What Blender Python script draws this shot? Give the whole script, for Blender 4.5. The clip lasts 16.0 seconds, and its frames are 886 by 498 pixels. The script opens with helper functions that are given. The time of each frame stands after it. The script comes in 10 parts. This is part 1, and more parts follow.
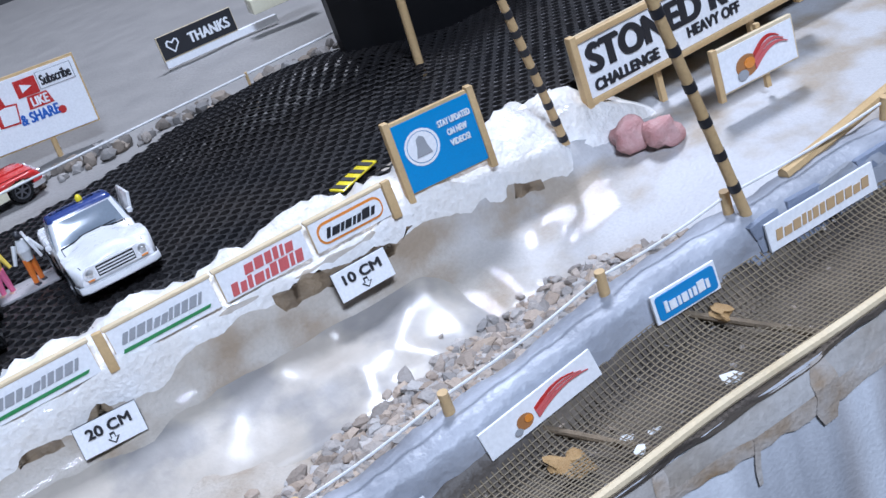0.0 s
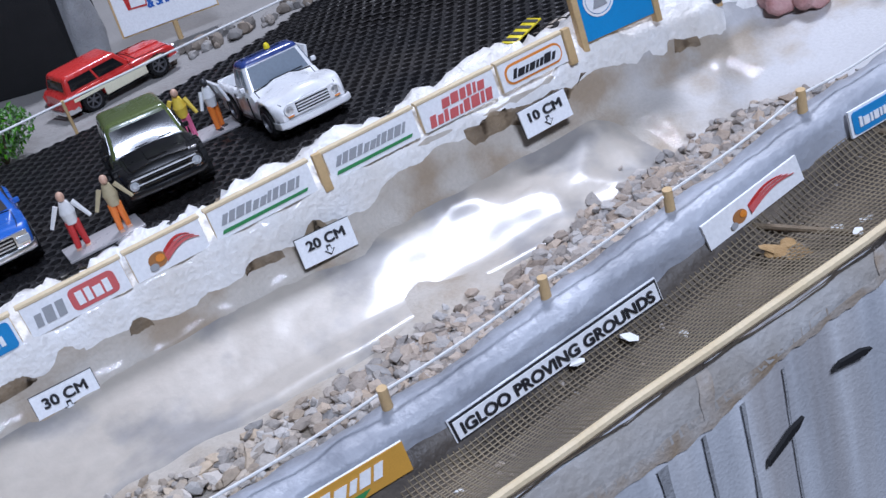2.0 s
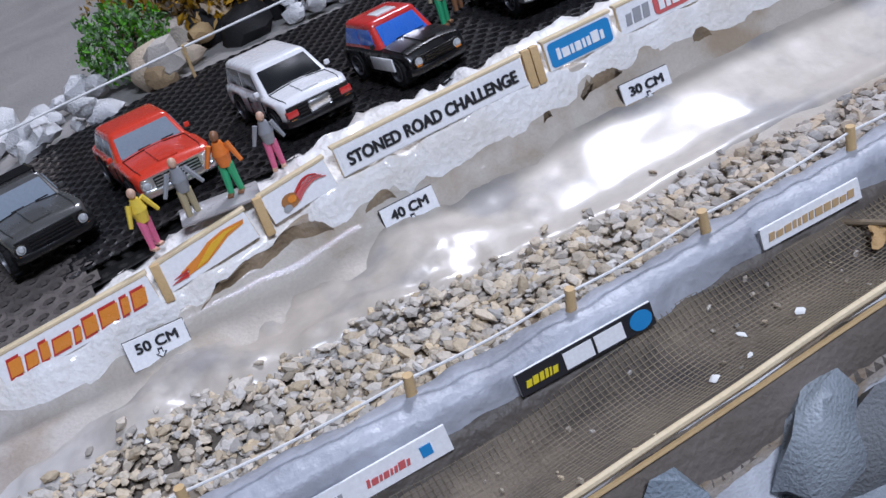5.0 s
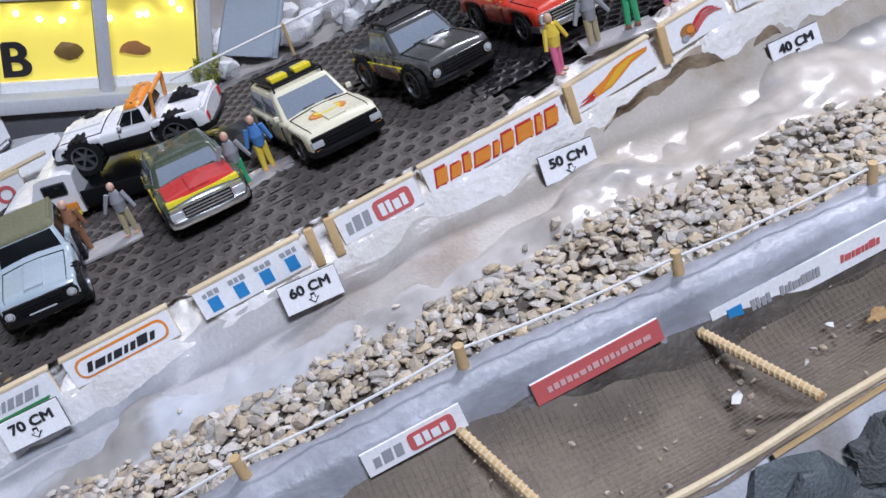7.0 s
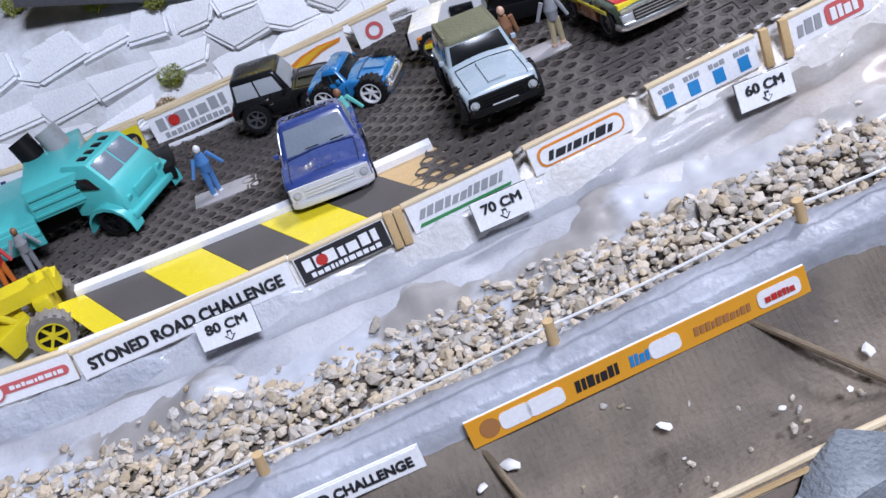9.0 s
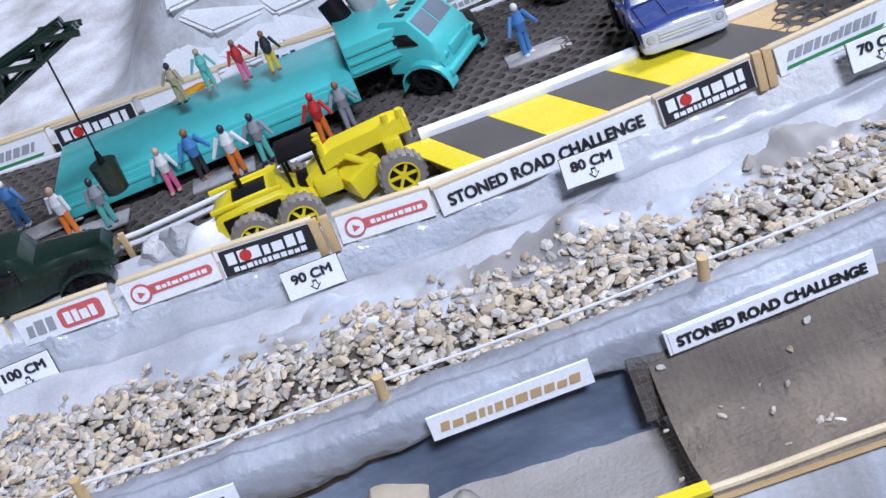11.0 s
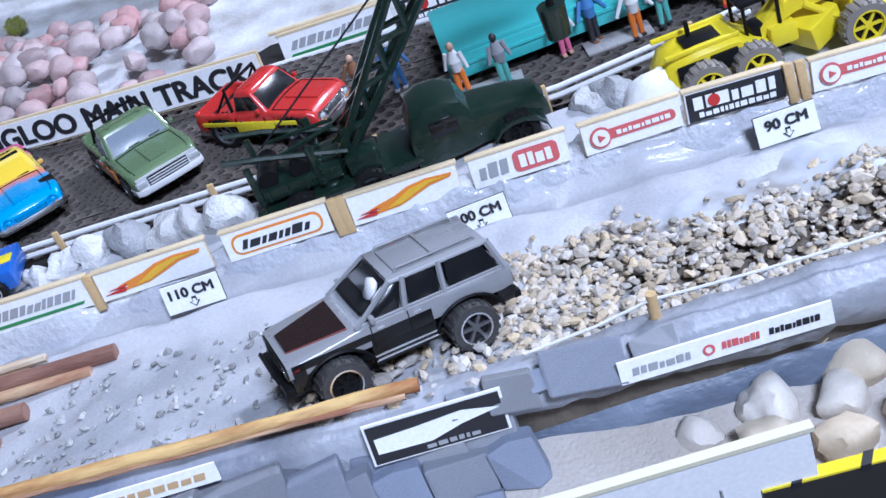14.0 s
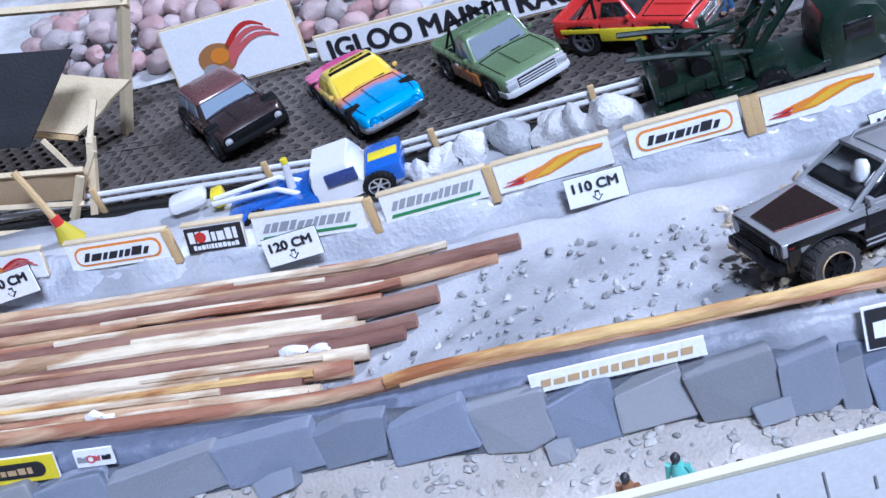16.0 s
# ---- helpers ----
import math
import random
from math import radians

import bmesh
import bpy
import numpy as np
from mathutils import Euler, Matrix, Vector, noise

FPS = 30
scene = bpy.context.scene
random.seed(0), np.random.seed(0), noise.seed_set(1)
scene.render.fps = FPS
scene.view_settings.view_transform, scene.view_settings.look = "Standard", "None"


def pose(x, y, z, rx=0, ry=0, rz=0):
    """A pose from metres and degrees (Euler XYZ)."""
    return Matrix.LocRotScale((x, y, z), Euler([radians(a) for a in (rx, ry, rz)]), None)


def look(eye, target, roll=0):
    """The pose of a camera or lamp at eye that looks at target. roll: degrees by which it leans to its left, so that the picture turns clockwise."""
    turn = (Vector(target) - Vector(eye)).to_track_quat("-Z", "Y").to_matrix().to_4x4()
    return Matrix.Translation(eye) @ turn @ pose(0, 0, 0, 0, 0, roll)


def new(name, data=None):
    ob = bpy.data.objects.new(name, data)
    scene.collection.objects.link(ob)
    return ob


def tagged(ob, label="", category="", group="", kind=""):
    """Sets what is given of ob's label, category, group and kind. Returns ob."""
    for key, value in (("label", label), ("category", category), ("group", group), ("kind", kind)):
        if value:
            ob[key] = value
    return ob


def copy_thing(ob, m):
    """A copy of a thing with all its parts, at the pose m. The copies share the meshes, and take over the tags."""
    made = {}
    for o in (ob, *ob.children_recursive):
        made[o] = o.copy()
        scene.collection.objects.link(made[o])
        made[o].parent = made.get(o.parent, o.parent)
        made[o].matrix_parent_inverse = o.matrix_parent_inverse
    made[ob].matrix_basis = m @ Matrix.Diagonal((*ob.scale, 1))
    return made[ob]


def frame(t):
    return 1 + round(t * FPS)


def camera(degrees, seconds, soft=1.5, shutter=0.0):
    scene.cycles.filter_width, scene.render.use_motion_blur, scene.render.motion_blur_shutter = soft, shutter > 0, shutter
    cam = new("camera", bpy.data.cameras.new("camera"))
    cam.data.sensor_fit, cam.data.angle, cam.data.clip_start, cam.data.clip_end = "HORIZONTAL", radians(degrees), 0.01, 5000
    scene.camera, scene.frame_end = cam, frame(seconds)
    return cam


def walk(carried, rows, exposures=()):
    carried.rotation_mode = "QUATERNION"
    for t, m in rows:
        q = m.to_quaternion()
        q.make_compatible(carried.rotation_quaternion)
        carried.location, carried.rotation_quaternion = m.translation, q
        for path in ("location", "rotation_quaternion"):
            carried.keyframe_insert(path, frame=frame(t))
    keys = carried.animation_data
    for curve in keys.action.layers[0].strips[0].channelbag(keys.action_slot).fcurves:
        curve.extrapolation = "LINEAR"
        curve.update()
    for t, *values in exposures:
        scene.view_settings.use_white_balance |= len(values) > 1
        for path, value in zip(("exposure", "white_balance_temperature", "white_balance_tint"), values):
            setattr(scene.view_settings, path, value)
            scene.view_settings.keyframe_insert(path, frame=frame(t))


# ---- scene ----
cam = camera(42.4, 16.0)
METRES, EYE, TILT, LEAN, TURN = 0.877, 0.1079, -20.367, -1.826, -28.926
ROWS = [
    (0.0, 0.0, 0.0, 0.0, 0.0, 0.0, -0.0),
    (0.5, -0.0106, -0.0063, -0.0081, -0.06, -0.25, -0.13),
    (1.0, -0.0268, -0.016, -0.02, -0.27, -0.72, -0.33),
    (1.5, -0.0494, -0.0273, -0.0337, -0.52, -1.44, -0.57),
    (2.0, -0.0785, -0.0395, -0.0481, -0.81, -2.22, -1.03),
    (2.5, -0.1062, -0.0518, -0.065, -0.69, -2.75, -1.32),
    (3.0, -0.1349, -0.0645, -0.0853, -0.38, -3.08, -1.65),
    (3.5, -0.1675, -0.0776, -0.1061, 0.45, -3.32, -1.96),
    (4.0, -0.1992, -0.0904, -0.1235, 1.58, -3.71, -2.28),
    (6.5, -0.3396, -0.15, -0.1976, 7.27, -5.73, -3.62),
    (7.0, -0.3704, -0.1601, -0.2148, 8.34, -6.3, -3.89),
    (7.5, -0.3993, -0.1688, -0.2312, 9.59, -7.06, -4.1),
    (8.0, -0.43, -0.1794, -0.2479, 10.83, -7.69, -4.45),
    (8.5, -0.462, -0.1932, -0.2657, 12.15, -8.36, -4.87),
    (9.0, -0.4956, -0.207, -0.2843, 13.45, -9.03, -5.12),
    (9.5, -0.5283, -0.219, -0.3029, 15.05, -9.76, -5.44),
    (10.0, -0.5522, -0.2268, -0.3183, 16.56, -10.47, -5.58),
    (12.5, -0.655, -0.2605, -0.3705, 19.04, -12.48, -6.31),
    (13.0, -0.6841, -0.2696, -0.3838, 19.36, -12.84, -6.53),
    (13.5, -0.7094, -0.2765, -0.3959, 20.03, -13.19, -6.65),
    (14.0, -0.7325, -0.2844, -0.406, 21.42, -13.5, -7.05),
    (14.5, -0.7583, -0.2933, -0.4184, 22.85, -13.99, -7.35),
    (15.0, -0.7847, -0.3071, -0.4315, 24.54, -14.58, -7.62),
    (15.5, -0.8074, -0.3199, -0.4421, 26.24, -15.18, -7.95),
    (16.0, -0.8255, -0.3307, -0.4496, 28.08, -15.78, -8.16),
]
walk(cam, [(t, pose(-0.2423, -0.3177, EYE, TILT, LEAN, TURN) @ pose(METRES * x, METRES * y, METRES * z, 90 + pitch, roll, yaw)) for t, x, y, z, yaw, pitch, roll in ROWS], exposures=[(0.0, -0.06, 5300, 15), (2.5, -0.33, 5430, 18), (3.0, -0.36, 5450, 18), (4.0, -0.37, 5480, 18), (6.5, -0.20, 5780, 18), (8.0, -0.02, 5700, 20), (9.0, 0.08, 5720, 20), (12.5, 0.25, 5350, 18), (16.0, 0.45, 5100, 18)])

# ---- light ----
world = bpy.data.worlds.new("room_light")
scene.world = world
world.use_nodes = True
world.node_tree.nodes["Background"].inputs[0].default_value = (0.9, 0.95, 1.0, 1)
world.node_tree.nodes["Background"].inputs[1].default_value = 0.02


def lamp(name, eye, target, power, size, colour=(1, 1, 1), size_y=None):
    data = bpy.data.lights.new(name, "AREA")
    data.energy, data.size, data.color = power, size, colour
    if size_y:
        data.shape, data.size_y = "RECTANGLE", size_y
    ob = new(name, data)
    ob.matrix_world = look(eye, target)
    return tagged(ob, "white ceiling lamp of the workshop", "lamp")


lamp("ceiling_lamp", (-0.12, 0.86, 1.72), (-0.45, 0.0, -0.2), 38, 0.42, (1, 0.98, 0.95), 0.3)
lamp("ceiling_lamp", (-0.85, -1.45, 1.55), (-0.7, 0.0, -0.3), 50, 0.6, (0.93, 0.97, 1.0), 0.3)

# ---- the slope ----
SLOPE = 19.92
RAMP = pose(0, 0, 0, 0, -SLOPE, 0)


def sag(x):
    return -0.019 * math.exp(-((x + 0.8) / 0.3) ** 2) + 0.15 * max(0.0, -1.17 - x)


def bend(x):
    return -0.012 * math.exp(-((x + 0.65) / 0.3) ** 2)


def on(x, y, z):
    """A place along the track: metres along it (downhill negative), across it, above it."""
    return Vector((x, y + bend(x), z + sag(x)))


def at(x, y, z, rz=0, rx=0, ry=0):
    return RAMP @ Matrix.Translation(on(x, y, z)) @ pose(0, 0, 0, rx, ry, rz)


def lerp(x, xs, ys):
    return float(np.interp(x, xs, ys))


def fence_top(x):
    return lerp(x, (-1.12, -0.9, -0.83, -0.7, -0.55, -0.47, -0.4, -0.05), (0.002, 0.005, 0.001, 0.004, 0.007, 0.010, 0.018, 0.021))


def wall_top(x):
    return lerp(x, (-1.3, -0.99, -0.95, -0.62, -0.55, -0.5, -0.4, -0.2, -0.12, -0.05, 0.1), (0.003, 0.0, 0.003, 0.009, 0.007, 0.0, -0.008, -0.005, 0.004, 0.014, 0.016))


def mat_level(x, y):
    k = min(1.0, max(0.0, (x + 0.65) / -0.12))
    z = (0.013 - 0.13 * (y - 0.03)) * (1 - k) + (-0.012 - 0.03 * (y - 0.03)) * k
    droop = min(1.0, max(0.0, (0.050 - y) / 0.030)) * min(1.0, max(0.0, (-0.38 - x) / 0.10))
    return z - droop * max(0.0, z - fence_top(x) + 0.0015)


def nz(x, y, s, seed=0.0):
    return noise.noise(Vector((x * s + seed, y * s - seed, seed * 1.7)))


# ---- materials ----
MATS = {}


def mat(name, colour, rough=0.6, metal=0.0, other=None, scale=60.0, amount=0.5, bump=0.0, fine=900.0, coat=0.0, random_by="", spread=0.25, clear=0.0):
    """Paint or stone: a base colour, a second one in stains, fine grain in the relief."""
    if name in MATS:
        return MATS[name]
    m = bpy.data.materials.new(name)
    m.use_nodes = True
    nodes, links = m.node_tree.nodes, m.node_tree.links
    b = nodes["Principled BSDF"]
    b.inputs["Roughness"].default_value, b.inputs["Metallic"].default_value = rough, metal
    b.inputs["Coat Weight"].default_value, b.inputs["Coat Roughness"].default_value = coat, 0.04
    b.inputs["Transmission Weight"].default_value = clear
    co = nodes.new("ShaderNodeTexCoord")
    n1 = nodes.new("ShaderNodeTexNoise")
    n1.inputs["Scale"].default_value, n1.inputs["Detail"].default_value = scale, 6
    n2 = nodes.new("ShaderNodeTexNoise")
    n2.inputs["Scale"].default_value, n2.inputs["Detail"].default_value = fine, 4
    for n in (n1, n2):
        links.new(co.outputs["Object"], n.inputs["Vector"])
    ramp = nodes.new("ShaderNodeValToRGB")
    ramp.color_ramp.elements[0].position, ramp.color_ramp.elements[1].position = 0.5 - 0.22, 0.5 + 0.22
    mix = nodes.new("ShaderNodeMix")
    mix.data_type = "RGBA"
    other = other or tuple(c * 0.72 for c in colour)
    mix.inputs[6].default_value, mix.inputs[7].default_value = (*colour, 1), (*other, 1)
    links.new(n1.outputs[0], ramp.inputs[0])
    scaled = nodes.new("ShaderNodeMath")
    scaled.operation, scaled.inputs[1].default_value = "MULTIPLY", amount
    links.new(ramp.outputs[0], scaled.inputs[0])
    links.new(scaled.outputs[0], mix.inputs[0])
    out = mix.outputs[2]
    grain = nodes.new("ShaderNodeHueSaturation")
    g = nodes.new("ShaderNodeMapRange")
    g.inputs[3].default_value, g.inputs[4].default_value = 0.86, 1.14
    links.new(n2.outputs[0], g.inputs[0])
    links.new(g.outputs[0], grain.inputs["Value"])
    links.new(out, grain.inputs["Color"])
    out = grain.outputs[0]
    if random_by:
        src = nodes.new("ShaderNodeObjectInfo").outputs["Random"] if random_by == "object" else nodes.new("ShaderNodeNewGeometry").outputs["Random Per Island"]
        r = nodes.new("ShaderNodeMapRange")
        r.inputs[3].default_value, r.inputs[4].default_value = 1 - spread, 1 + spread
        links.new(src, r.inputs[0])
        hs = nodes.new("ShaderNodeHueSaturation")
        links.new(r.outputs[0], hs.inputs["Value"])
        sat = nodes.new("ShaderNodeMath")
        sat.operation, sat.inputs[1].default_value = "MULTIPLY", 7.31
        fr = nodes.new("ShaderNodeMath")
        fr.operation = "FRACT"
        links.new(src, sat.inputs[0])
        links.new(sat.outputs[0], fr.inputs[0])
        sr = nodes.new("ShaderNodeMapRange")
        sr.inputs[3].default_value, sr.inputs[4].default_value = 0.35, 1.5
        links.new(fr.outputs[0], sr.inputs[0])
        links.new(sr.outputs[0], hs.inputs["Saturation"])
        links.new(out, hs.inputs["Color"])
        out = hs.outputs[0]
    links.new(out, b.inputs["Base Color"])
    rr = nodes.new("ShaderNodeMapRange")
    rr.inputs[3].default_value, rr.inputs[4].default_value = max(0.02, rough - 0.12), min(1.0, rough + 0.12)
    links.new(n1.outputs[0], rr.inputs[0])
    links.new(rr.outputs[0], b.inputs["Roughness"])
    if bump:
        bp = nodes.new("ShaderNodeBump")
        bp.inputs["Strength"].default_value, bp.inputs["Distance"].default_value = bump, 0.0012
        links.new(n2.outputs[0], bp.inputs["Height"])
        links.new(bp.outputs[0], b.inputs["Normal"])
    MATS[name] = m
    return m


def paint(name, colour, rough=0.28, coat=0.5):
    return mat(name, colour, rough, coat=coat, amount=0.18, scale=200, fine=2500)


def glow(name, colour, strength):
    m = bpy.data.materials.new(name)
    m.use_nodes = True
    b = m.node_tree.nodes["Principled BSDF"]
    b.inputs["Base Color"].default_value = (*colour, 1)
    b.inputs["Emission Color"].default_value, b.inputs["Emission Strength"].default_value = (*colour, 1), strength
    return m


def two_ground(name, near, far, stain, rough, edge=-0.62, width=0.16, coat=0.0, bump=0.5, fine=420, far_stain=None, amount=0.85, start=None, scale=38, random_by="", spread=0.25):
    """Hand-made ground: one plaster uphill, another downhill, with stains of a third."""
    m = mat(name, near, rough, other=stain, scale=scale, amount=amount, bump=bump, fine=fine, coat=coat, random_by=random_by, spread=spread)
    nodes, links = m.node_tree.nodes, m.node_tree.links
    mix = [n for n in nodes if n.type == "MIX"][0]
    co = [n for n in nodes if n.type == "TEX_COORD"][0]
    sep = nodes.new("ShaderNodeSeparateXYZ")
    links.new(co.outputs["Object"], sep.inputs[0])
    rng = nodes.new("ShaderNodeMapRange")
    rng.inputs[1].default_value, rng.inputs[2].default_value = edge + width / 2, edge - width / 2
    big = nodes.new("ShaderNodeTexNoise")
    big.inputs["Scale"].default_value = 22
    links.new(co.outputs["Object"], big.inputs["Vector"])
    add = nodes.new("ShaderNodeMath")
    add.operation, add.inputs[1].default_value = "MULTIPLY_ADD", 0.12
    links.new(big.outputs[0], add.inputs[0])
    links.new(sep.outputs[0], add.inputs[2])
    links.new(add.outputs[0], rng.inputs[0])
    m2 = nodes.new("ShaderNodeMix")
    m2.data_type = "RGBA"
    m2.inputs[6].default_value, m2.inputs[7].default_value = (*near, 1), (*far, 1)
    links.new(rng.outputs[0], m2.inputs[0])
    links.new(m2.outputs[2], mix.inputs[6])
    m3 = nodes.new("ShaderNodeMix")
    m3.data_type = "RGBA"
    m3.inputs[6].default_value, m3.inputs[7].default_value = (*stain, 1), (*(far_stain or stain), 1)
    links.new(rng.outputs[0], m3.inputs[0])
    links.new(m3.outputs[2], mix.inputs[7])
    if start:
        r2 = nodes.new("ShaderNodeMapRange")
        r2.inputs[1].default_value, r2.inputs[2].default_value = -0.02, 0.05
        links.new(add.outputs[0], r2.inputs[0])
        for source, target, colour in ((m2, 6, start), (m3, 7, (0.33, 0.265, 0.185))):
            m4 = nodes.new("ShaderNodeMix")
            m4.data_type = "RGBA"
            m4.inputs[7].default_value = (*colour, 1)
            links.new(r2.outputs[0], m4.inputs[0])
            links.new(source.outputs[2], m4.inputs[6])
            links.new(m4.outputs[2], mix.inputs[target])
    return m


WOOD = mat("bare_wood", (0.62, 0.44, 0.22), 0.6, other=(0.45, 0.29, 0.12), scale=90, bump=0.25)
PALE_WOOD = mat("pale_wood", (0.74, 0.62, 0.42), 0.6, other=(0.58, 0.44, 0.24), scale=90, bump=0.2)
PAPER = mat("white_paper", (0.90, 0.91, 0.93), 0.45, amount=0.12, scale=50)
INK = mat("black_ink", (0.02, 0.02, 0.025), 0.5, amount=0.2)
BED = two_ground("track_mud", (0.46, 0.415, 0.355), (0.475, 0.482, 0.51), (0.29, 0.215, 0.135), 0.52, edge=-0.52, width=0.2, coat=0.10, bump=0.25, fine=800, far_stain=(0.33, 0.34, 0.37), start=(0.47, 0.465, 0.47))
RIVER = two_ground("wet_river", (0.44, 0.395, 0.335), (0.48, 0.505, 0.55), (0.285, 0.27, 0.255), 0.46, edge=-0.50, width=0.2, coat=0.42, bump=0.16, fine=200, amount=0.95)
GRAVEL = two_ground("gravel_stone", (0.40, 0.34, 0.285), (0.51, 0.44, 0.34), (0.30, 0.265, 0.24), 0.8, edge=-0.22, width=0.2, bump=0.5, fine=900, far_stain=(0.42, 0.375, 0.32), amount=0.6, scale=160, random_by="island", spread=0.32)
GREY_STONE = mat("grey_stone", (0.34, 0.365, 0.43), 0.55, other=(0.24, 0.27, 0.335), scale=40, amount=0.7, bump=0.5, random_by="object", spread=0.2)
WALL_GREY = two_ground("grey_wall_plaster", (0.45, 0.47, 0.52), (0.15, 0.175, 0.245), (0.21, 0.22, 0.25), 0.45, edge=-1.02, width=0.06, bump=0.7, fine=240, far_stain=(0.20, 0.225, 0.30))
SIDE = mat("grey_side_board", (0.82, 0.84, 0.88), 0.4, other=(0.35, 0.36, 0.39), scale=40, amount=0.85, bump=0.25)
EARTH = two_ground("brown_earth", (0.20, 0.165, 0.125), (0.265, 0.222, 0.172), (0.055, 0.05, 0.05), 0.7, edge=-0.36, width=0.2, bump=0.8, far_stain=(0.11, 0.095, 0.085), amount=0.95)
BLACK_MAT = mat("black_rubber_mat", (0.017, 0.017, 0.019), 0.45, other=(0.026, 0.022, 0.020), scale=20, amount=0.8, bump=0.2)
BROWN_MAT = mat("brown_rubber_mat", (0.14, 0.125, 0.115), 0.6, other=(0.075, 0.064, 0.057), scale=20, amount=0.8, bump=0.2)
BACK_GROUND = two_ground("grey_backdrop_plaster", (0.25, 0.24, 0.23), (0.78, 0.80, 0.84), (0.30, 0.285, 0.27), 0.55, edge=-0.60, width=0.2, bump=0.5)
WIRE = mat("wire_mesh", (0.33, 0.265, 0.165), 0.6, other=(0.13, 0.105, 0.075), scale=30, amount=0.9)
STRING = mat("white_string", (0.75, 0.75, 0.74), 0.5, amount=0.2)
CHROME = mat("chrome", (0.88, 0.89, 0.90), 0.28, metal=1.0, amount=0.1)
RUBBER = mat("tyre_rubber", (0.014, 0.014, 0.0145), 0.6, amount=0.4, bump=0.3)
GLASS = mat("tinted_window", (0.008, 0.009, 0.011), 0.2, coat=0.35, amount=0.1)
# pale base colour holds the reflection of a bright ceiling in the windows
REFLECT_GLASS = mat("pale_reflection_window", (0.20, 0.235, 0.28), 0.16, coat=0.35, amount=0.1)
DARK = mat("black_plastic", (0.010, 0.010, 0.011), 0.4, amount=0.3)
LAMP_GLASS = mat("lamp_lens", (0.45, 0.47, 0.49), 0.1, coat=1.0, amount=0.1)
RED = paint("red_paint", (0.55, 0.035, 0.03))
ORANGE = paint("orange_paint", (0.78, 0.27, 0.03))
YELLOW = paint("yellow_paint", (0.83, 0.68, 0.02))
BLUE = paint("blue_paint", (0.03, 0.13, 0.52))
SIGN_BLUE = paint("sign_blue", (0.03, 0.26, 0.60), 0.4, 0.1)
GREENISH = paint("green_stripe", (0.05, 0.27, 0.09), 0.4, 0.1)
GREY_INK = paint("grey_ink", (0.36, 0.37, 0.39), 0.5, 0.0)
PINK_INK = paint("faded_red_ink", (0.62, 0.13, 0.13), 0.5, 0.0)
BROWN_INK = paint("brown_ink", (0.40, 0.18, 0.06), 0.5, 0.0)



def along_grain(m, k=0.14):
    """Stretch a material's stains along the slope's length."""
    nodes, links = m.node_tree.nodes, m.node_tree.links
    mp = nodes.new("ShaderNodeMapping")
    mp.inputs["Scale"].default_value = (k, 1.0, 1.0)
    links.new([n for n in nodes if n.type == "TEX_COORD"][0].outputs["Object"], mp.inputs[0])
    for n in [n for n in nodes if n.type == "TEX_NOISE"]:
        links.new(mp.outputs[0], n.inputs["Vector"])
    return m


# run-down streaks on the side board, and less shine on rubber and earth
STREAKS = SIDE.node_tree.nodes.new("ShaderNodeMapping")
STREAKS.inputs["Scale"].default_value = (1.6, 0.4, 0.10)
SIDE.node_tree.links.new([n for n in SIDE.node_tree.nodes if n.type == "TEX_COORD"][0].outputs["Object"], STREAKS.inputs[0])
for n in [n for n in SIDE.node_tree.nodes if n.type == "TEX_NOISE"][:1]:
    SIDE.node_tree.links.new(STREAKS.outputs[0], n.inputs["Vector"])
# rust-brown runs on the side board
nodes, links = SIDE.node_tree.nodes, SIDE.node_tree.links
RUNS = nodes.new("ShaderNodeTexNoise")
RUNS.inputs["Scale"].default_value, RUNS.inputs["Detail"].default_value = 11, 5
links.new(STREAKS.outputs[0], RUNS.inputs["Vector"])
EDGE = nodes.new("ShaderNodeMapRange")
EDGE.inputs[1].default_value, EDGE.inputs[2].default_value, EDGE.inputs[4].default_value = 0.51, 0.62, 0.85
links.new(RUNS.outputs[0], EDGE.inputs[0])
RUST = nodes.new("ShaderNodeMix")
RUST.data_type = "RGBA"
RUST.inputs[7].default_value = (0.20, 0.14, 0.09, 1)
FIRST = [n for n in nodes if n.type == "MIX" and n != RUST][0]
HUE = [n for n in nodes if n.type == "HUE_SAT"][0]
links.new(EDGE.outputs[0], RUST.inputs[0])
links.new(FIRST.outputs[2], RUST.inputs[6])
links.new(RUST.outputs[2], HUE.inputs["Color"])
for m in (BLACK_MAT, BROWN_MAT, EARTH, RUBBER, DARK):
    m.node_tree.nodes["Principled BSDF"].inputs["Specular IOR Level"].default_value = 0.30 if m == BLACK_MAT else 0.12
RIVER.node_tree.nodes["Principled BSDF"].inputs["Coat Roughness"].default_value = 0.17
# mud dries in patches with a clear border
for m, low, high, size in ((RIVER, 0.47, 0.57, 26), (BED, 0.46, 0.62, 32)):
    steps = [n for n in m.node_tree.nodes if n.type == "VALTORGB"][0].color_ramp.elements
    steps[0].position, steps[1].position = low, high
    [n for n in m.node_tree.nodes if n.type == "TEX_NOISE"][0].inputs["Scale"].default_value = size


# ---- building blocks ----
def link_mesh(name, bm, material, parent=None, label="", smooth=True):
    me = bpy.data.meshes.new(name)
    bmesh.ops.recalc_face_normals(bm, faces=bm.faces)
    bm.to_mesh(me)
    bm.free()
    for m in material if isinstance(material, (list, tuple)) else (material,):
        me.materials.append(m)
    if smooth:
        me.shade_smooth()
        me.set_sharp_from_angle(angle=radians(38))
    ob = new(name, me)
    if parent:
        ob.parent = parent
    if label:
        ob["label"] = label
    return ob


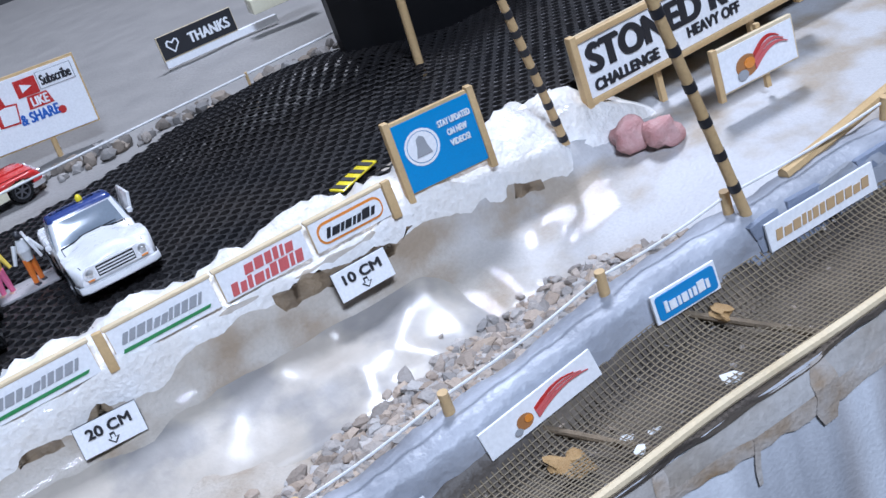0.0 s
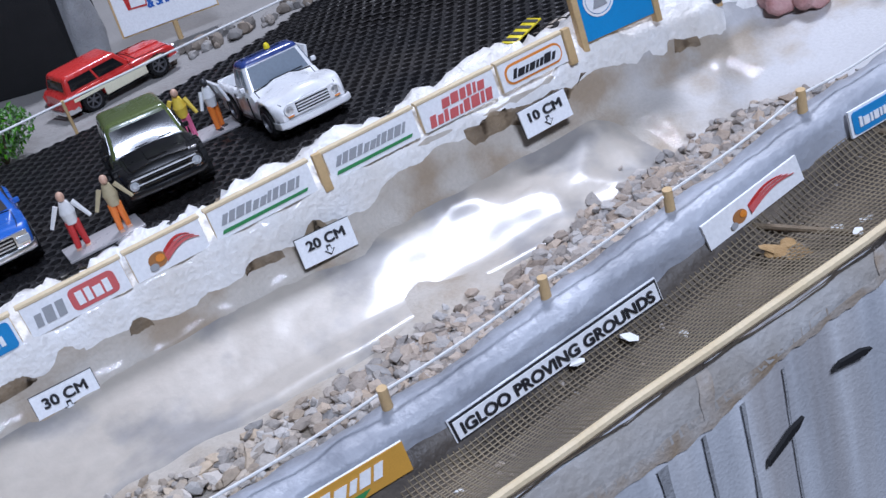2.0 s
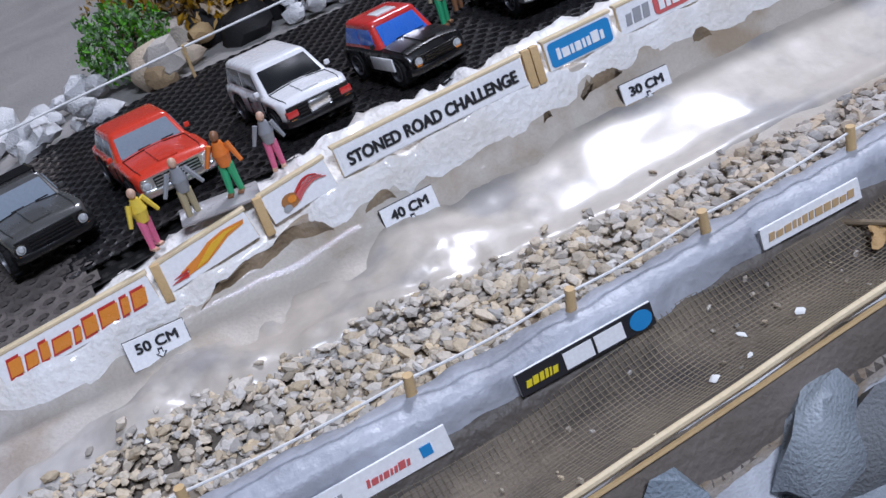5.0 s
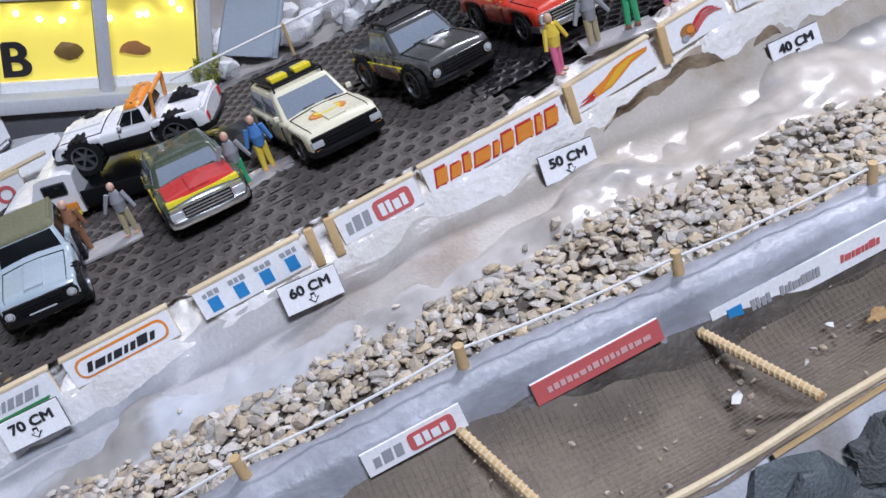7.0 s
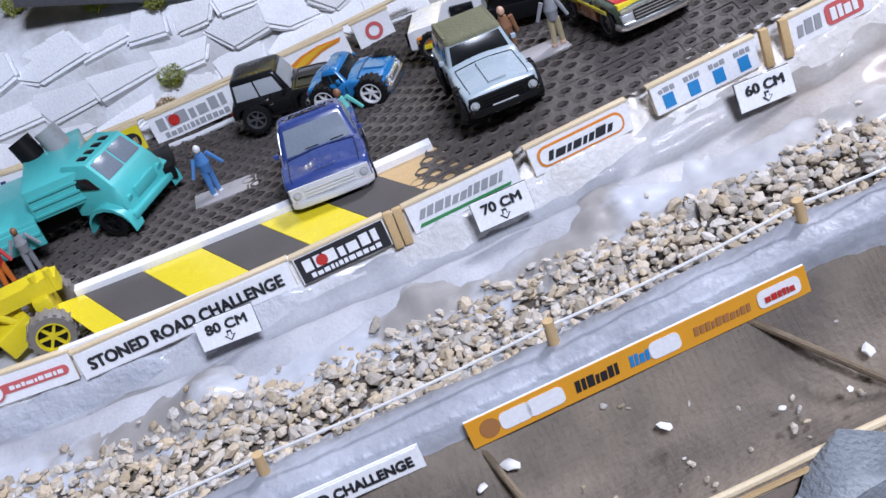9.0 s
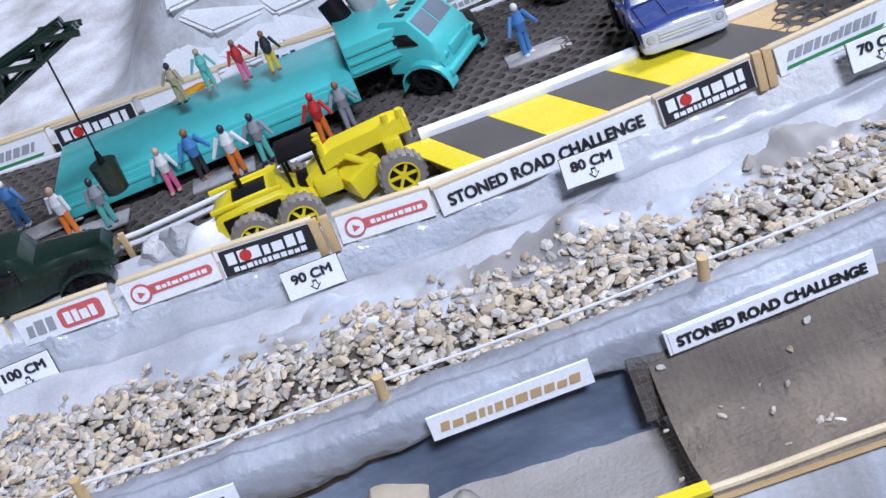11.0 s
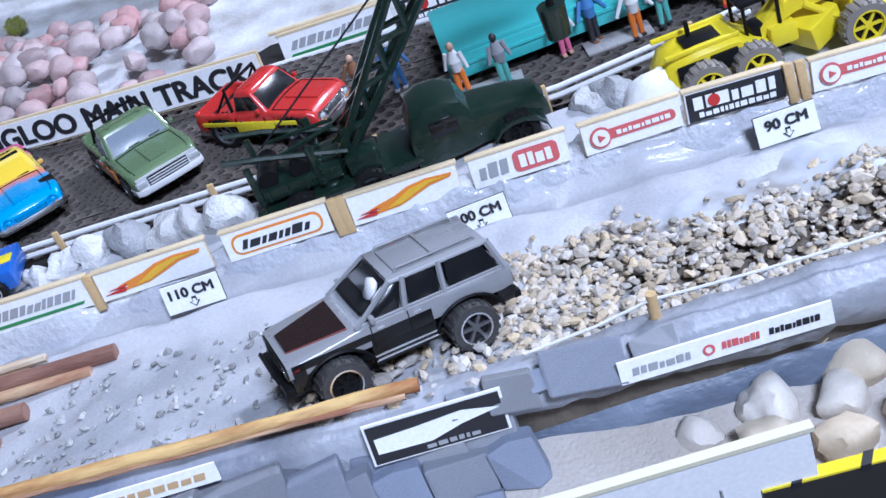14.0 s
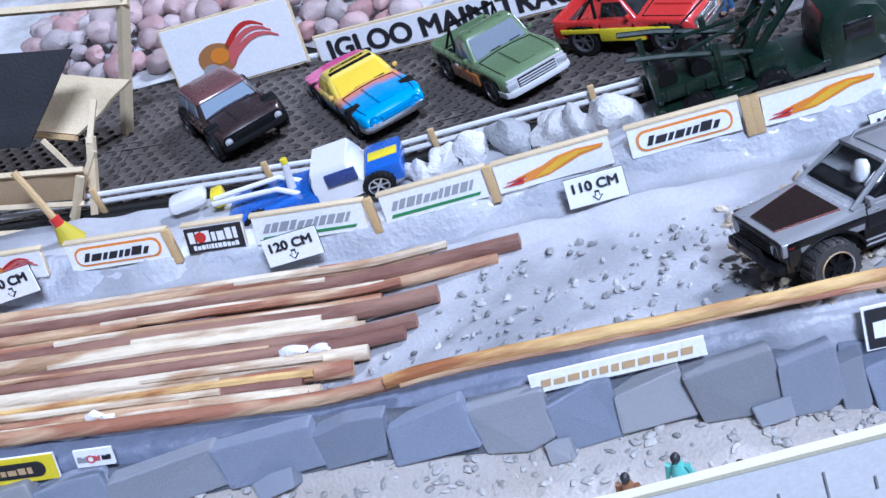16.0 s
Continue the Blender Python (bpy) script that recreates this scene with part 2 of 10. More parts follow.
def part(name, bm, material, parent, label="", smooth=True):
    return link_mesh(name, bm, material, parent, label, smooth)


def raw(name, verts, faces, material, parent=None, smooth=False):
    me = bpy.data.meshes.new(name)
    me.from_pydata([tuple(v) for v in verts], [], faces)
    me.materials.append(material)
    if smooth:
        me.shade_smooth()
    me.update()
    ob = new(name, me)
    if parent:
        ob.parent = parent
    return ob


def thing(name, m, label, category, group="", kind=""):
    ob = new(name)
    ob.empty_display_size = 0.01
    ob.matrix_world = m
    return tagged(ob, label, category, group, kind)


def box(x0, x1, y0, y1, z0, z1, bev=0.0, bm=None, m=None):
    bm = bm or bmesh.new()
    made = bmesh.ops.create_cube(bm, size=1)["verts"]
    t = Matrix.Translation(((x0 + x1) / 2, (y0 + y1) / 2, (z0 + z1) / 2)) @ Matrix.Diagonal((abs(x1 - x0), abs(y1 - y0), abs(z1 - z0), 1))
    bmesh.ops.transform(bm, matrix=(m @ t) if m else t, verts=made)
    if bev:
        edges = list({e for v in made for e in v.link_edges})
        bmesh.ops.bevel(bm, geom=edges, offset=bev, segments=2, affect="EDGES", profile=0.5)
    return bm


def rod(a, b, r0, r1=None, n=8, bm=None):
    """A round stick from a to b."""
    bm = bm or bmesh.new()
    a, b = Vector(a), Vector(b)
    made = bmesh.ops.create_cone(bm, cap_ends=True, segments=n, radius1=r0, radius2=r0 if r1 is None else r1, depth=(b - a).length)["verts"]
    turn = (b - a).to_track_quat("Z", "Y").to_matrix().to_4x4()
    bmesh.ops.transform(bm, matrix=Matrix.Translation((a + b) / 2) @ turn, verts=made)
    return bm


def tube(points, r, n=8, bm=None):
    """A bent round rod through points, in one piece."""
    bm = bm or bmesh.new()
    pts = [Vector(p) for p in points]
    rings = []
    for i, p in enumerate(pts):
        d = (pts[min(i + 1, len(pts) - 1)] - pts[max(i - 1, 0)]).normalized()
        q = d.to_track_quat("Z", "Y").to_matrix()
        rings.append([bm.verts.new(p + q @ Vector((r * math.cos(2 * math.pi * k / n), r * math.sin(2 * math.pi * k / n), 0))) for k in range(n)])
    for a, b in zip(rings, rings[1:]):
        for k in range(n):
            bm.faces.new((a[k], a[(k + 1) % n], b[(k + 1) % n], b[k]))
    bm.faces.new(rings[0][::-1])
    bm.faces.new(rings[-1])
    return bm


def prism(points, y0, y1, bm=None):
    """A flat shape given by its outline in x and z, with thickness in y."""
    bm = bm or bmesh.new()
    front = [bm.verts.new((x, y0, z)) for x, z in points]
    back = [bm.verts.new((x, y1, z)) for x, z in points]
    bm.faces.new(front)
    bm.faces.new(back[::-1])
    for i in range(len(points)):
        j = (i + 1) % len(points)
        bm.faces.new((front[i], back[i], back[j], front[j]))
    return bm


def rounded(x0, x1, z0, z1, r, n=5):
    out = []
    for cx, cz, a0 in ((x1 - r, z1 - r, 0), (x0 + r, z1 - r, 90), (x0 + r, z0 + r, 180), (x1 - r, z0 + r, 270)):
        for i in range(n + 1):
            a = radians(a0 + 90 * i / n)
            out.append((cx + r * math.cos(a), cz + r * math.sin(a)))
    return out


def lathe(profile, n=20, bm=None, caps=True):
    """A turned shape round the y axis: (radius, y) pairs, closed."""
    bm = bm or bmesh.new()
    rings = [[bm.verts.new((r * math.cos(2 * math.pi * i / n), y, r * math.sin(2 * math.pi * i / n))) for i in range(n)] for r, y in profile]
    for a, b in zip(rings, rings[1:]):
        for i in range(n):
            j = (i + 1) % n
            bm.faces.new((a[i], a[j], b[j], b[i]))
    if caps:
        bm.faces.new(rings[0])
        bm.faces.new(rings[-1][::-1])
    return bm


def rock(size, seed, flat=0.7, sub=2, angular=0.35):
    bm = bmesh.new()
    bmesh.ops.create_icosphere(bm, subdivisions=sub, radius=1)
    for v in bm.verts:
        p = v.co.copy()
        k = 1 + angular * noise.noise(p * 1.1 + Vector((seed, -seed, seed * 0.3))) + 0.12 * noise.noise(p * 3 + Vector((seed, 0, 0)))
        v.co = Vector((p.x * size[0], p.y * size[1], p.z * size[2] * flat)) * k / 2
    return bm


FONT_MESHES = {}


def words(text, width, height, material, parent, x=0.0, y=-0.0006, z=0.0, name="lettering", bold=0.055):
    """Letters that stand on the front of a board, filling a box of that size round (x, z)."""
    if text not in FONT_MESHES:
        cu = bpy.data.curves.new("lettering", "FONT")
        cu.body, cu.extrude = text, 0.05
        ob = bpy.data.objects.new("lettering", cu)
        scene.collection.objects.link(ob)
        bpy.context.view_layer.update()
        me = bpy.data.meshes.new_from_object(ob.evaluated_get(bpy.context.evaluated_depsgraph_get()))
        bpy.data.objects.remove(ob)
        FONT_MESHES[text] = me
    src = FONT_MESHES[text]
    co = np.empty(len(src.vertices) * 3)
    src.vertices.foreach_get("co", co)
    co = co.reshape(-1, 3)
    polys = [tuple(p.vertices) for p in src.polygons]
    lo, hi = co.min(0), co.max(0)
    s = np.array([width, height, 0.0005]) / np.maximum(hi - lo, 1e-6)
    co = (co - (lo + hi) / 2) * s
    # bold print: each letter laid down a few times with a small shift
    verts, faces = [], []
    k = height * bold
    for i, (dx, dz) in enumerate(((-k, -k * 0.5), (k, -k * 0.5), (0, k * 0.5), (-k * 0.5, 0), (k * 0.5, 0))):
        base = len(verts)
        verts += [(v[0] + x + dx, -v[2] + y - 0.00003 * i, v[1] + z + dz) for v in co]
        faces += [tuple(base + q for q in f) for f in polys]
    return raw(name, verts, faces, material, parent)


def ribbon(name, xs, section, material, parent=None, smooth=True, closed=False, kind="", label=""):
    """A strip along the slope: section(x) gives the (y, z) pairs across it."""
    verts, faces = [], []
    k = len(section(xs[0]))
    for x in xs:
        verts += [on(x, y, z) for y, z in section(x)]
    for i in range(len(xs) - 1):
        for j in range(k if closed else k - 1):
            a, b = i * k + j, i * k + (j + 1) % k
            faces.append((a, b, b + k, a + k))
    if closed:
        faces += [tuple(range(k))[::-1], tuple(range((len(xs) - 1) * k, len(xs) * k))]
    ob = raw(name, verts, faces, material, parent, smooth)
    if not parent:
        ob.matrix_world = RAMP
    return tagged(ob, label, "", "", kind)


def span(a, b, step):
    n = max(1, int(round(abs(b - a) / step)))
    return [a + (b - a) * i / n for i in range(n + 1)]


# ---- the room ----
def room():
    plaster = mat("room_wall_paint", (0.14, 0.14, 0.14), 0.85, scale=3, amount=0.3)
    x0, x1, y0, y1, z0, z1 = -3.2, 2.4, -2.6, 2.4, -1.15, 2.1
    for name, b in (("wall_north", (x0, x1, y1, y1 + 0.1, z0, z1)), ("wall_south", (x0, x1, y0 - 0.1, y0, z0, z1)), ("wall_east", (x1, x1 + 0.1, y0, y1, z0, z1)), ("wall_west", (x0 - 0.1, x0, y0, y1, z0, z1)), ("floor", (x0, x1, y0, y1, z0 - 0.1, z0)), ("ceiling", (x0, x1, y0, y1, z1, z1 + 0.1))):
        tagged(link_mesh(name, box(*b), plaster, smooth=False), "plain plastered " + name.split("_")[0] + " of the workshop", "", "", "structure")


room()


# ---- ground of the track ----
def bed_level(x, y):
    top = fence_top(x)
    z = lerp(y, (-0.105, -0.085, -0.05, -0.03, -0.012, -0.001, 0.006, 0.011, 0.02), (-0.016, -0.017, -0.020, -0.022, -0.018, -0.0142, min(-0.010, top - 0.0235), top - 0.0135, top - 0.012))
    sand = min(1.0, max(0.0, (-0.95 - x) / 0.05)) * min(1.0, max(0.0, (x + 1.18) / 0.07))
    z += sand * (lerp(y, (-0.105, -0.087, -0.065, -0.052, -0.03, -0.012), (0.0, -0.0010, -0.0042, -0.0072, -0.0135, -0.0165)) - z if y < -0.012 else 0.0)
    z += (1 - 0.6 * sand) * 0.0035 * nz(x, y, 22, 3.1) + 0.0015 * nz(x, y, 70, 8.4) + 0.0003 * nz(x, y, 160, 1.4)
    up = min(1.0, max(0.0, (x + 0.04) / 0.08))
    return z * (1 - up) + up * (-0.007 + 0.0012 * nz(x, y, 30, 5.0))


def river_level(x, y):
    calm = min(1.0, max(0.0, (x + 0.45) / 0.12))
    lump = max(0.0, nz(x, y, 34, 11.0)) * (0.009 - 0.0078 * calm) + nz(x, y, 14, 4.0) * (0.002 - 0.0008 * calm) + 0.0042 * math.exp(-((x + 0.115) / 0.038) ** 2) * (0.2 - abs(nz(x, y, 42, 15.0)))
    bank = lerp(y, (-0.042, -0.031, 0.003), (-0.0200, -0.0195, -0.0121))
    return bank * calm + (-0.0170) * (1 - calm) + lump + (0.0018 - 0.0016 * calm) * nz(x, y, 130, 2.0) + 0.0009 * (1 - calm) * nz(x, y, 300, 6.0)


def ground():
    xs, ys = span(-1.55, 0.45, 0.0035), span(-0.0895, 0.05, 0.0035)
    ribbon("ground", xs, lambda x: [(y, bed_level(x, y)) for y in ys], BED, kind="structure", label="brown and grey modelled mud of the slope")
    xs, ys = span(-1.02, 0.0, 0.0025), span(-0.048, 0.003, 0.0024)

    def water(x):
        fade = min(1.0, max(0.0, (-0.03 - x) / 0.05)) * min(1.0, max(0.0, (x + 1.0) / 0.08))
        out = []
        for y in ys:
            rim, foot = min(1.0, (0.006 + lerp(x, (-0.45, -0.33), (-0.004, 0.004)) - y + 0.005 * nz(x, 0, 30, 6)) / 0.016), min(1.0, (y + lerp(x, (-0.45, -0.33), (0.041, 0.051))) / 0.009)
            out.append((y + 0.003 * nz(x, y, 40, 9.0), river_level(x, y) - 0.012 * (1 - fade) - 0.0036 * (1 - max(0.0, rim)) * (1 - min(1.0, max(0.0, (x + 0.5) / 0.1))) - 0.012 * (1 - foot)))
        return out

    ribbon("water", xs, water, RIVER, kind="structure", label="glossy clear-coated mud stream beside the gravel")


def gravel_edge(x):
    """Upper border of the gravel, across the track."""
    edge = lerp(x, (-1.03, -0.97, -0.935, -0.90, -0.87, -0.80, -0.70, -0.60, -0.53, -0.40, -0.357, -0.32, -0.28, -0.22, -0.155, -0.12, -0.088, -0.06), (-0.018, -0.020, -0.023, -0.027, -0.026, -0.021, -0.023, -0.028, -0.029, -0.037, -0.043, -0.049, -0.053, -0.056, -0.055, -0.046, -0.038, -0.035)) + 0.0025 * nz(x, 0, 16, 2.0) + 0.003 * nz(x, 0, 60, 4.0)
    return edge - max(0.0, x + 0.03) * 0.9


def gravel_base(x, y):
    low = max(bed_level(x, y), -0.02)
    k = min(1.0, max(0.0, (y + 0.060) / 0.020)) * min(1.0, max(0.0, (-0.08 - x) / 0.04))
    return low + max(0.0, river_level(x, y) - 0.0010 - low) * k * k * (3 - 2 * k)


def snow_edge(x):
    return 0.0090 + 0.0042 * nz(x, 0.0, 20, 12.0) + 0.0032 * nz(x, 0.0, 55, 3.0) + 0.0004 * nz(x, 0.0, 190, 3.0)


def crevices():
    """Brown mud left in the crease where the snow meets the track."""
    def section(x):
        e, k = snow_edge(x), nz(x, 0.0, 26, 31.0) + 0.5 * nz(x, 0.0, 90, 8.0)
        k -= 0.18
        w = 0.0006 + 0.0020 * max(0.0, k) + 0.0012 * nz(x, 1.0, 240, 5.0)
        return [(y, bed_level(x, y) + h + min(0.0, k + 0.05) * 0.02) for y, h in ((e - w - 0.002, -0.0008), (e - w, 0.0006), (e - 0.001, 0.0012 + 0.001 * nz(x, 3, 150, 2)), (e + 0.002, -0.002))]

    brown = mat("crevice_mud", (0.30, 0.225, 0.14), 0.6, other=(0.12, 0.088, 0.058), scale=120, amount=0.9, bump=0.8, fine=500)
    ribbon("crevice", span(-0.47, -0.02, 0.002), section, brown, kind="structure", label="brown mud in the crease below the snow")


def snow_bank():
    ys = span(-0.006, 0.0135, 0.0013) + [0.017, 0.021, 0.026, 0.031, 0.036, 0.041, 0.047, 0.053]

    def section(x):
        top = fence_top(x)
        k = min(1.0, max(0.0, (x + 0.72) / 0.1))
        up = min(1.0, max(0.0, (0.06 - x) / 0.05))
        edge = snow_edge(x)
        out = []
        for y in ys:
            bumps = 0.0022 * nz(x, y, 60, 2.2) + 0.0060 * (0.26 - abs(nz(x, y * 1.3, 75, 7.7))) + 0.0012 * (0.25 - abs(nz(x, y, 210, 5.5)))
            if y <= 0.0135:
                d = (y - edge) / 0.004
                z = bed_level(x, y) + 0.0032 * math.tanh(d) + bumps * 0.9 * (1 if d > 0 else 0.2)
            else:
                z = lerp(y, (0.0135, 0.018, 0.028, 0.040, 0.053), (top - 0.0115, top - 0.009, top - 0.004 - 0.006 * (1 - k), top - 0.010, -0.012)) + bumps * 1.6
                if x < -0.42 and y > 0.022:
                    z = min(z, mat_level(x, y) - 0.0045)
                z += max(0.0, nz(x, 0.3, 26, 4.4)) * min(1.0, max(0.0, (x + 0.52) / 0.1)) * 0.013 * math.exp(-((y - 0.030) / 0.008) ** 2) * k
            out.append((y, z * up + (-0.02) * (1 - up)))
        return out

    m = two_ground("bank_two", (0.88, 0.88, 0.88), (0.63, 0.645, 0.68), (0.66, 0.60, 0.515), 0.5, edge=-0.66, width=0.14, bump=0.9, coat=0.35, far_stain=(0.29, 0.315, 0.38), amount=0.75)
    ribbon("snow_bank", span(-1.5, 0.14, 0.0025), section, m, kind="structure", label="lumpy white plaster snow bank under the sponsor boards")


def gravel():
    rng = np.random.default_rng(5)
    protos = []
    for i in range(14):
        bm = rock((1, 0.85, 0.8), i * 3.7, 0.8, 1, 0.35)
        for k in range(9):
            n = Vector(rng.normal(0, 1, 3)).normalized()
            cut_at = rng.uniform(0.24, 0.36)
            for v in bm.verts:
                over = v.co.dot(n) - cut_at
                if over > 0:
                    v.co -= n * over * 0.9
        protos.append((np.array([v.co[:] for v in bm.verts]), [tuple(v.index for v in f.verts) for f in bm.faces]))
        bm.free()

    def heap(name, spots, label, stone=GRAVEL, loose=20):
        verts, faces, base = [], [], 0
        for x, y, z, s in spots:
            pv, pf = protos[rng.integers(len(protos))]
            tip = radians(loose)
            e = Euler((rng.normal(0, tip), rng.normal(0, tip), rng.uniform(0, 6.28))).to_matrix()
            v = (pv * np.array((1.20, rng.uniform(0.75, 1.1), rng.uniform(0.50, 0.85)))) @ np.array(e).T * s + np.array(on(x, y, z))
            verts.append(v)
            faces += [tuple(base + i for i in f) for f in pf]
            base += len(pv)
        ob = raw(name, np.vstack(verts), faces, stone)
        ob.matrix_world = RAMP
        tagged(ob, label, "gravel", "", "stuff")

    under = mat("gravel_earth", (0.085, 0.07, 0.055), 0.85, other=(0.19, 0.16, 0.13), scale=130, amount=0.8, bump=0.6)
    def bed(x):
        e = gravel_edge(x) - 0.002
        ys = [-0.094 + (e + 0.094) * k / 20 for k in range(20)]
        return [(y, gravel_base(x, y) - 0.0010) for y in ys] + [(e, gravel_base(x, e) - 0.004)]

    ribbon("gravel_bed", span(-0.985, -0.01, 0.003), bed, under, kind="structure", label="brown earth showing between the gravel stones")
    spots = []
    while len(spots) < 19000:
        x, y = rng.uniform(-1.05, 0.025) if rng.random() < 0.76 else rng.uniform(-0.20, 0.0), rng.uniform(-0.094, -0.010)
        edge = gravel_edge(x)
        keep = 1.0 if y < edge else 0.45 * math.exp((edge - y) / 0.0028)
        if x < -0.99:
            keep *= 0.3
        if rng.random() > keep:
            continue
        s = min(0.0088, max(0.0026, rng.lognormal(math.log(0.0047), 0.30))) * lerp(x, (-0.70, -0.34, -0.18), (0.70, 0.80, 0.92))
        lift = 0.0002 + 0.0016 * math.exp(-((y + 0.060) / 0.024) ** 2) + rng.uniform(-0.0018, 0.0010)
        base = gravel_base(x, y)
        spots.append((x, y, base + s * 0.24 + lift, s * 1.12))
    heap("gravel", spots, "loose beige and grey gravel along the track", loose=16)
    spots = []
    for i in range(720):
        x, y = rng.uniform(-1.22, -0.98), rng.uniform(-0.092, -0.02)
        if rng.random() < (-0.98 - x) / 0.3:
            continue
        s = rng.uniform(0.0012, 0.0046)
        spots.append((x, y, bed_level(x, y) + s * 0.2, s))
    heap("sand_pebbles", spots, "flat grey pebbles scattered on the pale sand", mat("grey_pebble", (0.40, 0.395, 0.385), 0.75, other=(0.27, 0.275, 0.29), scale=120, amount=0.7, bump=0.5, random_by="island", spread=0.4))
    spots = []
    for i in range(420):
        x, y = rng.uniform(-1.36, -1.0), -0.109 - abs(rng.normal(0, 0.008))
        s = rng.uniform(0.0012, 0.0042) * (1.0 if y > -0.128 else 0.6)
        spots.append((x, y, ledge_level(x, y) + s * 0.25, s))
    heap("foot_rubble", spots, "pale crushed rubble at the foot of the slab wall", mat("pale_rubble", (0.50, 0.49, 0.47), 0.8, other=(0.34, 0.32, 0.30), scale=120, amount=0.7, bump=0.5, random_by="island", spread=0.3))
    spots = []
    for i in range(240):
        x, y = rng.uniform(-0.8, 0.02), rng.uniform(-0.139, -0.104)
        s = rng.uniform(0.0012, 0.003)
        spots.append((x, y, shelf_level(x, y) + s * 0.3, s))
    heap("scattered_pebbles", spots, "scattered small pebbles on the earth of the shelf")


# ---- front wall and shelf ----
def shelf_level(x, y):
    rim = lerp(x, (-0.8, -0.6, -0.5, -0.36, -0.2, -0.1, 0.1), (-0.009, -0.012, -0.016, -0.011, -0.002, 0.004, 0.012))
    foot = wall_top(x) - lerp(x, (-0.8, -0.6, -0.55, -0.5, -0.42, -0.36, -0.25, -0.2, -0.13, -0.06, 0.0), (0.0095, 0.0095, 0.011, 0.0155, 0.0155, 0.0105, 0.0125, 0.015, 0.0145, 0.0115, 0.011))
    k = (y + 0.142) / 0.042
    return rim * (1 - k) + foot * k - 0.006 * math.sin(min(1, max(0, k)) * math.pi) - 0.003 + 0.0045 * min(1.0, max(0.0, (y + 0.114) / 0.012))


def ledge_level(x, y):
    base = lerp(x, (-1.1, -1.0, -0.9), (-0.027, -0.028, -0.031)) + max(0.0, y + 0.115) * 0.35
    heel = lerp(x, (-1.25, -1.20, -1.168, -1.146, -1.124, -1.107, -1.066, -1.045, -1.0), (-0.0130, -0.0085, -0.0050, -0.0088, -0.0135, -0.0155, -0.0165, -0.0206, -0.028))
    k = min(1.0, max(0.0, 1 - (-0.108 - y) / 0.030)) ** 1.5
    return base + max(0.0, heel - base) * k


def lip(x):
    return lerp(x, (-0.975, -0.953, -0.937, -0.917, -0.89, -0.875, -0.85), (0.0087, 0.0097, 0.0111, 0.0122, 0.0125, 0.0112, 0.0080))


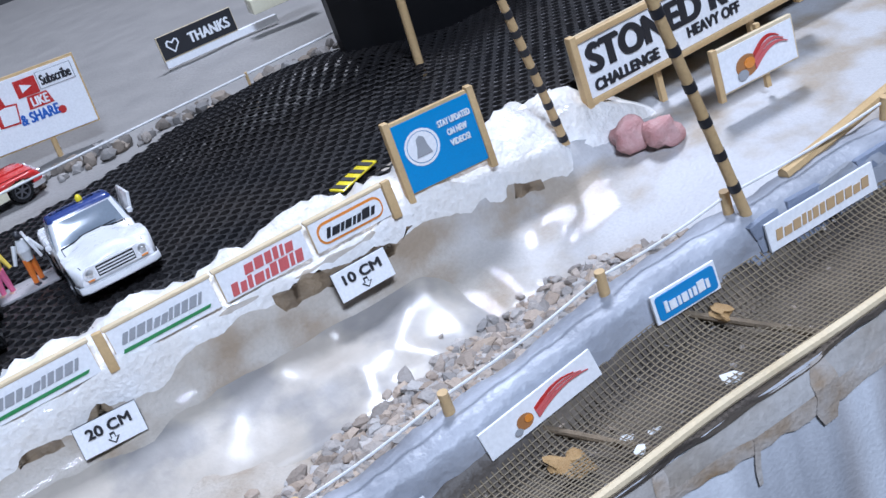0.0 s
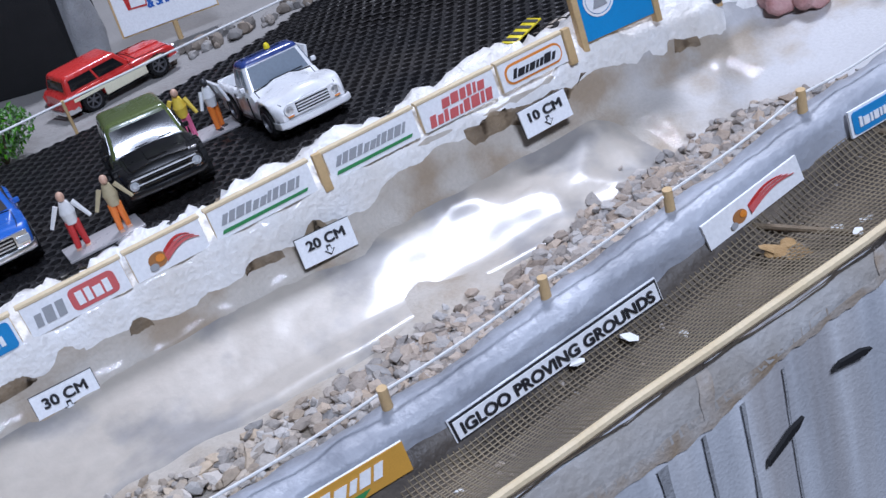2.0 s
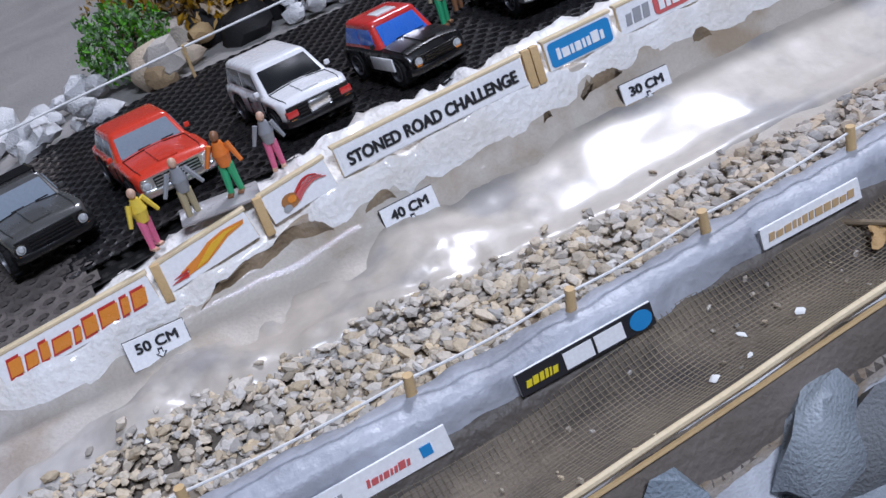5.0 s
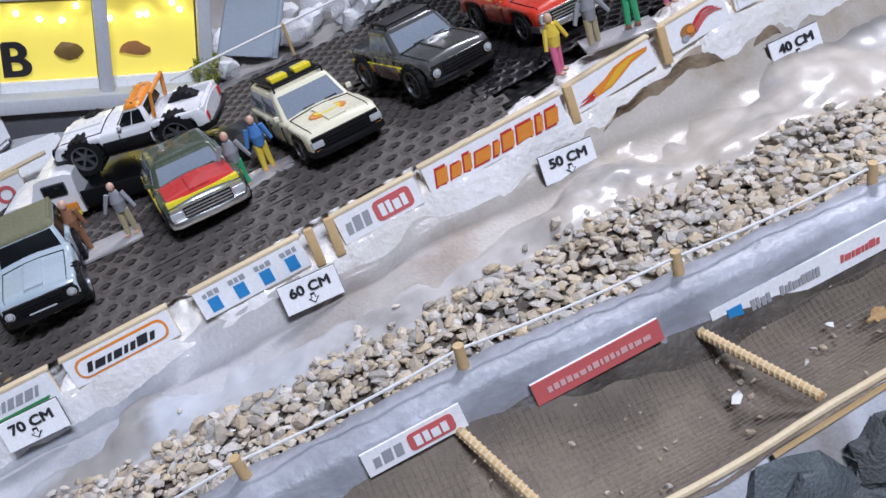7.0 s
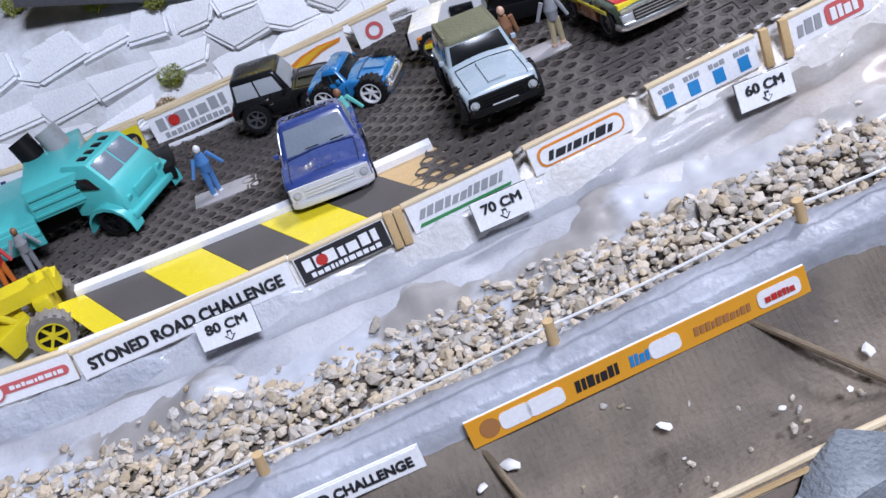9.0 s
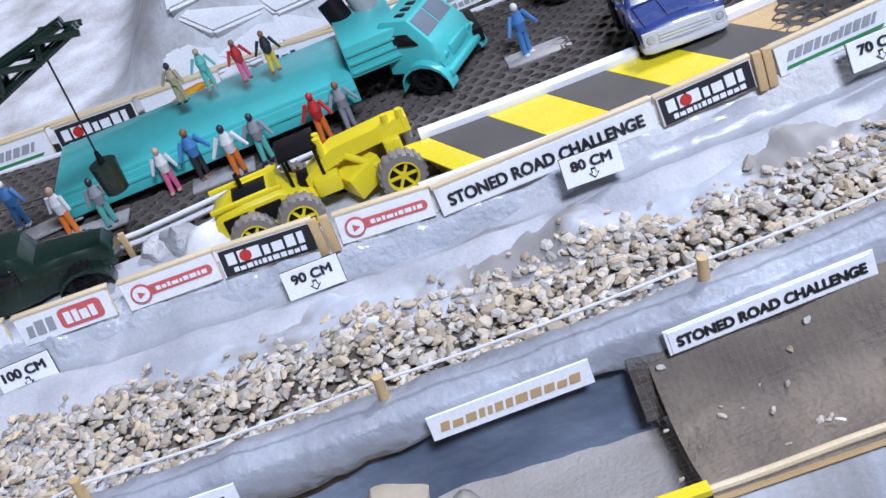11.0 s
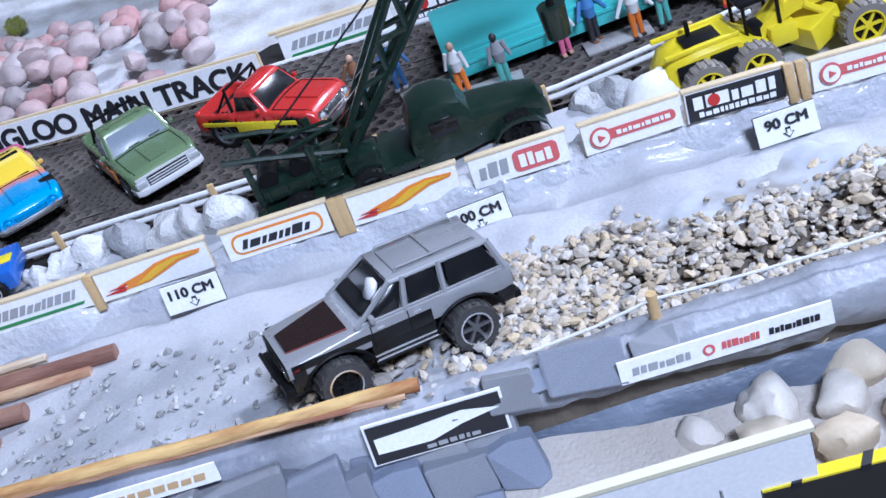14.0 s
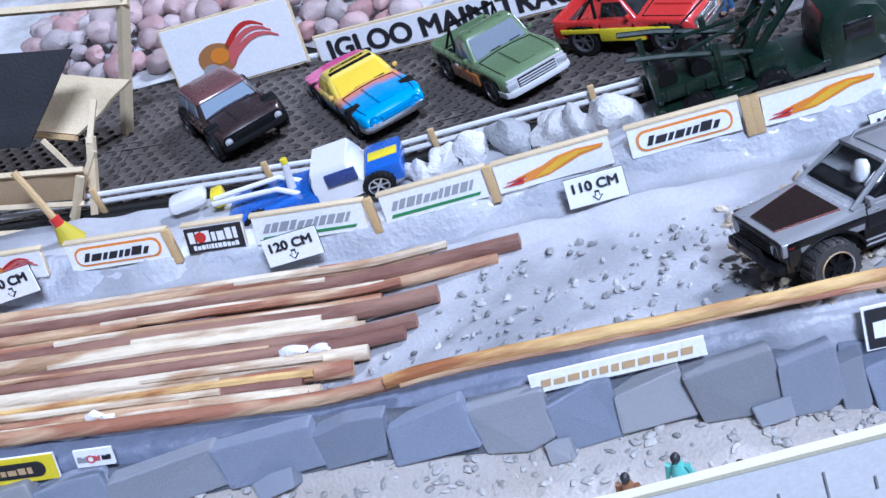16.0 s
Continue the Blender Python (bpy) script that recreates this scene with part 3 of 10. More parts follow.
def front_wall():
    def section(x):
        t = wall_top(x)
        u = min(1.0, max(0.0, (-0.792 - x) / 0.012)) * min(1.0, max(0.0, (x + 1.03) / 0.03))
        a, b, c = (0.0016 * nz(x, k, 60, 3.3 + k) + 0.0014 * nz(x, k, 150, 1.2 + k) for k in (0.0, 3.0, 6.0))
        return [(-0.084, t - 0.018), (-0.0862, t - 0.004 + b), (-0.0872, t - 0.0006 + a), (-0.0925, t + 0.0004 + b * 0.6), (-0.0982 + a * 0.8, t + 0.0002 + c * 0.6), (-0.1002 - b * 0.8, t - 0.0020 + a), (-0.1008 - c * 1.1, t - 0.0062), (-0.1012 + a, t - 0.0105 * (1 - u) - lip(x) * u + b), (-0.1025 - b * (1 - u) + 0.0045 * u, t - 0.0150 * (1 - u) - (lip(x) + 0.0010) * u), (-0.1050 + c * (1 - u) + 0.016 * u, t - 0.0220 + 0.006 * u), (-0.108 + 0.019 * u, t - 0.07)]

    wall = ribbon("wall_front", span(-1.46, 0.16, 0.003), section, WALL_GREY, kind="structure", label="grey plastered retaining wall along the track")
    soil = mat("wet_soil", (0.055, 0.046, 0.040), 0.55, other=(0.15, 0.13, 0.11), scale=70, amount=0.8, bump=0.9, fine=300)

    def heaped(x):
        t, h = wall_top(x), 0.0035 * nz(x, 0, 24, 8) + 0.0016 * nz(x, 0, 80, 5)
        return [(-0.0995, t - 0.0085 + h), (-0.1016 + 0.0006 * nz(x, 2, 90, 1), t - 0.0088 + h), (-0.1030 + 0.0010 * nz(x, 0, 70, 3), t - 0.0115 + h * 0.6), (-0.1050, t - 0.0165), (-0.1075, t - 0.024)]

    ribbon("soil", span(-0.80, -0.10, 0.003), heaped, soil, wall)
    rng = random.Random(3)
    shapes = []
    for i in range(16):
        j = lambda: rng.uniform(-0.10, 0.06)
        pts = [(-0.5 - j(), -0.5 - j()), (0.5 + j(), -0.5 - j()), (0.5 + j(), 0.5 + j()), (-0.5 - j(), 0.5 + j())]
        if i % 2:
            pts.insert(3, (rng.uniform(-0.2, 0.3), 0.5 + rng.uniform(0, 0.10)))
        if i % 3 == 0:
            pts.insert(1, (rng.uniform(-0.2, 0.3), -0.5 - rng.uniform(0, 0.10)))
        bm = prism(pts, -0.5, 0.5)
        bmesh.ops.bevel(bm, geom=list(bm.edges), offset=0.035, segments=1, affect="EDGES")
        for v in bm.verts:
            if v.co.y < 0:
                v.co.y += 0.22 * nz(v.co.x, v.co.z, 2.5, i)
        me = bpy.data.meshes.new("slab")
        bmesh.ops.recalc_face_normals(bm, faces=bm.faces)
        bm.to_mesh(me)
        bm.free()
        me.materials.append(GREY_STONE)
        shapes.append(me)

    def slab(x, z, w, h, d, y, lean=0.0, tilt=5):
        ob = new("slab", rng.choice(shapes))
        ob.parent = wall
        ob.matrix_local = Matrix.Translation(on(x, y, z)) @ pose(0, 0, 0, lean, rng.uniform(-tilt, tilt), rng.uniform(-6, 6)) @ Matrix.Diagonal((w, d, h, 1))

    x = 0.14
    while x > -0.02:
        for row in range(3):
            w = rng.uniform(0.011, 0.016)
            slab(x - rng.uniform(0, 0.006), wall_top(x) - 0.0025 - row * 0.0050, w, 0.0049, 0.0022, -0.1 - 0.001 * row, -8, 1)
        x -= 0.0135
    # leaning slabs at the lower end, closely fitted in one course
    edges = [-0.9860, -0.9990, -1.0165, -1.0300, -1.0366, -1.0512, -1.0737, -1.0925, -1.1094, -1.1300, -1.1522, -1.1712, -1.1989]
    while edges[-1] > -1.44:
        edges.append(edges[-1] - rng.uniform(0.018, 0.034))
    middle = lambda x: lerp(x, (-1.25, -1.22, -1.195, -1.165, -1.143, -1.12, -1.104, -1.086, -1.063, -1.042, -1.03, -1.0), (-0.0075, -0.0062, -0.0010, 0.0015, -0.0030, -0.0057, -0.0078, -0.0075, -0.0085, -0.0120, -0.0180, -0.0190))
    tall = lambda x: lerp(x, (-1.165, -1.143, -1.12, -1.104, -1.086, -1.063, -1.042, -1.0), (0.0125, 0.0125, 0.0155, 0.0145, 0.0125, 0.0155, 0.0165, 0.0135))
    for a, b in zip(edges, edges[1:]):
        x = (a + b) / 2
        slab(x, middle(x) + rng.uniform(-0.0008, 0.0008), (a - b) * 1.03, tall(x) * rng.uniform(0.98, 1.08), 0.0065, -0.1052 - rng.uniform(0, 0.0012), -13 + rng.uniform(-3, 3), 2.5)
        if rng.random() < 0.25:
            slab(x + rng.uniform(-0.01, 0.01), middle(x) - tall(x) * 0.52, (a - b) * 0.45, 0.006, 0.006, -0.1105, -34, 12)
    x = -0.99
    while x > -1.05:
        w = rng.uniform(0.012, 0.020)
        slab(x - w / 2, wall_top(x) - 0.0125 + rng.uniform(-0.002, 0.001), w * 1.05, rng.uniform(0.010, 0.014), 0.006, -0.1000, -14, 6)
        x -= w
    mortar = mat("dark_mortar", (0.11, 0.12, 0.145), 0.8, bump=0.5)
    ribbon("mortar", span(-1.034, -1.44, 0.01), lambda x: [(-0.1000, middle(x) + tall(x) * 0.36), (-0.1042, middle(x) + tall(x) * 0.30), (-0.1062, middle(x)), (-0.1085, middle(x) - tall(x) * 0.55)], mortar, wall)
    for x, w, h, lean in ((-0.9685, 0.021, 0.0125, -38), (-0.9880, 0.013, 0.011, -30), (-0.9800, 0.007, 0.006, -50), (-1.0005, 0.008, 0.007, -45), (-0.9500, 0.012, 0.006, -40)):
        slab(x, wall_top(x) - 0.0015, w, h, 0.006, -0.0985, lean, 7)



def shelf():
    ribbon("shelf_ground", span(-0.795, 0.3, 0.005), lambda x: [(y, shelf_level(x, y) + 0.002 * nz(x, y, 60, 2) + 0.0008 * nz(x, y, 160, 4)) for y in span(-0.145, -0.098, 0.004)], EARTH, kind="structure", label="dark earth of the shelf under the wire mesh")
    # side of the base, down to the floor
    def side(x):
        t = shelf_level(x, -0.145)
        b = 0.004 * nz(x, 0, 12, 3)
        return [(-0.143, t - 0.0005), (-0.1455 + b * 0.3, t - 0.006), (-0.147 + b, t - 0.03), (-0.150 + b * 1.5, t - 0.08), (-0.156 + b, t - 0.16), (-0.17, t - 0.5), (-0.18, t - 0.9)]
    base = ribbon("wall_base", span(-0.795, 0.45, 0.01), side, SIDE, kind="structure", label="grey painted side panels of the slope with brown joints")
    joint = mat("brown_joint", (0.32, 0.225, 0.13), 0.7, other=(0.60, 0.58, 0.56), scale=110, amount=0.9, bump=0.4)
    rng = random.Random(8)
    # stained mortar between the top course of blocks and the boards below
    def face(x, d):
        t = shelf_level(x, -0.145)
        b = 0.004 * nz(x, 0, 12, 3)
        return lerp(d, (0.0, 0.006, 0.03, 0.08, 0.16), (-0.143, -0.1455 + b * 0.3, -0.147 + b, -0.150 + b * 1.5, -0.156 + b)) - 0.0008, t - d

    def course(x):
        return lerp(x, (-0.3, -0.2, -0.15, -0.1, 0.0), (0.019, 0.014, 0.013, 0.0075, 0.0065))

    def band(x):
        d, w = course(x) + 0.0012 * nz(x, 0, 40, 5), max(0.0006, 0.0024 + 0.0022 * nz(x, 1, 45, 2) + 0.0012 * nz(x, 1, 220, 4)) * lerp(x, (-0.18, -0.08), (1.0, 1.5))
        return [face(x, d - w), face(x, d), face(x, d + w)]

    stone = two_ground("top_course_stone", (0.56, 0.55, 0.54), (0.22, 0.19, 0.165), (0.30, 0.25, 0.19), 0.6, edge=-0.17, width=0.08, bump=0.6, far_stain=(0.14, 0.115, 0.095))
    ribbon("top_course", span(-0.46, 0.12, 0.003), lambda x: [face(x, d) for d in (0.0006, course(x) * 0.35, course(x) * 0.7, course(x))], stone, base)
    ribbon("joint", span(-0.40, 0.12, 0.0015), band, joint, base)
    for x, d0, d1, w in ((-0.040, 0.0, 0.016, 0.0036), (-0.091, 0.0, 0.007, 0.0022), (-0.152, 0.001, 0.013, 0.0032), (-0.214, 0.0, 0.014, 0.0018), (-0.250, 0.002, 0.024, 0.0022), (-0.30, 0.0, 0.019, 0.0022), (-0.064, 0.007, 0.020, 0.0009)):
        verts = []
        for k in range(9):
            d = d0 + (d1 - d0) * k / 8
            for q in (-1, 1):
                xx = x + q * w * (0.55 + 0.45 * math.sin(math.pi * k / 8)) * (1 + 0.8 * nz(d, x + q, 160, 3)) - 0.12 * (d - d0)
                y, z = face(xx, d)
                verts.append(on(xx, y - 0.0003, z))
        raw("joint", verts, [(2 * k, 2 * k + 1, 2 * k + 3, 2 * k + 2) for k in range(8)], joint, base)
    # upright boards under the course, with dark gaps
    for x, w in ((-0.128, 0.0003), (-0.1425, 0.0005), (-0.156, 0.0006), (-0.170, 0.0012)):
        verts = []
        for k in range(21):
            d = course(x) + 0.004 + 0.10 * k / 20
            for q in (-1, 1):
                xx = x + q * w * (1 + 0.9 * nz(d, x + q, 90, 6))
                y, z = face(xx, d)
                verts.append(on(xx, y - 0.0003, z))
        raw("gap", verts, [(2 * k, 2 * k + 1, 2 * k + 3, 2 * k + 2) for k in range(20)], mat("dark_gap", (0.14, 0.14, 0.15), 0.8, other=(0.55, 0.56, 0.58), scale=130, amount=0.8, bump=0.5), base)
    dark_rock = mat("dark_rock", (0.20, 0.225, 0.255), 0.6, other=(0.36, 0.40, 0.43), scale=45, amount=0.8, bump=0.7, random_by="object", spread=0.35)
    for i in range(46):
        x = rng.uniform(-0.83, -0.30)
        s = rng.uniform(0.014, 0.034)
        d = rng.uniform(0.012, 0.10)
        ob = part("boulder", rock((s * 1.3, s * 0.5, s), rng.uniform(0, 90), 1.0, 2, 0.8), dark_rock, base)
        ob.matrix_local = Matrix.Translation(on(x, -0.148 - d * 0.06, shelf_level(x, -0.145) - d)) @ pose(0, 0, 0, 0, rng.uniform(0, 180), 0)
    wet_rock = mat("wet_dark_rock", (0.085, 0.095, 0.10), 0.55, other=(0.20, 0.22, 0.225), scale=60, amount=0.8, bump=0.8, random_by="object", spread=0.3)
    for i in range(40):
        x, s = rng.uniform(-0.61, -0.41), rng.uniform(0.016, 0.032)
        d = s * 0.55 + 0.003 + 0.075 * rng.random() ** 1.6
        ob = part("boulder", rock((s * 1.3, s * 0.5, s), rng.uniform(0, 90), 1.0, 2, 0.8), wet_rock, base)
        ob.matrix_local = Matrix.Translation(on(x, -0.148 - d * 0.06, shelf_level(x, -0.145) - d)) @ pose(0, 0, 0, 0, rng.uniform(0, 180), 0)
    # wooden edging
    edge = thing("edging_strip", RAMP, "pale split bamboo strip edging the shelf", "edging")
    for k, (a, b) in enumerate(((0.3, -0.30), (-0.28, -0.795))):
        part("strip", tube([on(v, -0.1425 - 0.0015 * k + 0.001 * nz(v, 0, 20, k), shelf_level(v, -0.142) + 0.003 + 0.0010 * nz(v, 0, 30, 5)) for v in span(a, b, 0.008)], 0.0014 - 0.0003 * k), PALE_WOOD, edge)
    for a, b in ((-0.22, -0.5), (-0.54, -0.795)):
        part("strip", tube([on(v, -0.1455 + 0.001 * nz(v, 0, 14, 9), shelf_level(v, -0.142) + 0.0005) for v in span(a, b, 0.012)], 0.0008, 6), WOOD, edge)
    # wire mesh over the shelf
    verts, faces = [], []

    def strand(points, r):
        base_i = len(verts)
        for p in points:
            for dy, dz in ((r, 0), (0, r), (-r, 0), (0, -r)):
                k = lerp(p[0], (-0.66, -0.42, -0.20), (0.12, 0.36, 1.0))
                verts.append(Vector(p) + k * Vector((dy if len(points) == 9 else 0, 0 if len(points) == 9 else dy, dz)))
        for i in range(len(points) - 1):
            for j in range(4):
                a, b = base_i + i * 4 + j, base_i + i * 4 + (j + 1) % 4
                faces.append((a, b, b + 4, a + 4))

    def top(x, y):
        return on(x, y, shelf_level(x, y) + 0.0034 + 0.0030 * math.sin(math.pi * min(1.0, max(0.0, (y + 0.142) / 0.034))) * lerp(x, (-0.30, -0.12), (0.0, 1.0)) - 0.0026 * min(1.0, max(0.0, (y + 0.116) / 0.012)) + 0.0010 * nz(x, y, 25, 6))

    for y in span(-0.141, -0.101, 0.0018):
        strand([top(x, y) for x in span(0.3, -0.80, 0.012)], 0.0002)
    for x in span(0.3, -0.80, 0.0018):
        strand([top(x, y) for y in span(-0.141, -0.101, 0.005)], 0.0002)
    ob = raw("wire_mesh", verts, faces, WIRE)
    ob.matrix_world = RAMP
    tagged(ob, "fine brown wire netting stretched over the shelf", "netting", "", "stuff")
    # sticks that hold the netting
    dusty = mat("dusty_stick", (0.23, 0.175, 0.11), 0.8, other=(0.13, 0.10, 0.07), scale=120, amount=0.8, bump=0.4)
    for xa, xb, bound in ((-0.0463, -0.0290, False), (-0.0960, -0.0830, False), (-0.2905, -0.2720, False), (-0.4928, -0.4815, True), (-0.5640, -0.5520, True), (-0.6420, -0.6150, False), (-0.7185, -0.7090, False)):
        s = thing("netting_stick", RAMP, "small bamboo stick bound with string on the netting" if bound else "dusty brown stick lying under the netting", "stick", "netting sticks")
        lift = 0.0040 if bound else -0.0012
        a, b = on(xa, -0.1025, shelf_level(xa, -0.1025) + lift), on(xb, -0.1405, shelf_level(xb, -0.1405) + lift)
        part("stick", rod(a, b, 0.0014 if bound else 0.0010, n=8), WOOD if bound else dusty, s)
        if not bound:
            continue
        coil = []
        q = (b - a).to_track_quat("Z", "Y").to_matrix()
        for k in range(22 * 8 + 1):
            ang = 2 * math.pi * k / 8
            coil.append(a.lerp(b, k / 176) + q @ Vector((0.0013 * math.cos(ang), 0.0013 * math.sin(ang), 0)))
        part("binding", tube(coil, 0.0004, 5), PALE_WOOD, s)


def black_mats():
    # rubber matting with staggered round-cornered holes
    def mat_piece(x0, x1, y0, y1, pitch, label, rubber):
        verts, faces = [], []
        nx, ny = int((x1 - x0) / pitch), int((y1 - y0) / (pitch * 0.8))
        r = pitch * 0.31
        for i in range(nx):
            for j in range(ny):
                cx, cy = x0 + (i + 0.5 + 0.5 * (j % 2)) * pitch, y0 + (j + 0.5) * pitch * 0.8
                hx, hy = pitch / 2, pitch * 0.4
                if cy > 0.215 + 0.035 * min(1.0, max(0.0, (cx + 0.17) / 0.08)):
                    continue
                outer = [(hx, 0.35 * hy), (0.35 * hx, hy), (-0.35 * hx, hy), (-hx, 0.35 * hy), (-hx, -0.35 * hy), (-0.35 * hx, -hy), (0.35 * hx, -hy), (hx, -0.35 * hy)]
                b = len(verts)
                wob = 0.0022 * nz(cx, cy, 13, 3) + 0.0007 * nz(cx, cy, 60, 6) + 0.016 * math.exp(-((cx + 0.035) / 0.055) ** 2 - ((cy - 0.20) / 0.055) ** 2)
                for dx, dy in outer:
                    verts.append(on(cx + dx, cy + dy, mat_level(cx + dx, cy + dy) + wob))
                for a in range(8):
                    ang = math.atan2(outer[a][1], outer[a][0])
                    dx, dy = math.cos(ang) * r * 1.1, math.sin(ang) * r * 0.98
                    verts.append(on(cx + dx, cy + dy, mat_level(cx, cy) + wob + 0.0003))
                for a in range(8):
                    ang = math.atan2(outer[a][1], outer[a][0])
                    dx, dy = math.cos(ang) * r * 1.0, math.sin(ang) * r * 0.9
                    verts.append(on(cx + dx, cy + dy, mat_level(cx, cy) + wob - 0.0012))
                for a in range(8):
                    c = (a + 1) % 8
                    faces.append((b + a, b + c, b + 8 + c, b + 8 + a))
                    faces.append((b + 8 + a, b + 8 + c, b + 16 + c, b + 16 + a))
                for a, (dx, dy) in ((0, (hx, hy)), (2, (-hx, hy)), (4, (-hx, -hy)), (6, (hx, -hy))):
                    verts.append(on(cx + dx, cy + dy, mat_level(cx + dx, cy + dy) + wob))
                    faces.append((b + a, len(verts) - 1, b + a + 1))
        ob = raw("rubber_mat", verts, faces, rubber)
        ob.matrix_world = RAMP
        tagged(ob, label, "mat", "rubber mats", "stuff")

    mat_piece(-0.50, 0.10, 0.034, 0.250, 0.0064, "black perforated rubber mat of the car park", BLACK_MAT)
    mat_piece(-1.36, -0.84, 0.064, 0.185, 0.0072, "dark perforated rubber mat of the lower car park", BROWN_MAT)
    mat_piece(-0.845, -0.49, 0.020, 0.205, 0.0072, "dark perforated rubber mat of the lower car park", BROWN_MAT)
    # board colour is near black so that the shallow mat holes look shaded
    under = mat("shade_black_board", (0.010, 0.009, 0.008), 0.9, scale=30, bump=0.3)
    # near-black front edge stands in for the shadow gap below the guard rail
    ribbon("mat_edge", span(-1.40, -1.07, 0.01), lambda x: [(0.0650, mat_level(x, 0.065) + 0.0006), (0.0628, mat_level(x, 0.065) - 0.0008), (0.0590, mat_level(x, 0.059) + 0.0004), (0.0530, mat_level(x, 0.053) - 0.0010)], under, kind="structure", label="dark front edge of the lower car park, standing in for the rail's shadow gap")
    ribbon("ground_under_mats", span(-1.45, 0.2, 0.02), lambda x: [(y, mat_level(x, y) - 0.0045) for y in span(0.03, 0.23, 0.02)], under, kind="structure", label="dark board under the rubber mats, black for the shade in their holes")


def back_level(x, y):
    z = mat_level(x, 0.215) - 0.004 + 0.003 * nz(x, y, 9, 3) + 0.0012 * nz(x, y, 45, 7)
    bank = min(1.0, max(0.0, (-0.60 - x) / 0.06)) * min(1.0, max(0.0, (x + 0.97) / 0.05))
    z += bank * min(1.0, max(0.0, (y - 0.206) / 0.03)) * max(0.0, min(0.045, 0.364 * -x - 0.255 - sag(x)) + 0.02)
    return z + (-0.10 if x > -0.55 else 0.04) * max(0.0, y - 0.215)


def back_ground():
    ys = [0.195, 0.205, 0.215, 0.23, 0.245, 0.26, 0.28, 0.30, 0.325, 0.35, 0.38, 0.41, 0.45, 0.5, 0.56, 0.63, 0.72, 0.85, 1.0, 1.3]
    ribbon("ground_back", span(-1.9, 0.7, 0.012), lambda x: [(y, back_level(x, y)) for y in ys], BACK_GROUND, kind="structure", label="smooth grey plaster ground behind the car park")
    # boards that close the base at the back and both ends
    board = mat("plain_base_board", (0.30, 0.29, 0.28), 0.7, scale=20)
    ribbon("wall_rear_board", span(-1.9, 0.7, 0.05), lambda x: [(1.3, back_level(x, 1.3)), (1.302, back_level(x, 1.3) - 0.02), (1.302, -1.6 - 0.36 * x), (1.25, -1.6 - 0.36 * x)], board, kind="structure", label="plain board closing the rear of the base")
    for x, name in ((-1.9, "wall_lower_end"), (0.7, "wall_upper_end")):
        top = [on(x, y, back_level(x, y)) for y in (0.195, 0.4, 0.7, 1.0, 1.3)]
        low = [Vector((v.x, v.y, -1.5 - 0.36 * x)) for v in top]
        faces = [(i, i + 1, i + 6, i + 5) for i in range(4)]
        ob = raw(name, top + low, faces, board)
        ob.matrix_world = RAMP
        tagged(ob, "plain board closing the end of the base", "", "", "structure")


ground()
crevices()
snow_bank()
front_wall()
shelf()
gravel()
black_mats()
back_ground()


# ---- boards and signs ----
def flat(name, points, material, parent, y=-0.0016, d=0.0003, label=""):
    return part(name, prism(points, y - d, y), material, parent, label, smooth=False)


def bars(n, x0, x1, z0, z1, material, parent, skew=0.25, y=-0.0016, seed=0, name="bar"):
    """Plain bars for writing: n of them side by side, slanting."""
    rng = random.Random(seed + n)
    cuts = [rng.uniform(0.55, 1.25) for i in range(n)]
    k, x = (x1 - x0) / sum(cuts), x0
    for c in cuts:
        a, b = x, x + c * k - 0.24 * (x1 - x0) / n
        x += c * k
        t = (z1 - z0) * rng.choice((0.0, 0.0, 0.06, 0.2))
        s = skew * (z1 - z0)
        part(name, prism([(a, z0), (b, z0), (b + s, z1 - t), (a + s, z1 - t)], y - 0.0003, y), material, parent, smooth=False)


def disc(cx, cz, r, material, parent, y=-0.0016, hole=0.0, name="disc", sx=1.0):
    n = 20
    pts = [(cx + sx * r * math.cos(2 * math.pi * i / n), cz + r * math.sin(2 * math.pi * i / n)) for i in range(n)]
    if not hole:
        return flat(name, pts, material, parent, y)
    inner = [(cx + (x - cx) * hole, cz + (z - cz) * hole) for x, z in pts]
    bm = bmesh.new()
    o, i_ = [[bm.verts.new((x, y - 0.0003, z)) for x, z in p] for p in (pts, inner)]
    for k in range(n):
        bm.faces.new((o[k], o[(k + 1) % n], i_[(k + 1) % n], i_[k]))
    return part(name, bm, material, parent, smooth=False)


def art_ring(w, h, p, y):
    x = w * 0.43
    flat("outline", rounded(-x, x, h * 0.16, h * 0.86, h * 0.3), ORANGE, p, y)
    flat("field", rounded(-x * 0.95, x * 0.95, h * 0.24, h * 0.78, h * 0.24), PAPER, p, y - 0.0004)
    bars(8, -x * 0.80, x * 0.72, h * 0.36, h * 0.66, INK, p, 0.4, y - 0.0008)


def art_stripe(w, h, p, y):
    bars(11, -w * 0.42, w * 0.36, h * 0.42, h * 0.74, GREY_INK, p, 0.5, y)
    flat("underline", [(-w * 0.44, h * 0.16), (w * 0.40, h * 0.18), (w * 0.42, h * 0.27), (-w * 0.42, h * 0.27)], GREENISH, p, y)


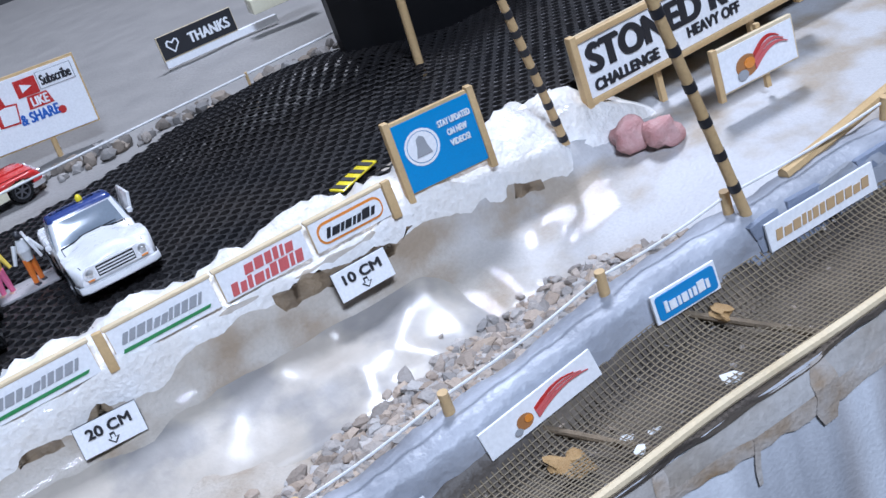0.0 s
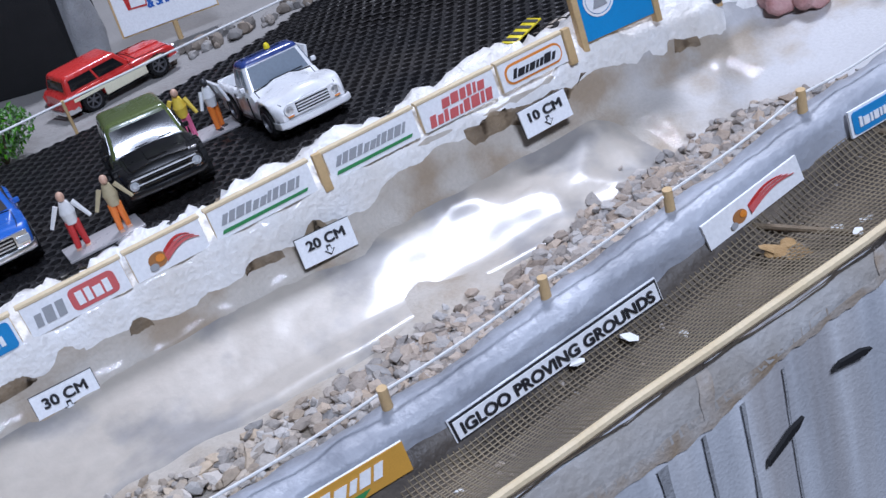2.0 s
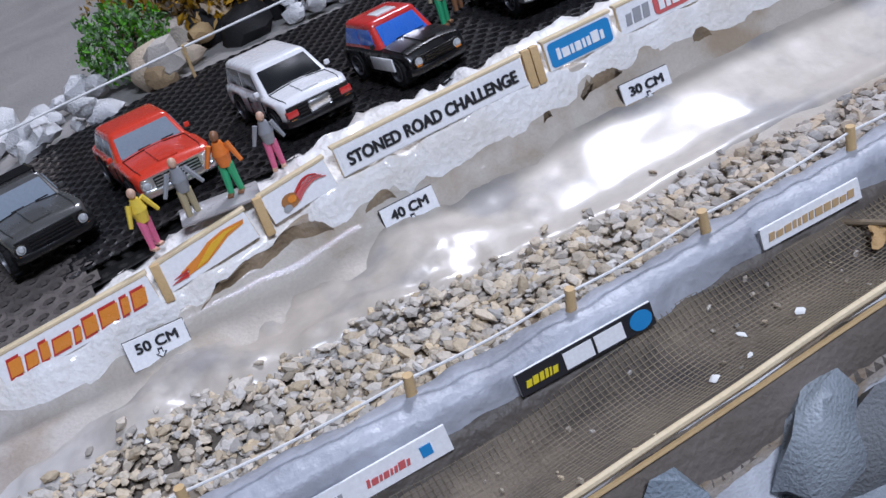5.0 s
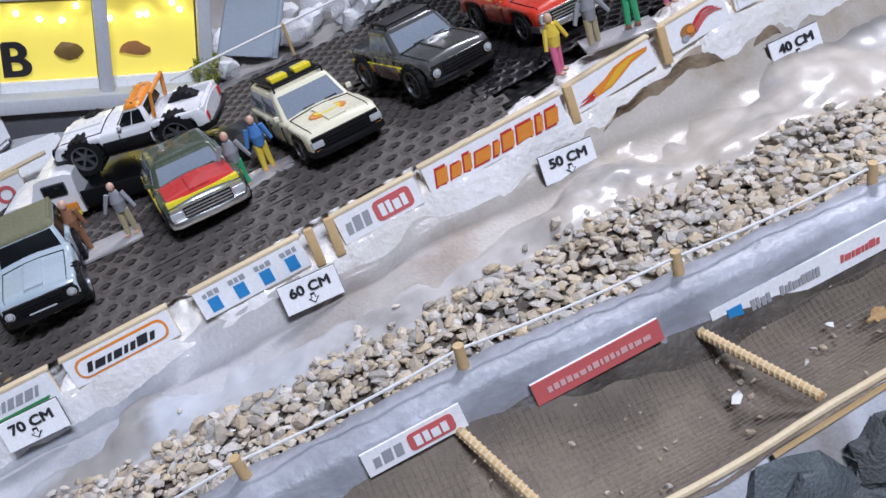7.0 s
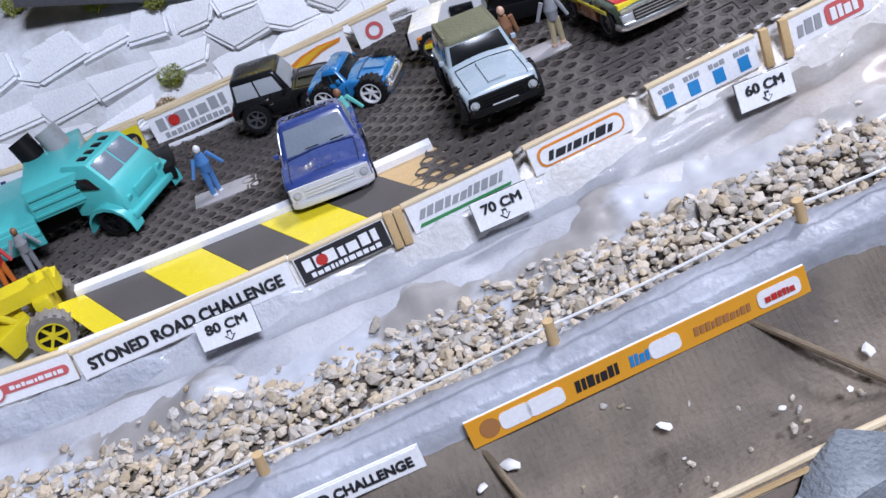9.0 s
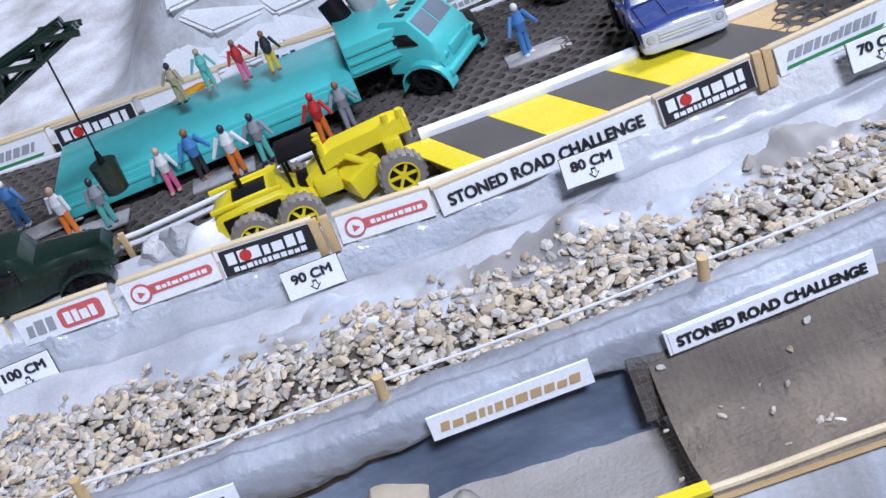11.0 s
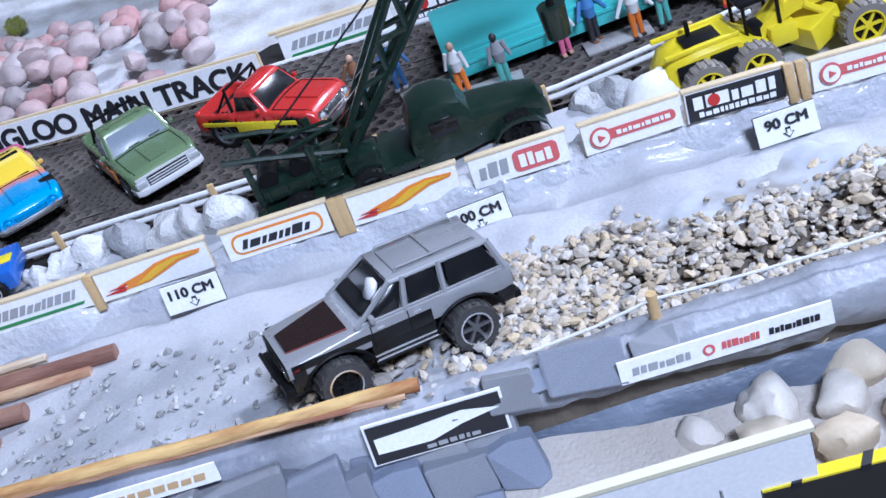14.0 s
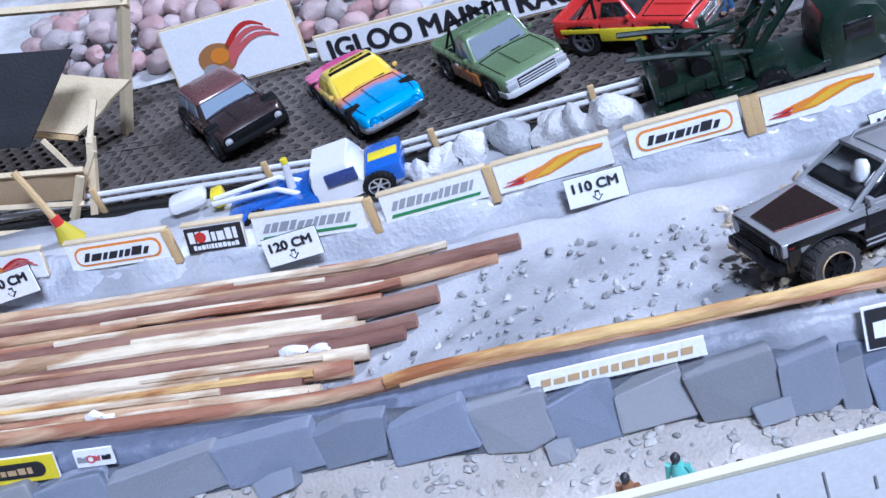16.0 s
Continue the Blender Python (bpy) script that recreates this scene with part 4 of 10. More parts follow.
def art_flame(w, h, p, y):
    body = ((-0.30, 0.20), (-0.06, 0.24), (0.10, 0.42), (0.24, 0.60), (0.43, 0.68), (0.45, 0.80), (0.22, 0.86), (0.04, 0.78), (-0.09, 0.60), (-0.22, 0.50), (-0.33, 0.40), (-0.24, 0.34))
    core = ((-0.18, 0.27), (-0.04, 0.32), (0.10, 0.52), (0.24, 0.70), (0.40, 0.74), (0.22, 0.80), (0.06, 0.70), (-0.06, 0.50))
    flat("swoosh", [(w * a, h * b) for a, b in body], ORANGE, p, y)
    flat("core", [(w * a, h * b) for a, b in core], paint("amber_ink", (0.80, 0.46, 0.03), 0.4, 0.1), p, y - 0.0004)
    for pts in (((-0.46, 0.22), (-0.28, 0.18), (-0.26, 0.30), (-0.36, 0.28)), ((-0.42, 0.34), (-0.28, 0.32), (-0.24, 0.42))):
        flat("tongue", [(w * a, h * b) for a, b in pts], RED, p, y - 0.0002)


def art_tube(w, h, p, y):
    bars(3, -w * 0.42, -w * 0.10, h * 0.26, h * 0.74, GREY_INK, p, 0.1, y)
    flat("field", rounded(-w * 0.06, w * 0.40, h * 0.16, h * 0.86, h * 0.18), PINK_INK, p, y)
    bars(4, 0.0, w * 0.35, h * 0.30, h * 0.72, PAPER, p, 0.0, y - 0.0004)


def art_button(w, h, p, y):
    flat("field", rounded(-w * 0.26, w * 0.44, h * 0.34, h * 0.68, h * 0.15), PINK_INK, p, y)
    bars(9, -w * 0.16, w * 0.40, h * 0.44, h * 0.58, PAPER, p, 0.0, y - 0.0004)
    disc(-w * 0.32, h * 0.50, h * 0.34, PINK_INK, p, y - 0.0005, name="ring")
    disc(-w * 0.32, h * 0.50, h * 0.27, PAPER, p, y - 0.0009)
    flat("arrow", [(-w * 0.32 - h * 0.08, h * 0.38), (-w * 0.32 + h * 0.14, h * 0.5), (-w * 0.32 - h * 0.08, h * 0.62)], PINK_INK, p, y - 0.0013)


def art_blue(w, h, p, y):
    flat("field", rounded(-w * 0.46, w * 0.46, h * 0.08, h * 0.92, h * 0.14), SIGN_BLUE, p, y)
    bars(8, -w * 0.36, w * 0.36, h * 0.30, h * 0.68, PAPER, p, 0.0, y - 0.0004)


def art_red_rows(w, h, p, y):
    bars(6, -w * 0.22, w * 0.36, h * 0.54, h * 0.90, PINK_INK, p, 0.2, y)
    bars(9, -w * 0.42, w * 0.42, h * 0.10, h * 0.48, PINK_INK, p, 0.2, y)


def art_black(w, h, p, y):
    flat("field", [(-w * 0.48, h * 0.05), (w * 0.48, h * 0.05), (w * 0.48, h * 0.95), (-w * 0.48, h * 0.95)], INK, p, y)
    bars(7, -w * 0.42, w * 0.42, h * 0.42, h * 0.82, PAPER, p, 0.0, y - 0.0004)
    disc(-w * 0.22, h * 0.62, h * 0.19, RED, p, y - 0.0008)
    bars(12, -w * 0.38, w * 0.40, h * 0.16, h * 0.32, PAPER, p, 0.0, y - 0.0004)


def art_black_on_white(w, h, p, y):
    bars(7, -w * 0.42, w * 0.42, h * 0.42, h * 0.86, GREY_INK, p, 0.0, y)
    disc(-w * 0.22, h * 0.64, h * 0.2, RED, p, y - 0.0004)
    bars(12, -w * 0.38, w * 0.40, h * 0.12, h * 0.32, GREY_INK, p, 0.0, y)


def art_orange_letters(w, h, p, y):
    bars(9, -w * 0.46, w * 0.44, h * 0.16, h * 0.80, RED, p, 0.3, y)
    bars(9, -w * 0.445, w * 0.455, h * 0.24, h * 0.72, ORANGE, p, 0.3, y - 0.0004)


def art_blue_squares(w, h, p, y):
    for k in range(4):
        x = -w * 0.36 + k * w * 0.24
        flat("square", [(x - w * 0.05, h * 0.14), (x + w * 0.05, h * 0.14), (x + w * 0.05, h * 0.6), (x - w * 0.05, h * 0.6)], SIGN_BLUE, p, y)
        bars(3, x - w * 0.07, x + w * 0.09, h * 0.68, h * 0.84, GREY_INK, p, 0.0, y, seed=k)


def art_shapes(w, h, p, y):
    """A brown shape with red streaks."""
    disc(-w * 0.16, h * 0.42, h * 0.24, BROWN_INK, p, y, sx=1.25)
    disc(-w * 0.13, h * 0.46, h * 0.12, ORANGE, p, y - 0.0004, sx=1.2)
    disc(-w * 0.24, h * 0.26, h * 0.11, GREY_INK, p, y - 0.0004, sx=1.3)
    for k in range(3):
        pts_u, pts_l = [], []
        for i in range(9):
            u = i / 8
            x = -w * 0.06 + w * (0.38 + 0.05 * k) * u
            z = h * (0.50 + 0.30 * math.sin(u * 2.4) - 0.10 * k + 0.02)
            t = h * 0.06 * (1 - u) + h * 0.012
            pts_u.append((x, z + t))
            pts_l.append((x, z - t))
        flat("streak", pts_u + pts_l[::-1], PINK_INK if k else RED, p, y - 0.0002 * k)


def art_challenge(w, h, p, y):
    flat("frame_line", [(-w * 0.485, h * 0.06), (w * 0.485, h * 0.06), (w * 0.485, h * 0.94), (-w * 0.485, h * 0.94)], PAPER, p, y)
    words("STONED ROAD CHALLENGE", w * 0.90, h * 0.40, INK, p, 0, y - 0.0006, h * 0.5)


def art_bars_warm(w, h, p, y):
    bars(12, -w * 0.44, w * 0.44, h * 0.3, h * 0.66, paint("tan_ink", (0.55, 0.38, 0.2), 0.5, 0), p, 0.2, y)


def art_bars_mixed(w, h, p, y):
    bars(7, -w * 0.44, -w * 0.16, h * 0.32, h * 0.64, GREY_INK, p, 0.1, y)
    disc(-w * 0.08, h * 0.48, h * 0.24, PINK_INK, p, y, hole=0.6)
    bars(7, -w * 0.02, w * 0.16, h * 0.34, h * 0.64, PINK_INK, p, 0.1, y)
    bars(9, w * 0.20, w * 0.44, h * 0.36, h * 0.62, INK, p, 0.1, y)


def art_bars_blue(w, h, p, y):
    flat("square", [(-w * 0.43, h * 0.2), (-w * 0.36, h * 0.2), (-w * 0.36, h * 0.78), (-w * 0.43, h * 0.78)], SIGN_BLUE, p, y)
    bars(4, -w * 0.32, -w * 0.22, h * 0.3, h * 0.7, GREY_INK, p, 0.0, y)
    bars(9, -w * 0.18, w * 0.02, h * 0.3, h * 0.66, GREY_INK, p, 0.1, y)
    bars(8, w * 0.12, w * 0.32, h * 0.34, h * 0.62, PINK_INK, p, 0.2, y)
    flat("square", [(w * 0.37, h * 0.3), (w * 0.42, h * 0.3), (w * 0.42, h * 0.7), (w * 0.37, h * 0.7)], SIGN_BLUE, p, y)


def art_red_strip(w, h, p, y):
    flat("field", [(-w / 2, 0), (w / 2, 0), (w / 2, h), (-w / 2, h)], PINK_INK, p, y)
    bars(16, -w * 0.40, w * 0.42, h * 0.36, h * 0.62, paint("pink_ink", (0.75, 0.45, 0.44), 0.5, 0), p, 0.0, y - 0.0004)


def art_orange_strip(w, h, p, y):
    flat("field", [(-w / 2, 0), (w / 2, 0), (w / 2, h), (-w / 2, h)], paint("sign_orange", (0.80, 0.36, 0.02), 0.4, 0.1), p, y)
    disc(-w * 0.44, h * 0.5, h * 0.34, BROWN_INK, p, y - 0.0004)
    for x, ww, m in ((-w * 0.36, 0.05, PAPER), (-w * 0.27, 0.06, PAPER), (-w * 0.05, 0.0, PAPER), (w * 0.08, 0.05, PAPER), (w * 0.42, 0.07, PAPER)):
        if ww:
            flat("field", rounded(x - w * ww, x + w * ww * 0.8, h * 0.2, h * 0.82, h * 0.2), m, p, y - 0.0004)
    bars(7, -w * 0.19, -w * 0.06, h * 0.3, h * 0.7, INK, p, 0.1, y - 0.0004)
    bars(4, -w * 0.03, w * 0.03, h * 0.3, h * 0.7, SIGN_BLUE, p, 0.1, y - 0.0004)
    bars(10, w * 0.16, w * 0.33, h * 0.34, h * 0.64, BROWN_INK, p, 0.1, y - 0.0004)
    bars(6, w * 0.37, w * 0.46, h * 0.38, h * 0.62, RED, p, 0.0, y - 0.0009)


def art_green_orange(w, h, p, y):
    flat("field", [(-w / 2, 0), (w / 2, 0), (w / 2, h), (-w / 2, h)], paint("sign_amber", (0.62, 0.33, 0.05), 0.4, 0.1), p, y)
    flat("stripe", [(-w / 2, 0), (w * 0.2, 0), (w * 0.26, h * 0.22), (-w / 2, h * 0.22)], GREENISH, p, y - 0.0004)
    bars(10, -w * 0.45, w * 0.36, h * 0.36, h * 0.84, PAPER, p, 0.4, y - 0.0004)


def art_black_tags(w, h, p, y):
    flat("field", [(-w / 2, 0), (w / 2, 0), (w / 2, h), (-w / 2, h)], INK, p, y)
    bars(6, -w * 0.46, -w * 0.22, h * 0.3, h * 0.66, YELLOW, p, 0.2, y - 0.0004)
    for x in (-0.06, 0.17):
        flat("field", [(w * (x - 0.11), h * 0.14), (w * (x + 0.10), h * 0.14), (w * (x + 0.10), h * 0.86), (w * (x - 0.11), h * 0.86)], PAPER, p, y - 0.0004)
    disc(w * 0.40, h * 0.5, h * 0.42, SIGN_BLUE, p, y - 0.0004, sx=1.2)


def art_proving(w, h, p, y):
    flat("border", [(-w * 0.495, h * 0.03), (w * 0.495, h * 0.03), (w * 0.495, h * 0.97), (-w * 0.495, h * 0.97)], INK, p, y)
    flat("field", [(-w * 0.485, h * 0.12), (w * 0.485, h * 0.12), (w * 0.485, h * 0.88), (-w * 0.485, h * 0.88)], PAPER, p, y - 0.0004)
    words("IGLOO PROVING GROUNDS", w * 0.92, h * 0.46, INK, p, 0, y - 0.001, h * 0.5)


def art_black_white_shape(w, h, p, y):
    flat("field", [(-w * 0.48, h * 0.05), (w * 0.48, h * 0.05), (w * 0.48, h * 0.95), (-w * 0.48, h * 0.95)], INK, p, y)
    flat("shape", [(-w * 0.44, h * 0.30), (-w * 0.05, h * 0.28), (w * 0.18, h * 0.48), (w * 0.46, h * 0.62), (w * 0.2, h * 0.78), (-w * 0.15, h * 0.70), (-w * 0.44, h * 0.66)], PAPER, p, y - 0.0004)
    bars(6, -w * 0.1, w * 0.3, h * 0.12, h * 0.22, GREY_INK, p, 0, y - 0.0004)


def art_yellow_ring(w, h, p, y):
    flat("field", [(-w / 2, 0), (w / 2, 0), (w / 2, h), (-w / 2, h)], YELLOW, p, y)
    flat("oval", rounded(-w * 0.4, w * 0.4, h * 0.2, h * 0.8, h * 0.28), INK, p, y - 0.0004)
    bars(7, -w * 0.3, w * 0.3, h * 0.38, h * 0.62, paint("tan_ink", (0.55, 0.38, 0.2), 0.5, 0), p, 0, y - 0.0008)


def sponsor_board(x0, x1, top, h, y, art, label, lean=8, name="sponsor_board", wood=True):
    w, xc = x1 - x0, (x0 + x1) / 2
    ry = -math.degrees(math.atan2(sag(x1) + fence_top(x1) - sag(x0) - fence_top(x0), w)) if wood else 0
    b = thing(name, at(xc, y, top - h, 0, -lean, ry), label, "sign board", "boards along the track")
    part("panel", box(-w / 2, w / 2, 0.0, 0.0018, 0, h, 0.0003), PALE_WOOD, b, "bare wood panel")
    part("face", box(-w / 2 + 0.0002, w / 2 - 0.0002, -0.0006, 0.0, h * 0.02, h * 0.93, 0.0), PAPER, b)
    if wood:
        part("top_strip", box(-w / 2 - 0.0006, w / 2 + 0.0006, -0.0009, 0.0024, h * 0.94, h * 1.04, 0.0003), PALE_WOOD, b)
    art(w, h * 0.95, b, -0.0007)
    return b


def board_post(x, y, z0, z1):
    p = thing("board_post", at(x, y, z0, 0, -8), "short flat bare wood post between the boards", "post", "board posts")
    part("post", box(-0.0016, 0.0016, -0.0014, 0.0012, 0, z1 - z0, 0.0004), WOOD, p)


def fence():
    h = 0.0115
    row = ((-0.106, -0.077, art_ring, "white board with an orange ring and dark bars"), (-0.140, -0.108, art_red_rows, "white board with two rows of red bars"), (-0.178, -0.142, art_stripe, "white board with grey slanting bars over a green line"),
           (-0.222, -0.184, art_stripe, "white board with grey slanting bars over a green line"), (-0.251, -0.225, art_shapes, "white board with a brown shape and red streaks"), (-0.287, -0.253, art_tube, "white board with grey bars and a red field"), (-0.318, -0.290, art_blue, "white board with a blue field"),
           (-0.402, -0.328, art_challenge, "long white board lettered with the name of the challenge"), (-0.430, -0.405, art_shapes, "white board with a brown shape and red streaks"), (-0.470, -0.436, art_flame, "white board with an orange flame swoosh"), (-0.529, -0.474, art_orange_letters, "white board with orange slanting bars"), (-0.563, -0.532, art_tube, "white board with grey bars and a red field"))
    for x0, x1, art, label in row:
        sponsor_board(x0, x1, fence_top((x0 + x1) / 2) + 0.0005, h, 0.012, art, label)
    row = ((-0.616, -0.576, art_blue_squares, "white board with small blue squares"), (-0.663, -0.625, art_ring, "white board with an orange ring and dark bars"), (-0.709, -0.668, art_stripe, "white board with grey slanting bars over a green line"), (-0.751, -0.717, art_black, "black board with white bars and a red dot"), (-0.832, -0.753, art_challenge, "long white board lettered with the name of the challenge"),
           (-0.868, -0.834, art_button, "white board with a red button and a round mark"), (-0.910, -0.876, art_black, "black board with white bars and a red dot"), (-0.945, -0.911, art_button, "white board with a red button and a round mark"), (-0.984, -0.950, art_tube, "white board with grey bars and a red field"), (-1.027, -0.988, art_flame, "white board with an orange flame swoosh"))
    for x0, x1, art, label in row:
        sponsor_board(x0, x1, fence_top((x0 + x1) / 2) + 0.0005, h, 0.012, art, label)
    row = ((-1.072, -1.034, art_ring, "white board with an orange ring and dark bars"), (-1.119, -1.078, art_flame, "white board with an orange flame swoosh"), (-1.161, -1.122, art_stripe, "white board with grey slanting bars over a green line"), (-1.209, -1.168, art_stripe, "white board with grey slanting bars over a green line"), (-1.234, -1.212, art_black, "small black board with white and red bars"), (-1.278, -1.240, art_ring, "white board with an orange ring and dark bars"), (-1.315, -1.287, art_shapes, "white board with a brown shape and red streaks"))
    for x0, x1, art, label in row:
        sponsor_board(x0, x1, fence_top((x0 + x1) / 2) + 0.001, h, 0.012, art, label)
    for x in (-0.1805, -0.0755, -0.3225, -0.326, -0.4325, -0.4715, -0.5655, -0.573, -0.712, -0.7155, -0.8705, -0.8745, -1.0285, -1.0315, -1.1645, -1.1205, -1.238):
        board_post(x, 0.0110, fence_top(x) - 0.0125, fence_top(x) + 0.0015)


def distance_signs():
    places = ((-0.0967, -0.0048), (-0.1904, -0.0100), (-0.2867, -0.0151), (-0.3861, -0.0154), (-0.4814, -0.0146), (-0.5804, -0.0124), (-0.6786, -0.0100), (-0.7797, -0.0108), (-0.8809, -0.0156), (-0.9853, -0.0168), (-1.0864, -0.0143), (-1.1935, -0.0098), (-1.2965, -0.0085))
    for k, (x, z) in enumerate(places):
        n = 10 * k + 10
        s = thing("distance_sign", at(x, 0.0003, z, 0, -16, (-1.5, 2.0, 0.5)[k % 3]), "small white card with a distance in black print", "distance sign", "distance signs")
        part("card", box(-0.0102, 0.0102, 0, 0.0008, 0, 0.0102, 0.0), PAPER, s)
        part("border", prism([(-0.0104, -0.0002), (0.0104, -0.0002), (0.0104, 0.0104), (-0.0104, 0.0104)], 0.0009, 0.0012), INK, s, smooth=False)
        words("%d CM" % n, 0.0155 if n > 99 else 0.0140, 0.0033, INK, s, 0, -0.0004, 0.0068)
        arrow = [(-0.0008, 0.0044), (0.0008, 0.0044), (0.0008, 0.0027), (0.0019, 0.0027), (0.0, 0.0007), (-0.0019, 0.0027), (-0.0008, 0.0027)]
        flat("arrow", arrow, INK, s, -0.0001)
        flat("arrow_field", [(px * 0.62, 0.0025 + (pz - 0.0025) * 0.66) for px, pz in arrow], PAPER, s, -0.0005)


def wall_banners():
    row = ((-0.015, 0.026, 0.0085, art_bars_warm, "white paper strip with tan bars on the wall"), (-0.056, -0.034, 0.0085, art_blue, "blue sticker with white bars on the wall"), (-0.113, -0.076, 0.0085, art_shapes, "white paper strip with brown and red shapes on the wall"), (-0.204, -0.132, 0.0075, art_proving, "long white strip lettered with the name of the grounds"), (-0.270, -0.218, 0.009, art_green_orange, "amber strip with white bars and a green stripe"), (-0.318, -0.283, 0.0065, art_bars_warm, "white paper strip with tan bars on the wall"), (-0.400, -0.357, 0.007, art_black_tags, "black strip with yellow and white tags"), (-0.488, -0.423, 0.008, art_bars_blue, "white strip with grey and blue bars"), (-0.542, -0.504, 0.0065, art_red_strip, "red strip with pale bars on the wall"))
    row2 = ((-0.589, -0.561, 0.007, art_tube, "white strip with grey bars and a red field"), (-0.720, -0.624, 0.008, art_orange_strip, "long orange strip with white and dark marks"), (-0.789, -0.733, 0.007, art_challenge, "white strip lettered with the name of the challenge"), (-0.853, -0.809, 0.007, art_bars_warm, "white paper strip with tan bars on the wall"), (-0.961, -0.906, 0.0065, art_bars_mixed, "white strip with grey, red and black bars"), (-1.028, -0.991, 0.0125, art_black_white_shape, "black card with a white shape on the wall"), (-1.112, -1.066, 0.0055, art_bars_warm, "narrow white strip with faded bars on the wall"), (-1.239, -1.228, 0.0055, art_bars_mixed, "tiny white tag on the wall"), (-1.275, -1.245, 0.008, art_yellow_ring, "yellow strip with a dark oval on the wall"))
    for x0, x1, h, art, label in row + row2:
        w, xc = x1 - x0, (x0 + x1) / 2
        top = lerp(xc, (-1.25, -1.1, -1.0, -0.93, -0.78, -0.57, -0.52, -0.45, -0.3, -0.17, -0.095, -0.045, 0.0), (0.007, 0.006, 0.003, 0.0025, 0.005, 0.0075, 0.0, -0.0095, -0.0065, -0.007, 0.006, 0.0125, 0.0135))
        tilt = lerp(xc, (-0.16, -0.1, -0.06), (0, 1, 0)) * -10 + (-5 if abs(xc + 0.168) < 0.01 else 0)
        slope = math.degrees(math.atan2(sag(x1) - sag(x0), w))
        b = thing("wall_banner", at(xc, -0.1035, top - h, 0, -10, -slope + tilt), label, "banner", "banners on the wall")
        part("strip", box(-w / 2, w / 2, -0.0004, 0.0004, 0, h), PAPER, b)
        art(w, h, b, -0.0005)


def string_fence():
    xs = (0.045, -0.017, -0.062, -0.115, -0.161, -0.215, -0.274, -0.328, -0.375, -0.426, -0.490, -0.555, -0.617, -0.690, -0.773, -0.862, -0.947)
    tops = []
    for x in xs:
        z = wall_top(x) - 0.001
        p = thing("string_post", at(x, -0.0905, z, 0, random.uniform(-5, 5), random.uniform(-6, 6)), "short round bamboo post on the wall top", "post", "string posts")
        part("post", rod((0, 0, -0.003), (0, 0, 0.0085), 0.0017, 0.0015, 10), WOOD, p)
        tops.append(on(x, -0.0905, z + 0.0068))
    s = thing("string", RAMP, "thin white string tied from post to post", "string")
    pts = [a.lerp(b, i / 6) - Vector((0, 0, 0.0012 * math.sin(math.pi * i / 6))) for a, b in zip(tops, tops[1:]) for i in range(6)] + [tops[-1], on(-0.962, -0.0915, wall_top(-0.962) + 0.004), on(-0.982, -0.0935, wall_top(-0.982) + 0.0045)]
    part("line", tube(pts, 0.00042, 6), STRING, s)


fence()
distance_signs()
wall_banners()
string_fence()


# ---- toy vehicles ----
def skin(rings, bm=None):
    bm = bm or bmesh.new()
    vs = [[bm.verts.new(p) for p in r] for r in rings]
    n = len(vs[0])
    for a, b in zip(vs, vs[1:]):
        for i in range(n):
            j = (i + 1) % n
            bm.faces.new((a[i], a[j], b[j], b[i]))
    bm.faces.new(vs[0][::-1])
    bm.faces.new(vs[-1])
    return bm


def wheel(parent, x, y, r, w, rim, side, ring=None):
    t = part("wheel", lathe([(r * 0.62, -w * 0.2), (r * 0.64, -w / 2), (r * 0.93, -w / 2), (r, -w * 0.32), (r * 0.985, 0), (r, w * 0.32), (r * 0.93, w / 2), (r * 0.64, w / 2), (r * 0.62, w * 0.2)], 22), RUBBER, parent, "black rubber tyre")
    t.location = (x, y, r)
    bm = bmesh.new()
    for i in range(18):
        a = 2 * math.pi * i / 18
        box(-r * 0.05, r * 0.055, -w * 0.46, w * 0.46, -r * 0.07, r * 0.07, 0, bm, pose(r * 0.97 * math.cos(a), 0, r * 0.97 * math.sin(a), 0, -math.degrees(a), 0))
    part("tread", bm, RUBBER, t)
    bm = lathe([(r * 0.05, w * 0.20), (r * 0.18, w * 0.24), (r * 0.17, w * 0.42), (r * 0.05, w * 0.44)], 14)
    for i in range(6):
        a = 2 * math.pi * i / 6
        box(r * 0.12, r * 0.60, w * 0.27, w * 0.40, -r * 0.06, r * 0.06, 0, bm, pose(0, 0, 0, 0, math.degrees(a), 0))
    if side < 0:
        bmesh.ops.transform(bm, matrix=Matrix.Rotation(math.pi, 4, "Z"), verts=bm.verts)
    part("spokes", bm, rim, t)
    bm = lathe([(r * 0.10, w * 0.18), (r * 0.60, w * 0.22), (r * 0.64, w * 0.26), (r * 0.10, w * 0.25)], 18)
    if side < 0:
        bmesh.ops.transform(bm, matrix=Matrix.Rotation(math.pi, 4, "Z"), verts=bm.verts)
    part("rim", bm, DARK, t)
    ring = ring or rim
    if ring:
        bm = lathe([(r * 0.57, w * 0.30), (r * 0.66, w * 0.46), (r * 0.67, w * 0.53), (r * 0.60, w * 0.53), (r * 0.57, w * 0.30)], 22, None, False)
        if side < 0:
            bmesh.ops.transform(bm, matrix=Matrix.Rotation(math.pi, 4, "Z"), verts=bm.verts)
        part("rim_ring", bm, ring, t)
    return t


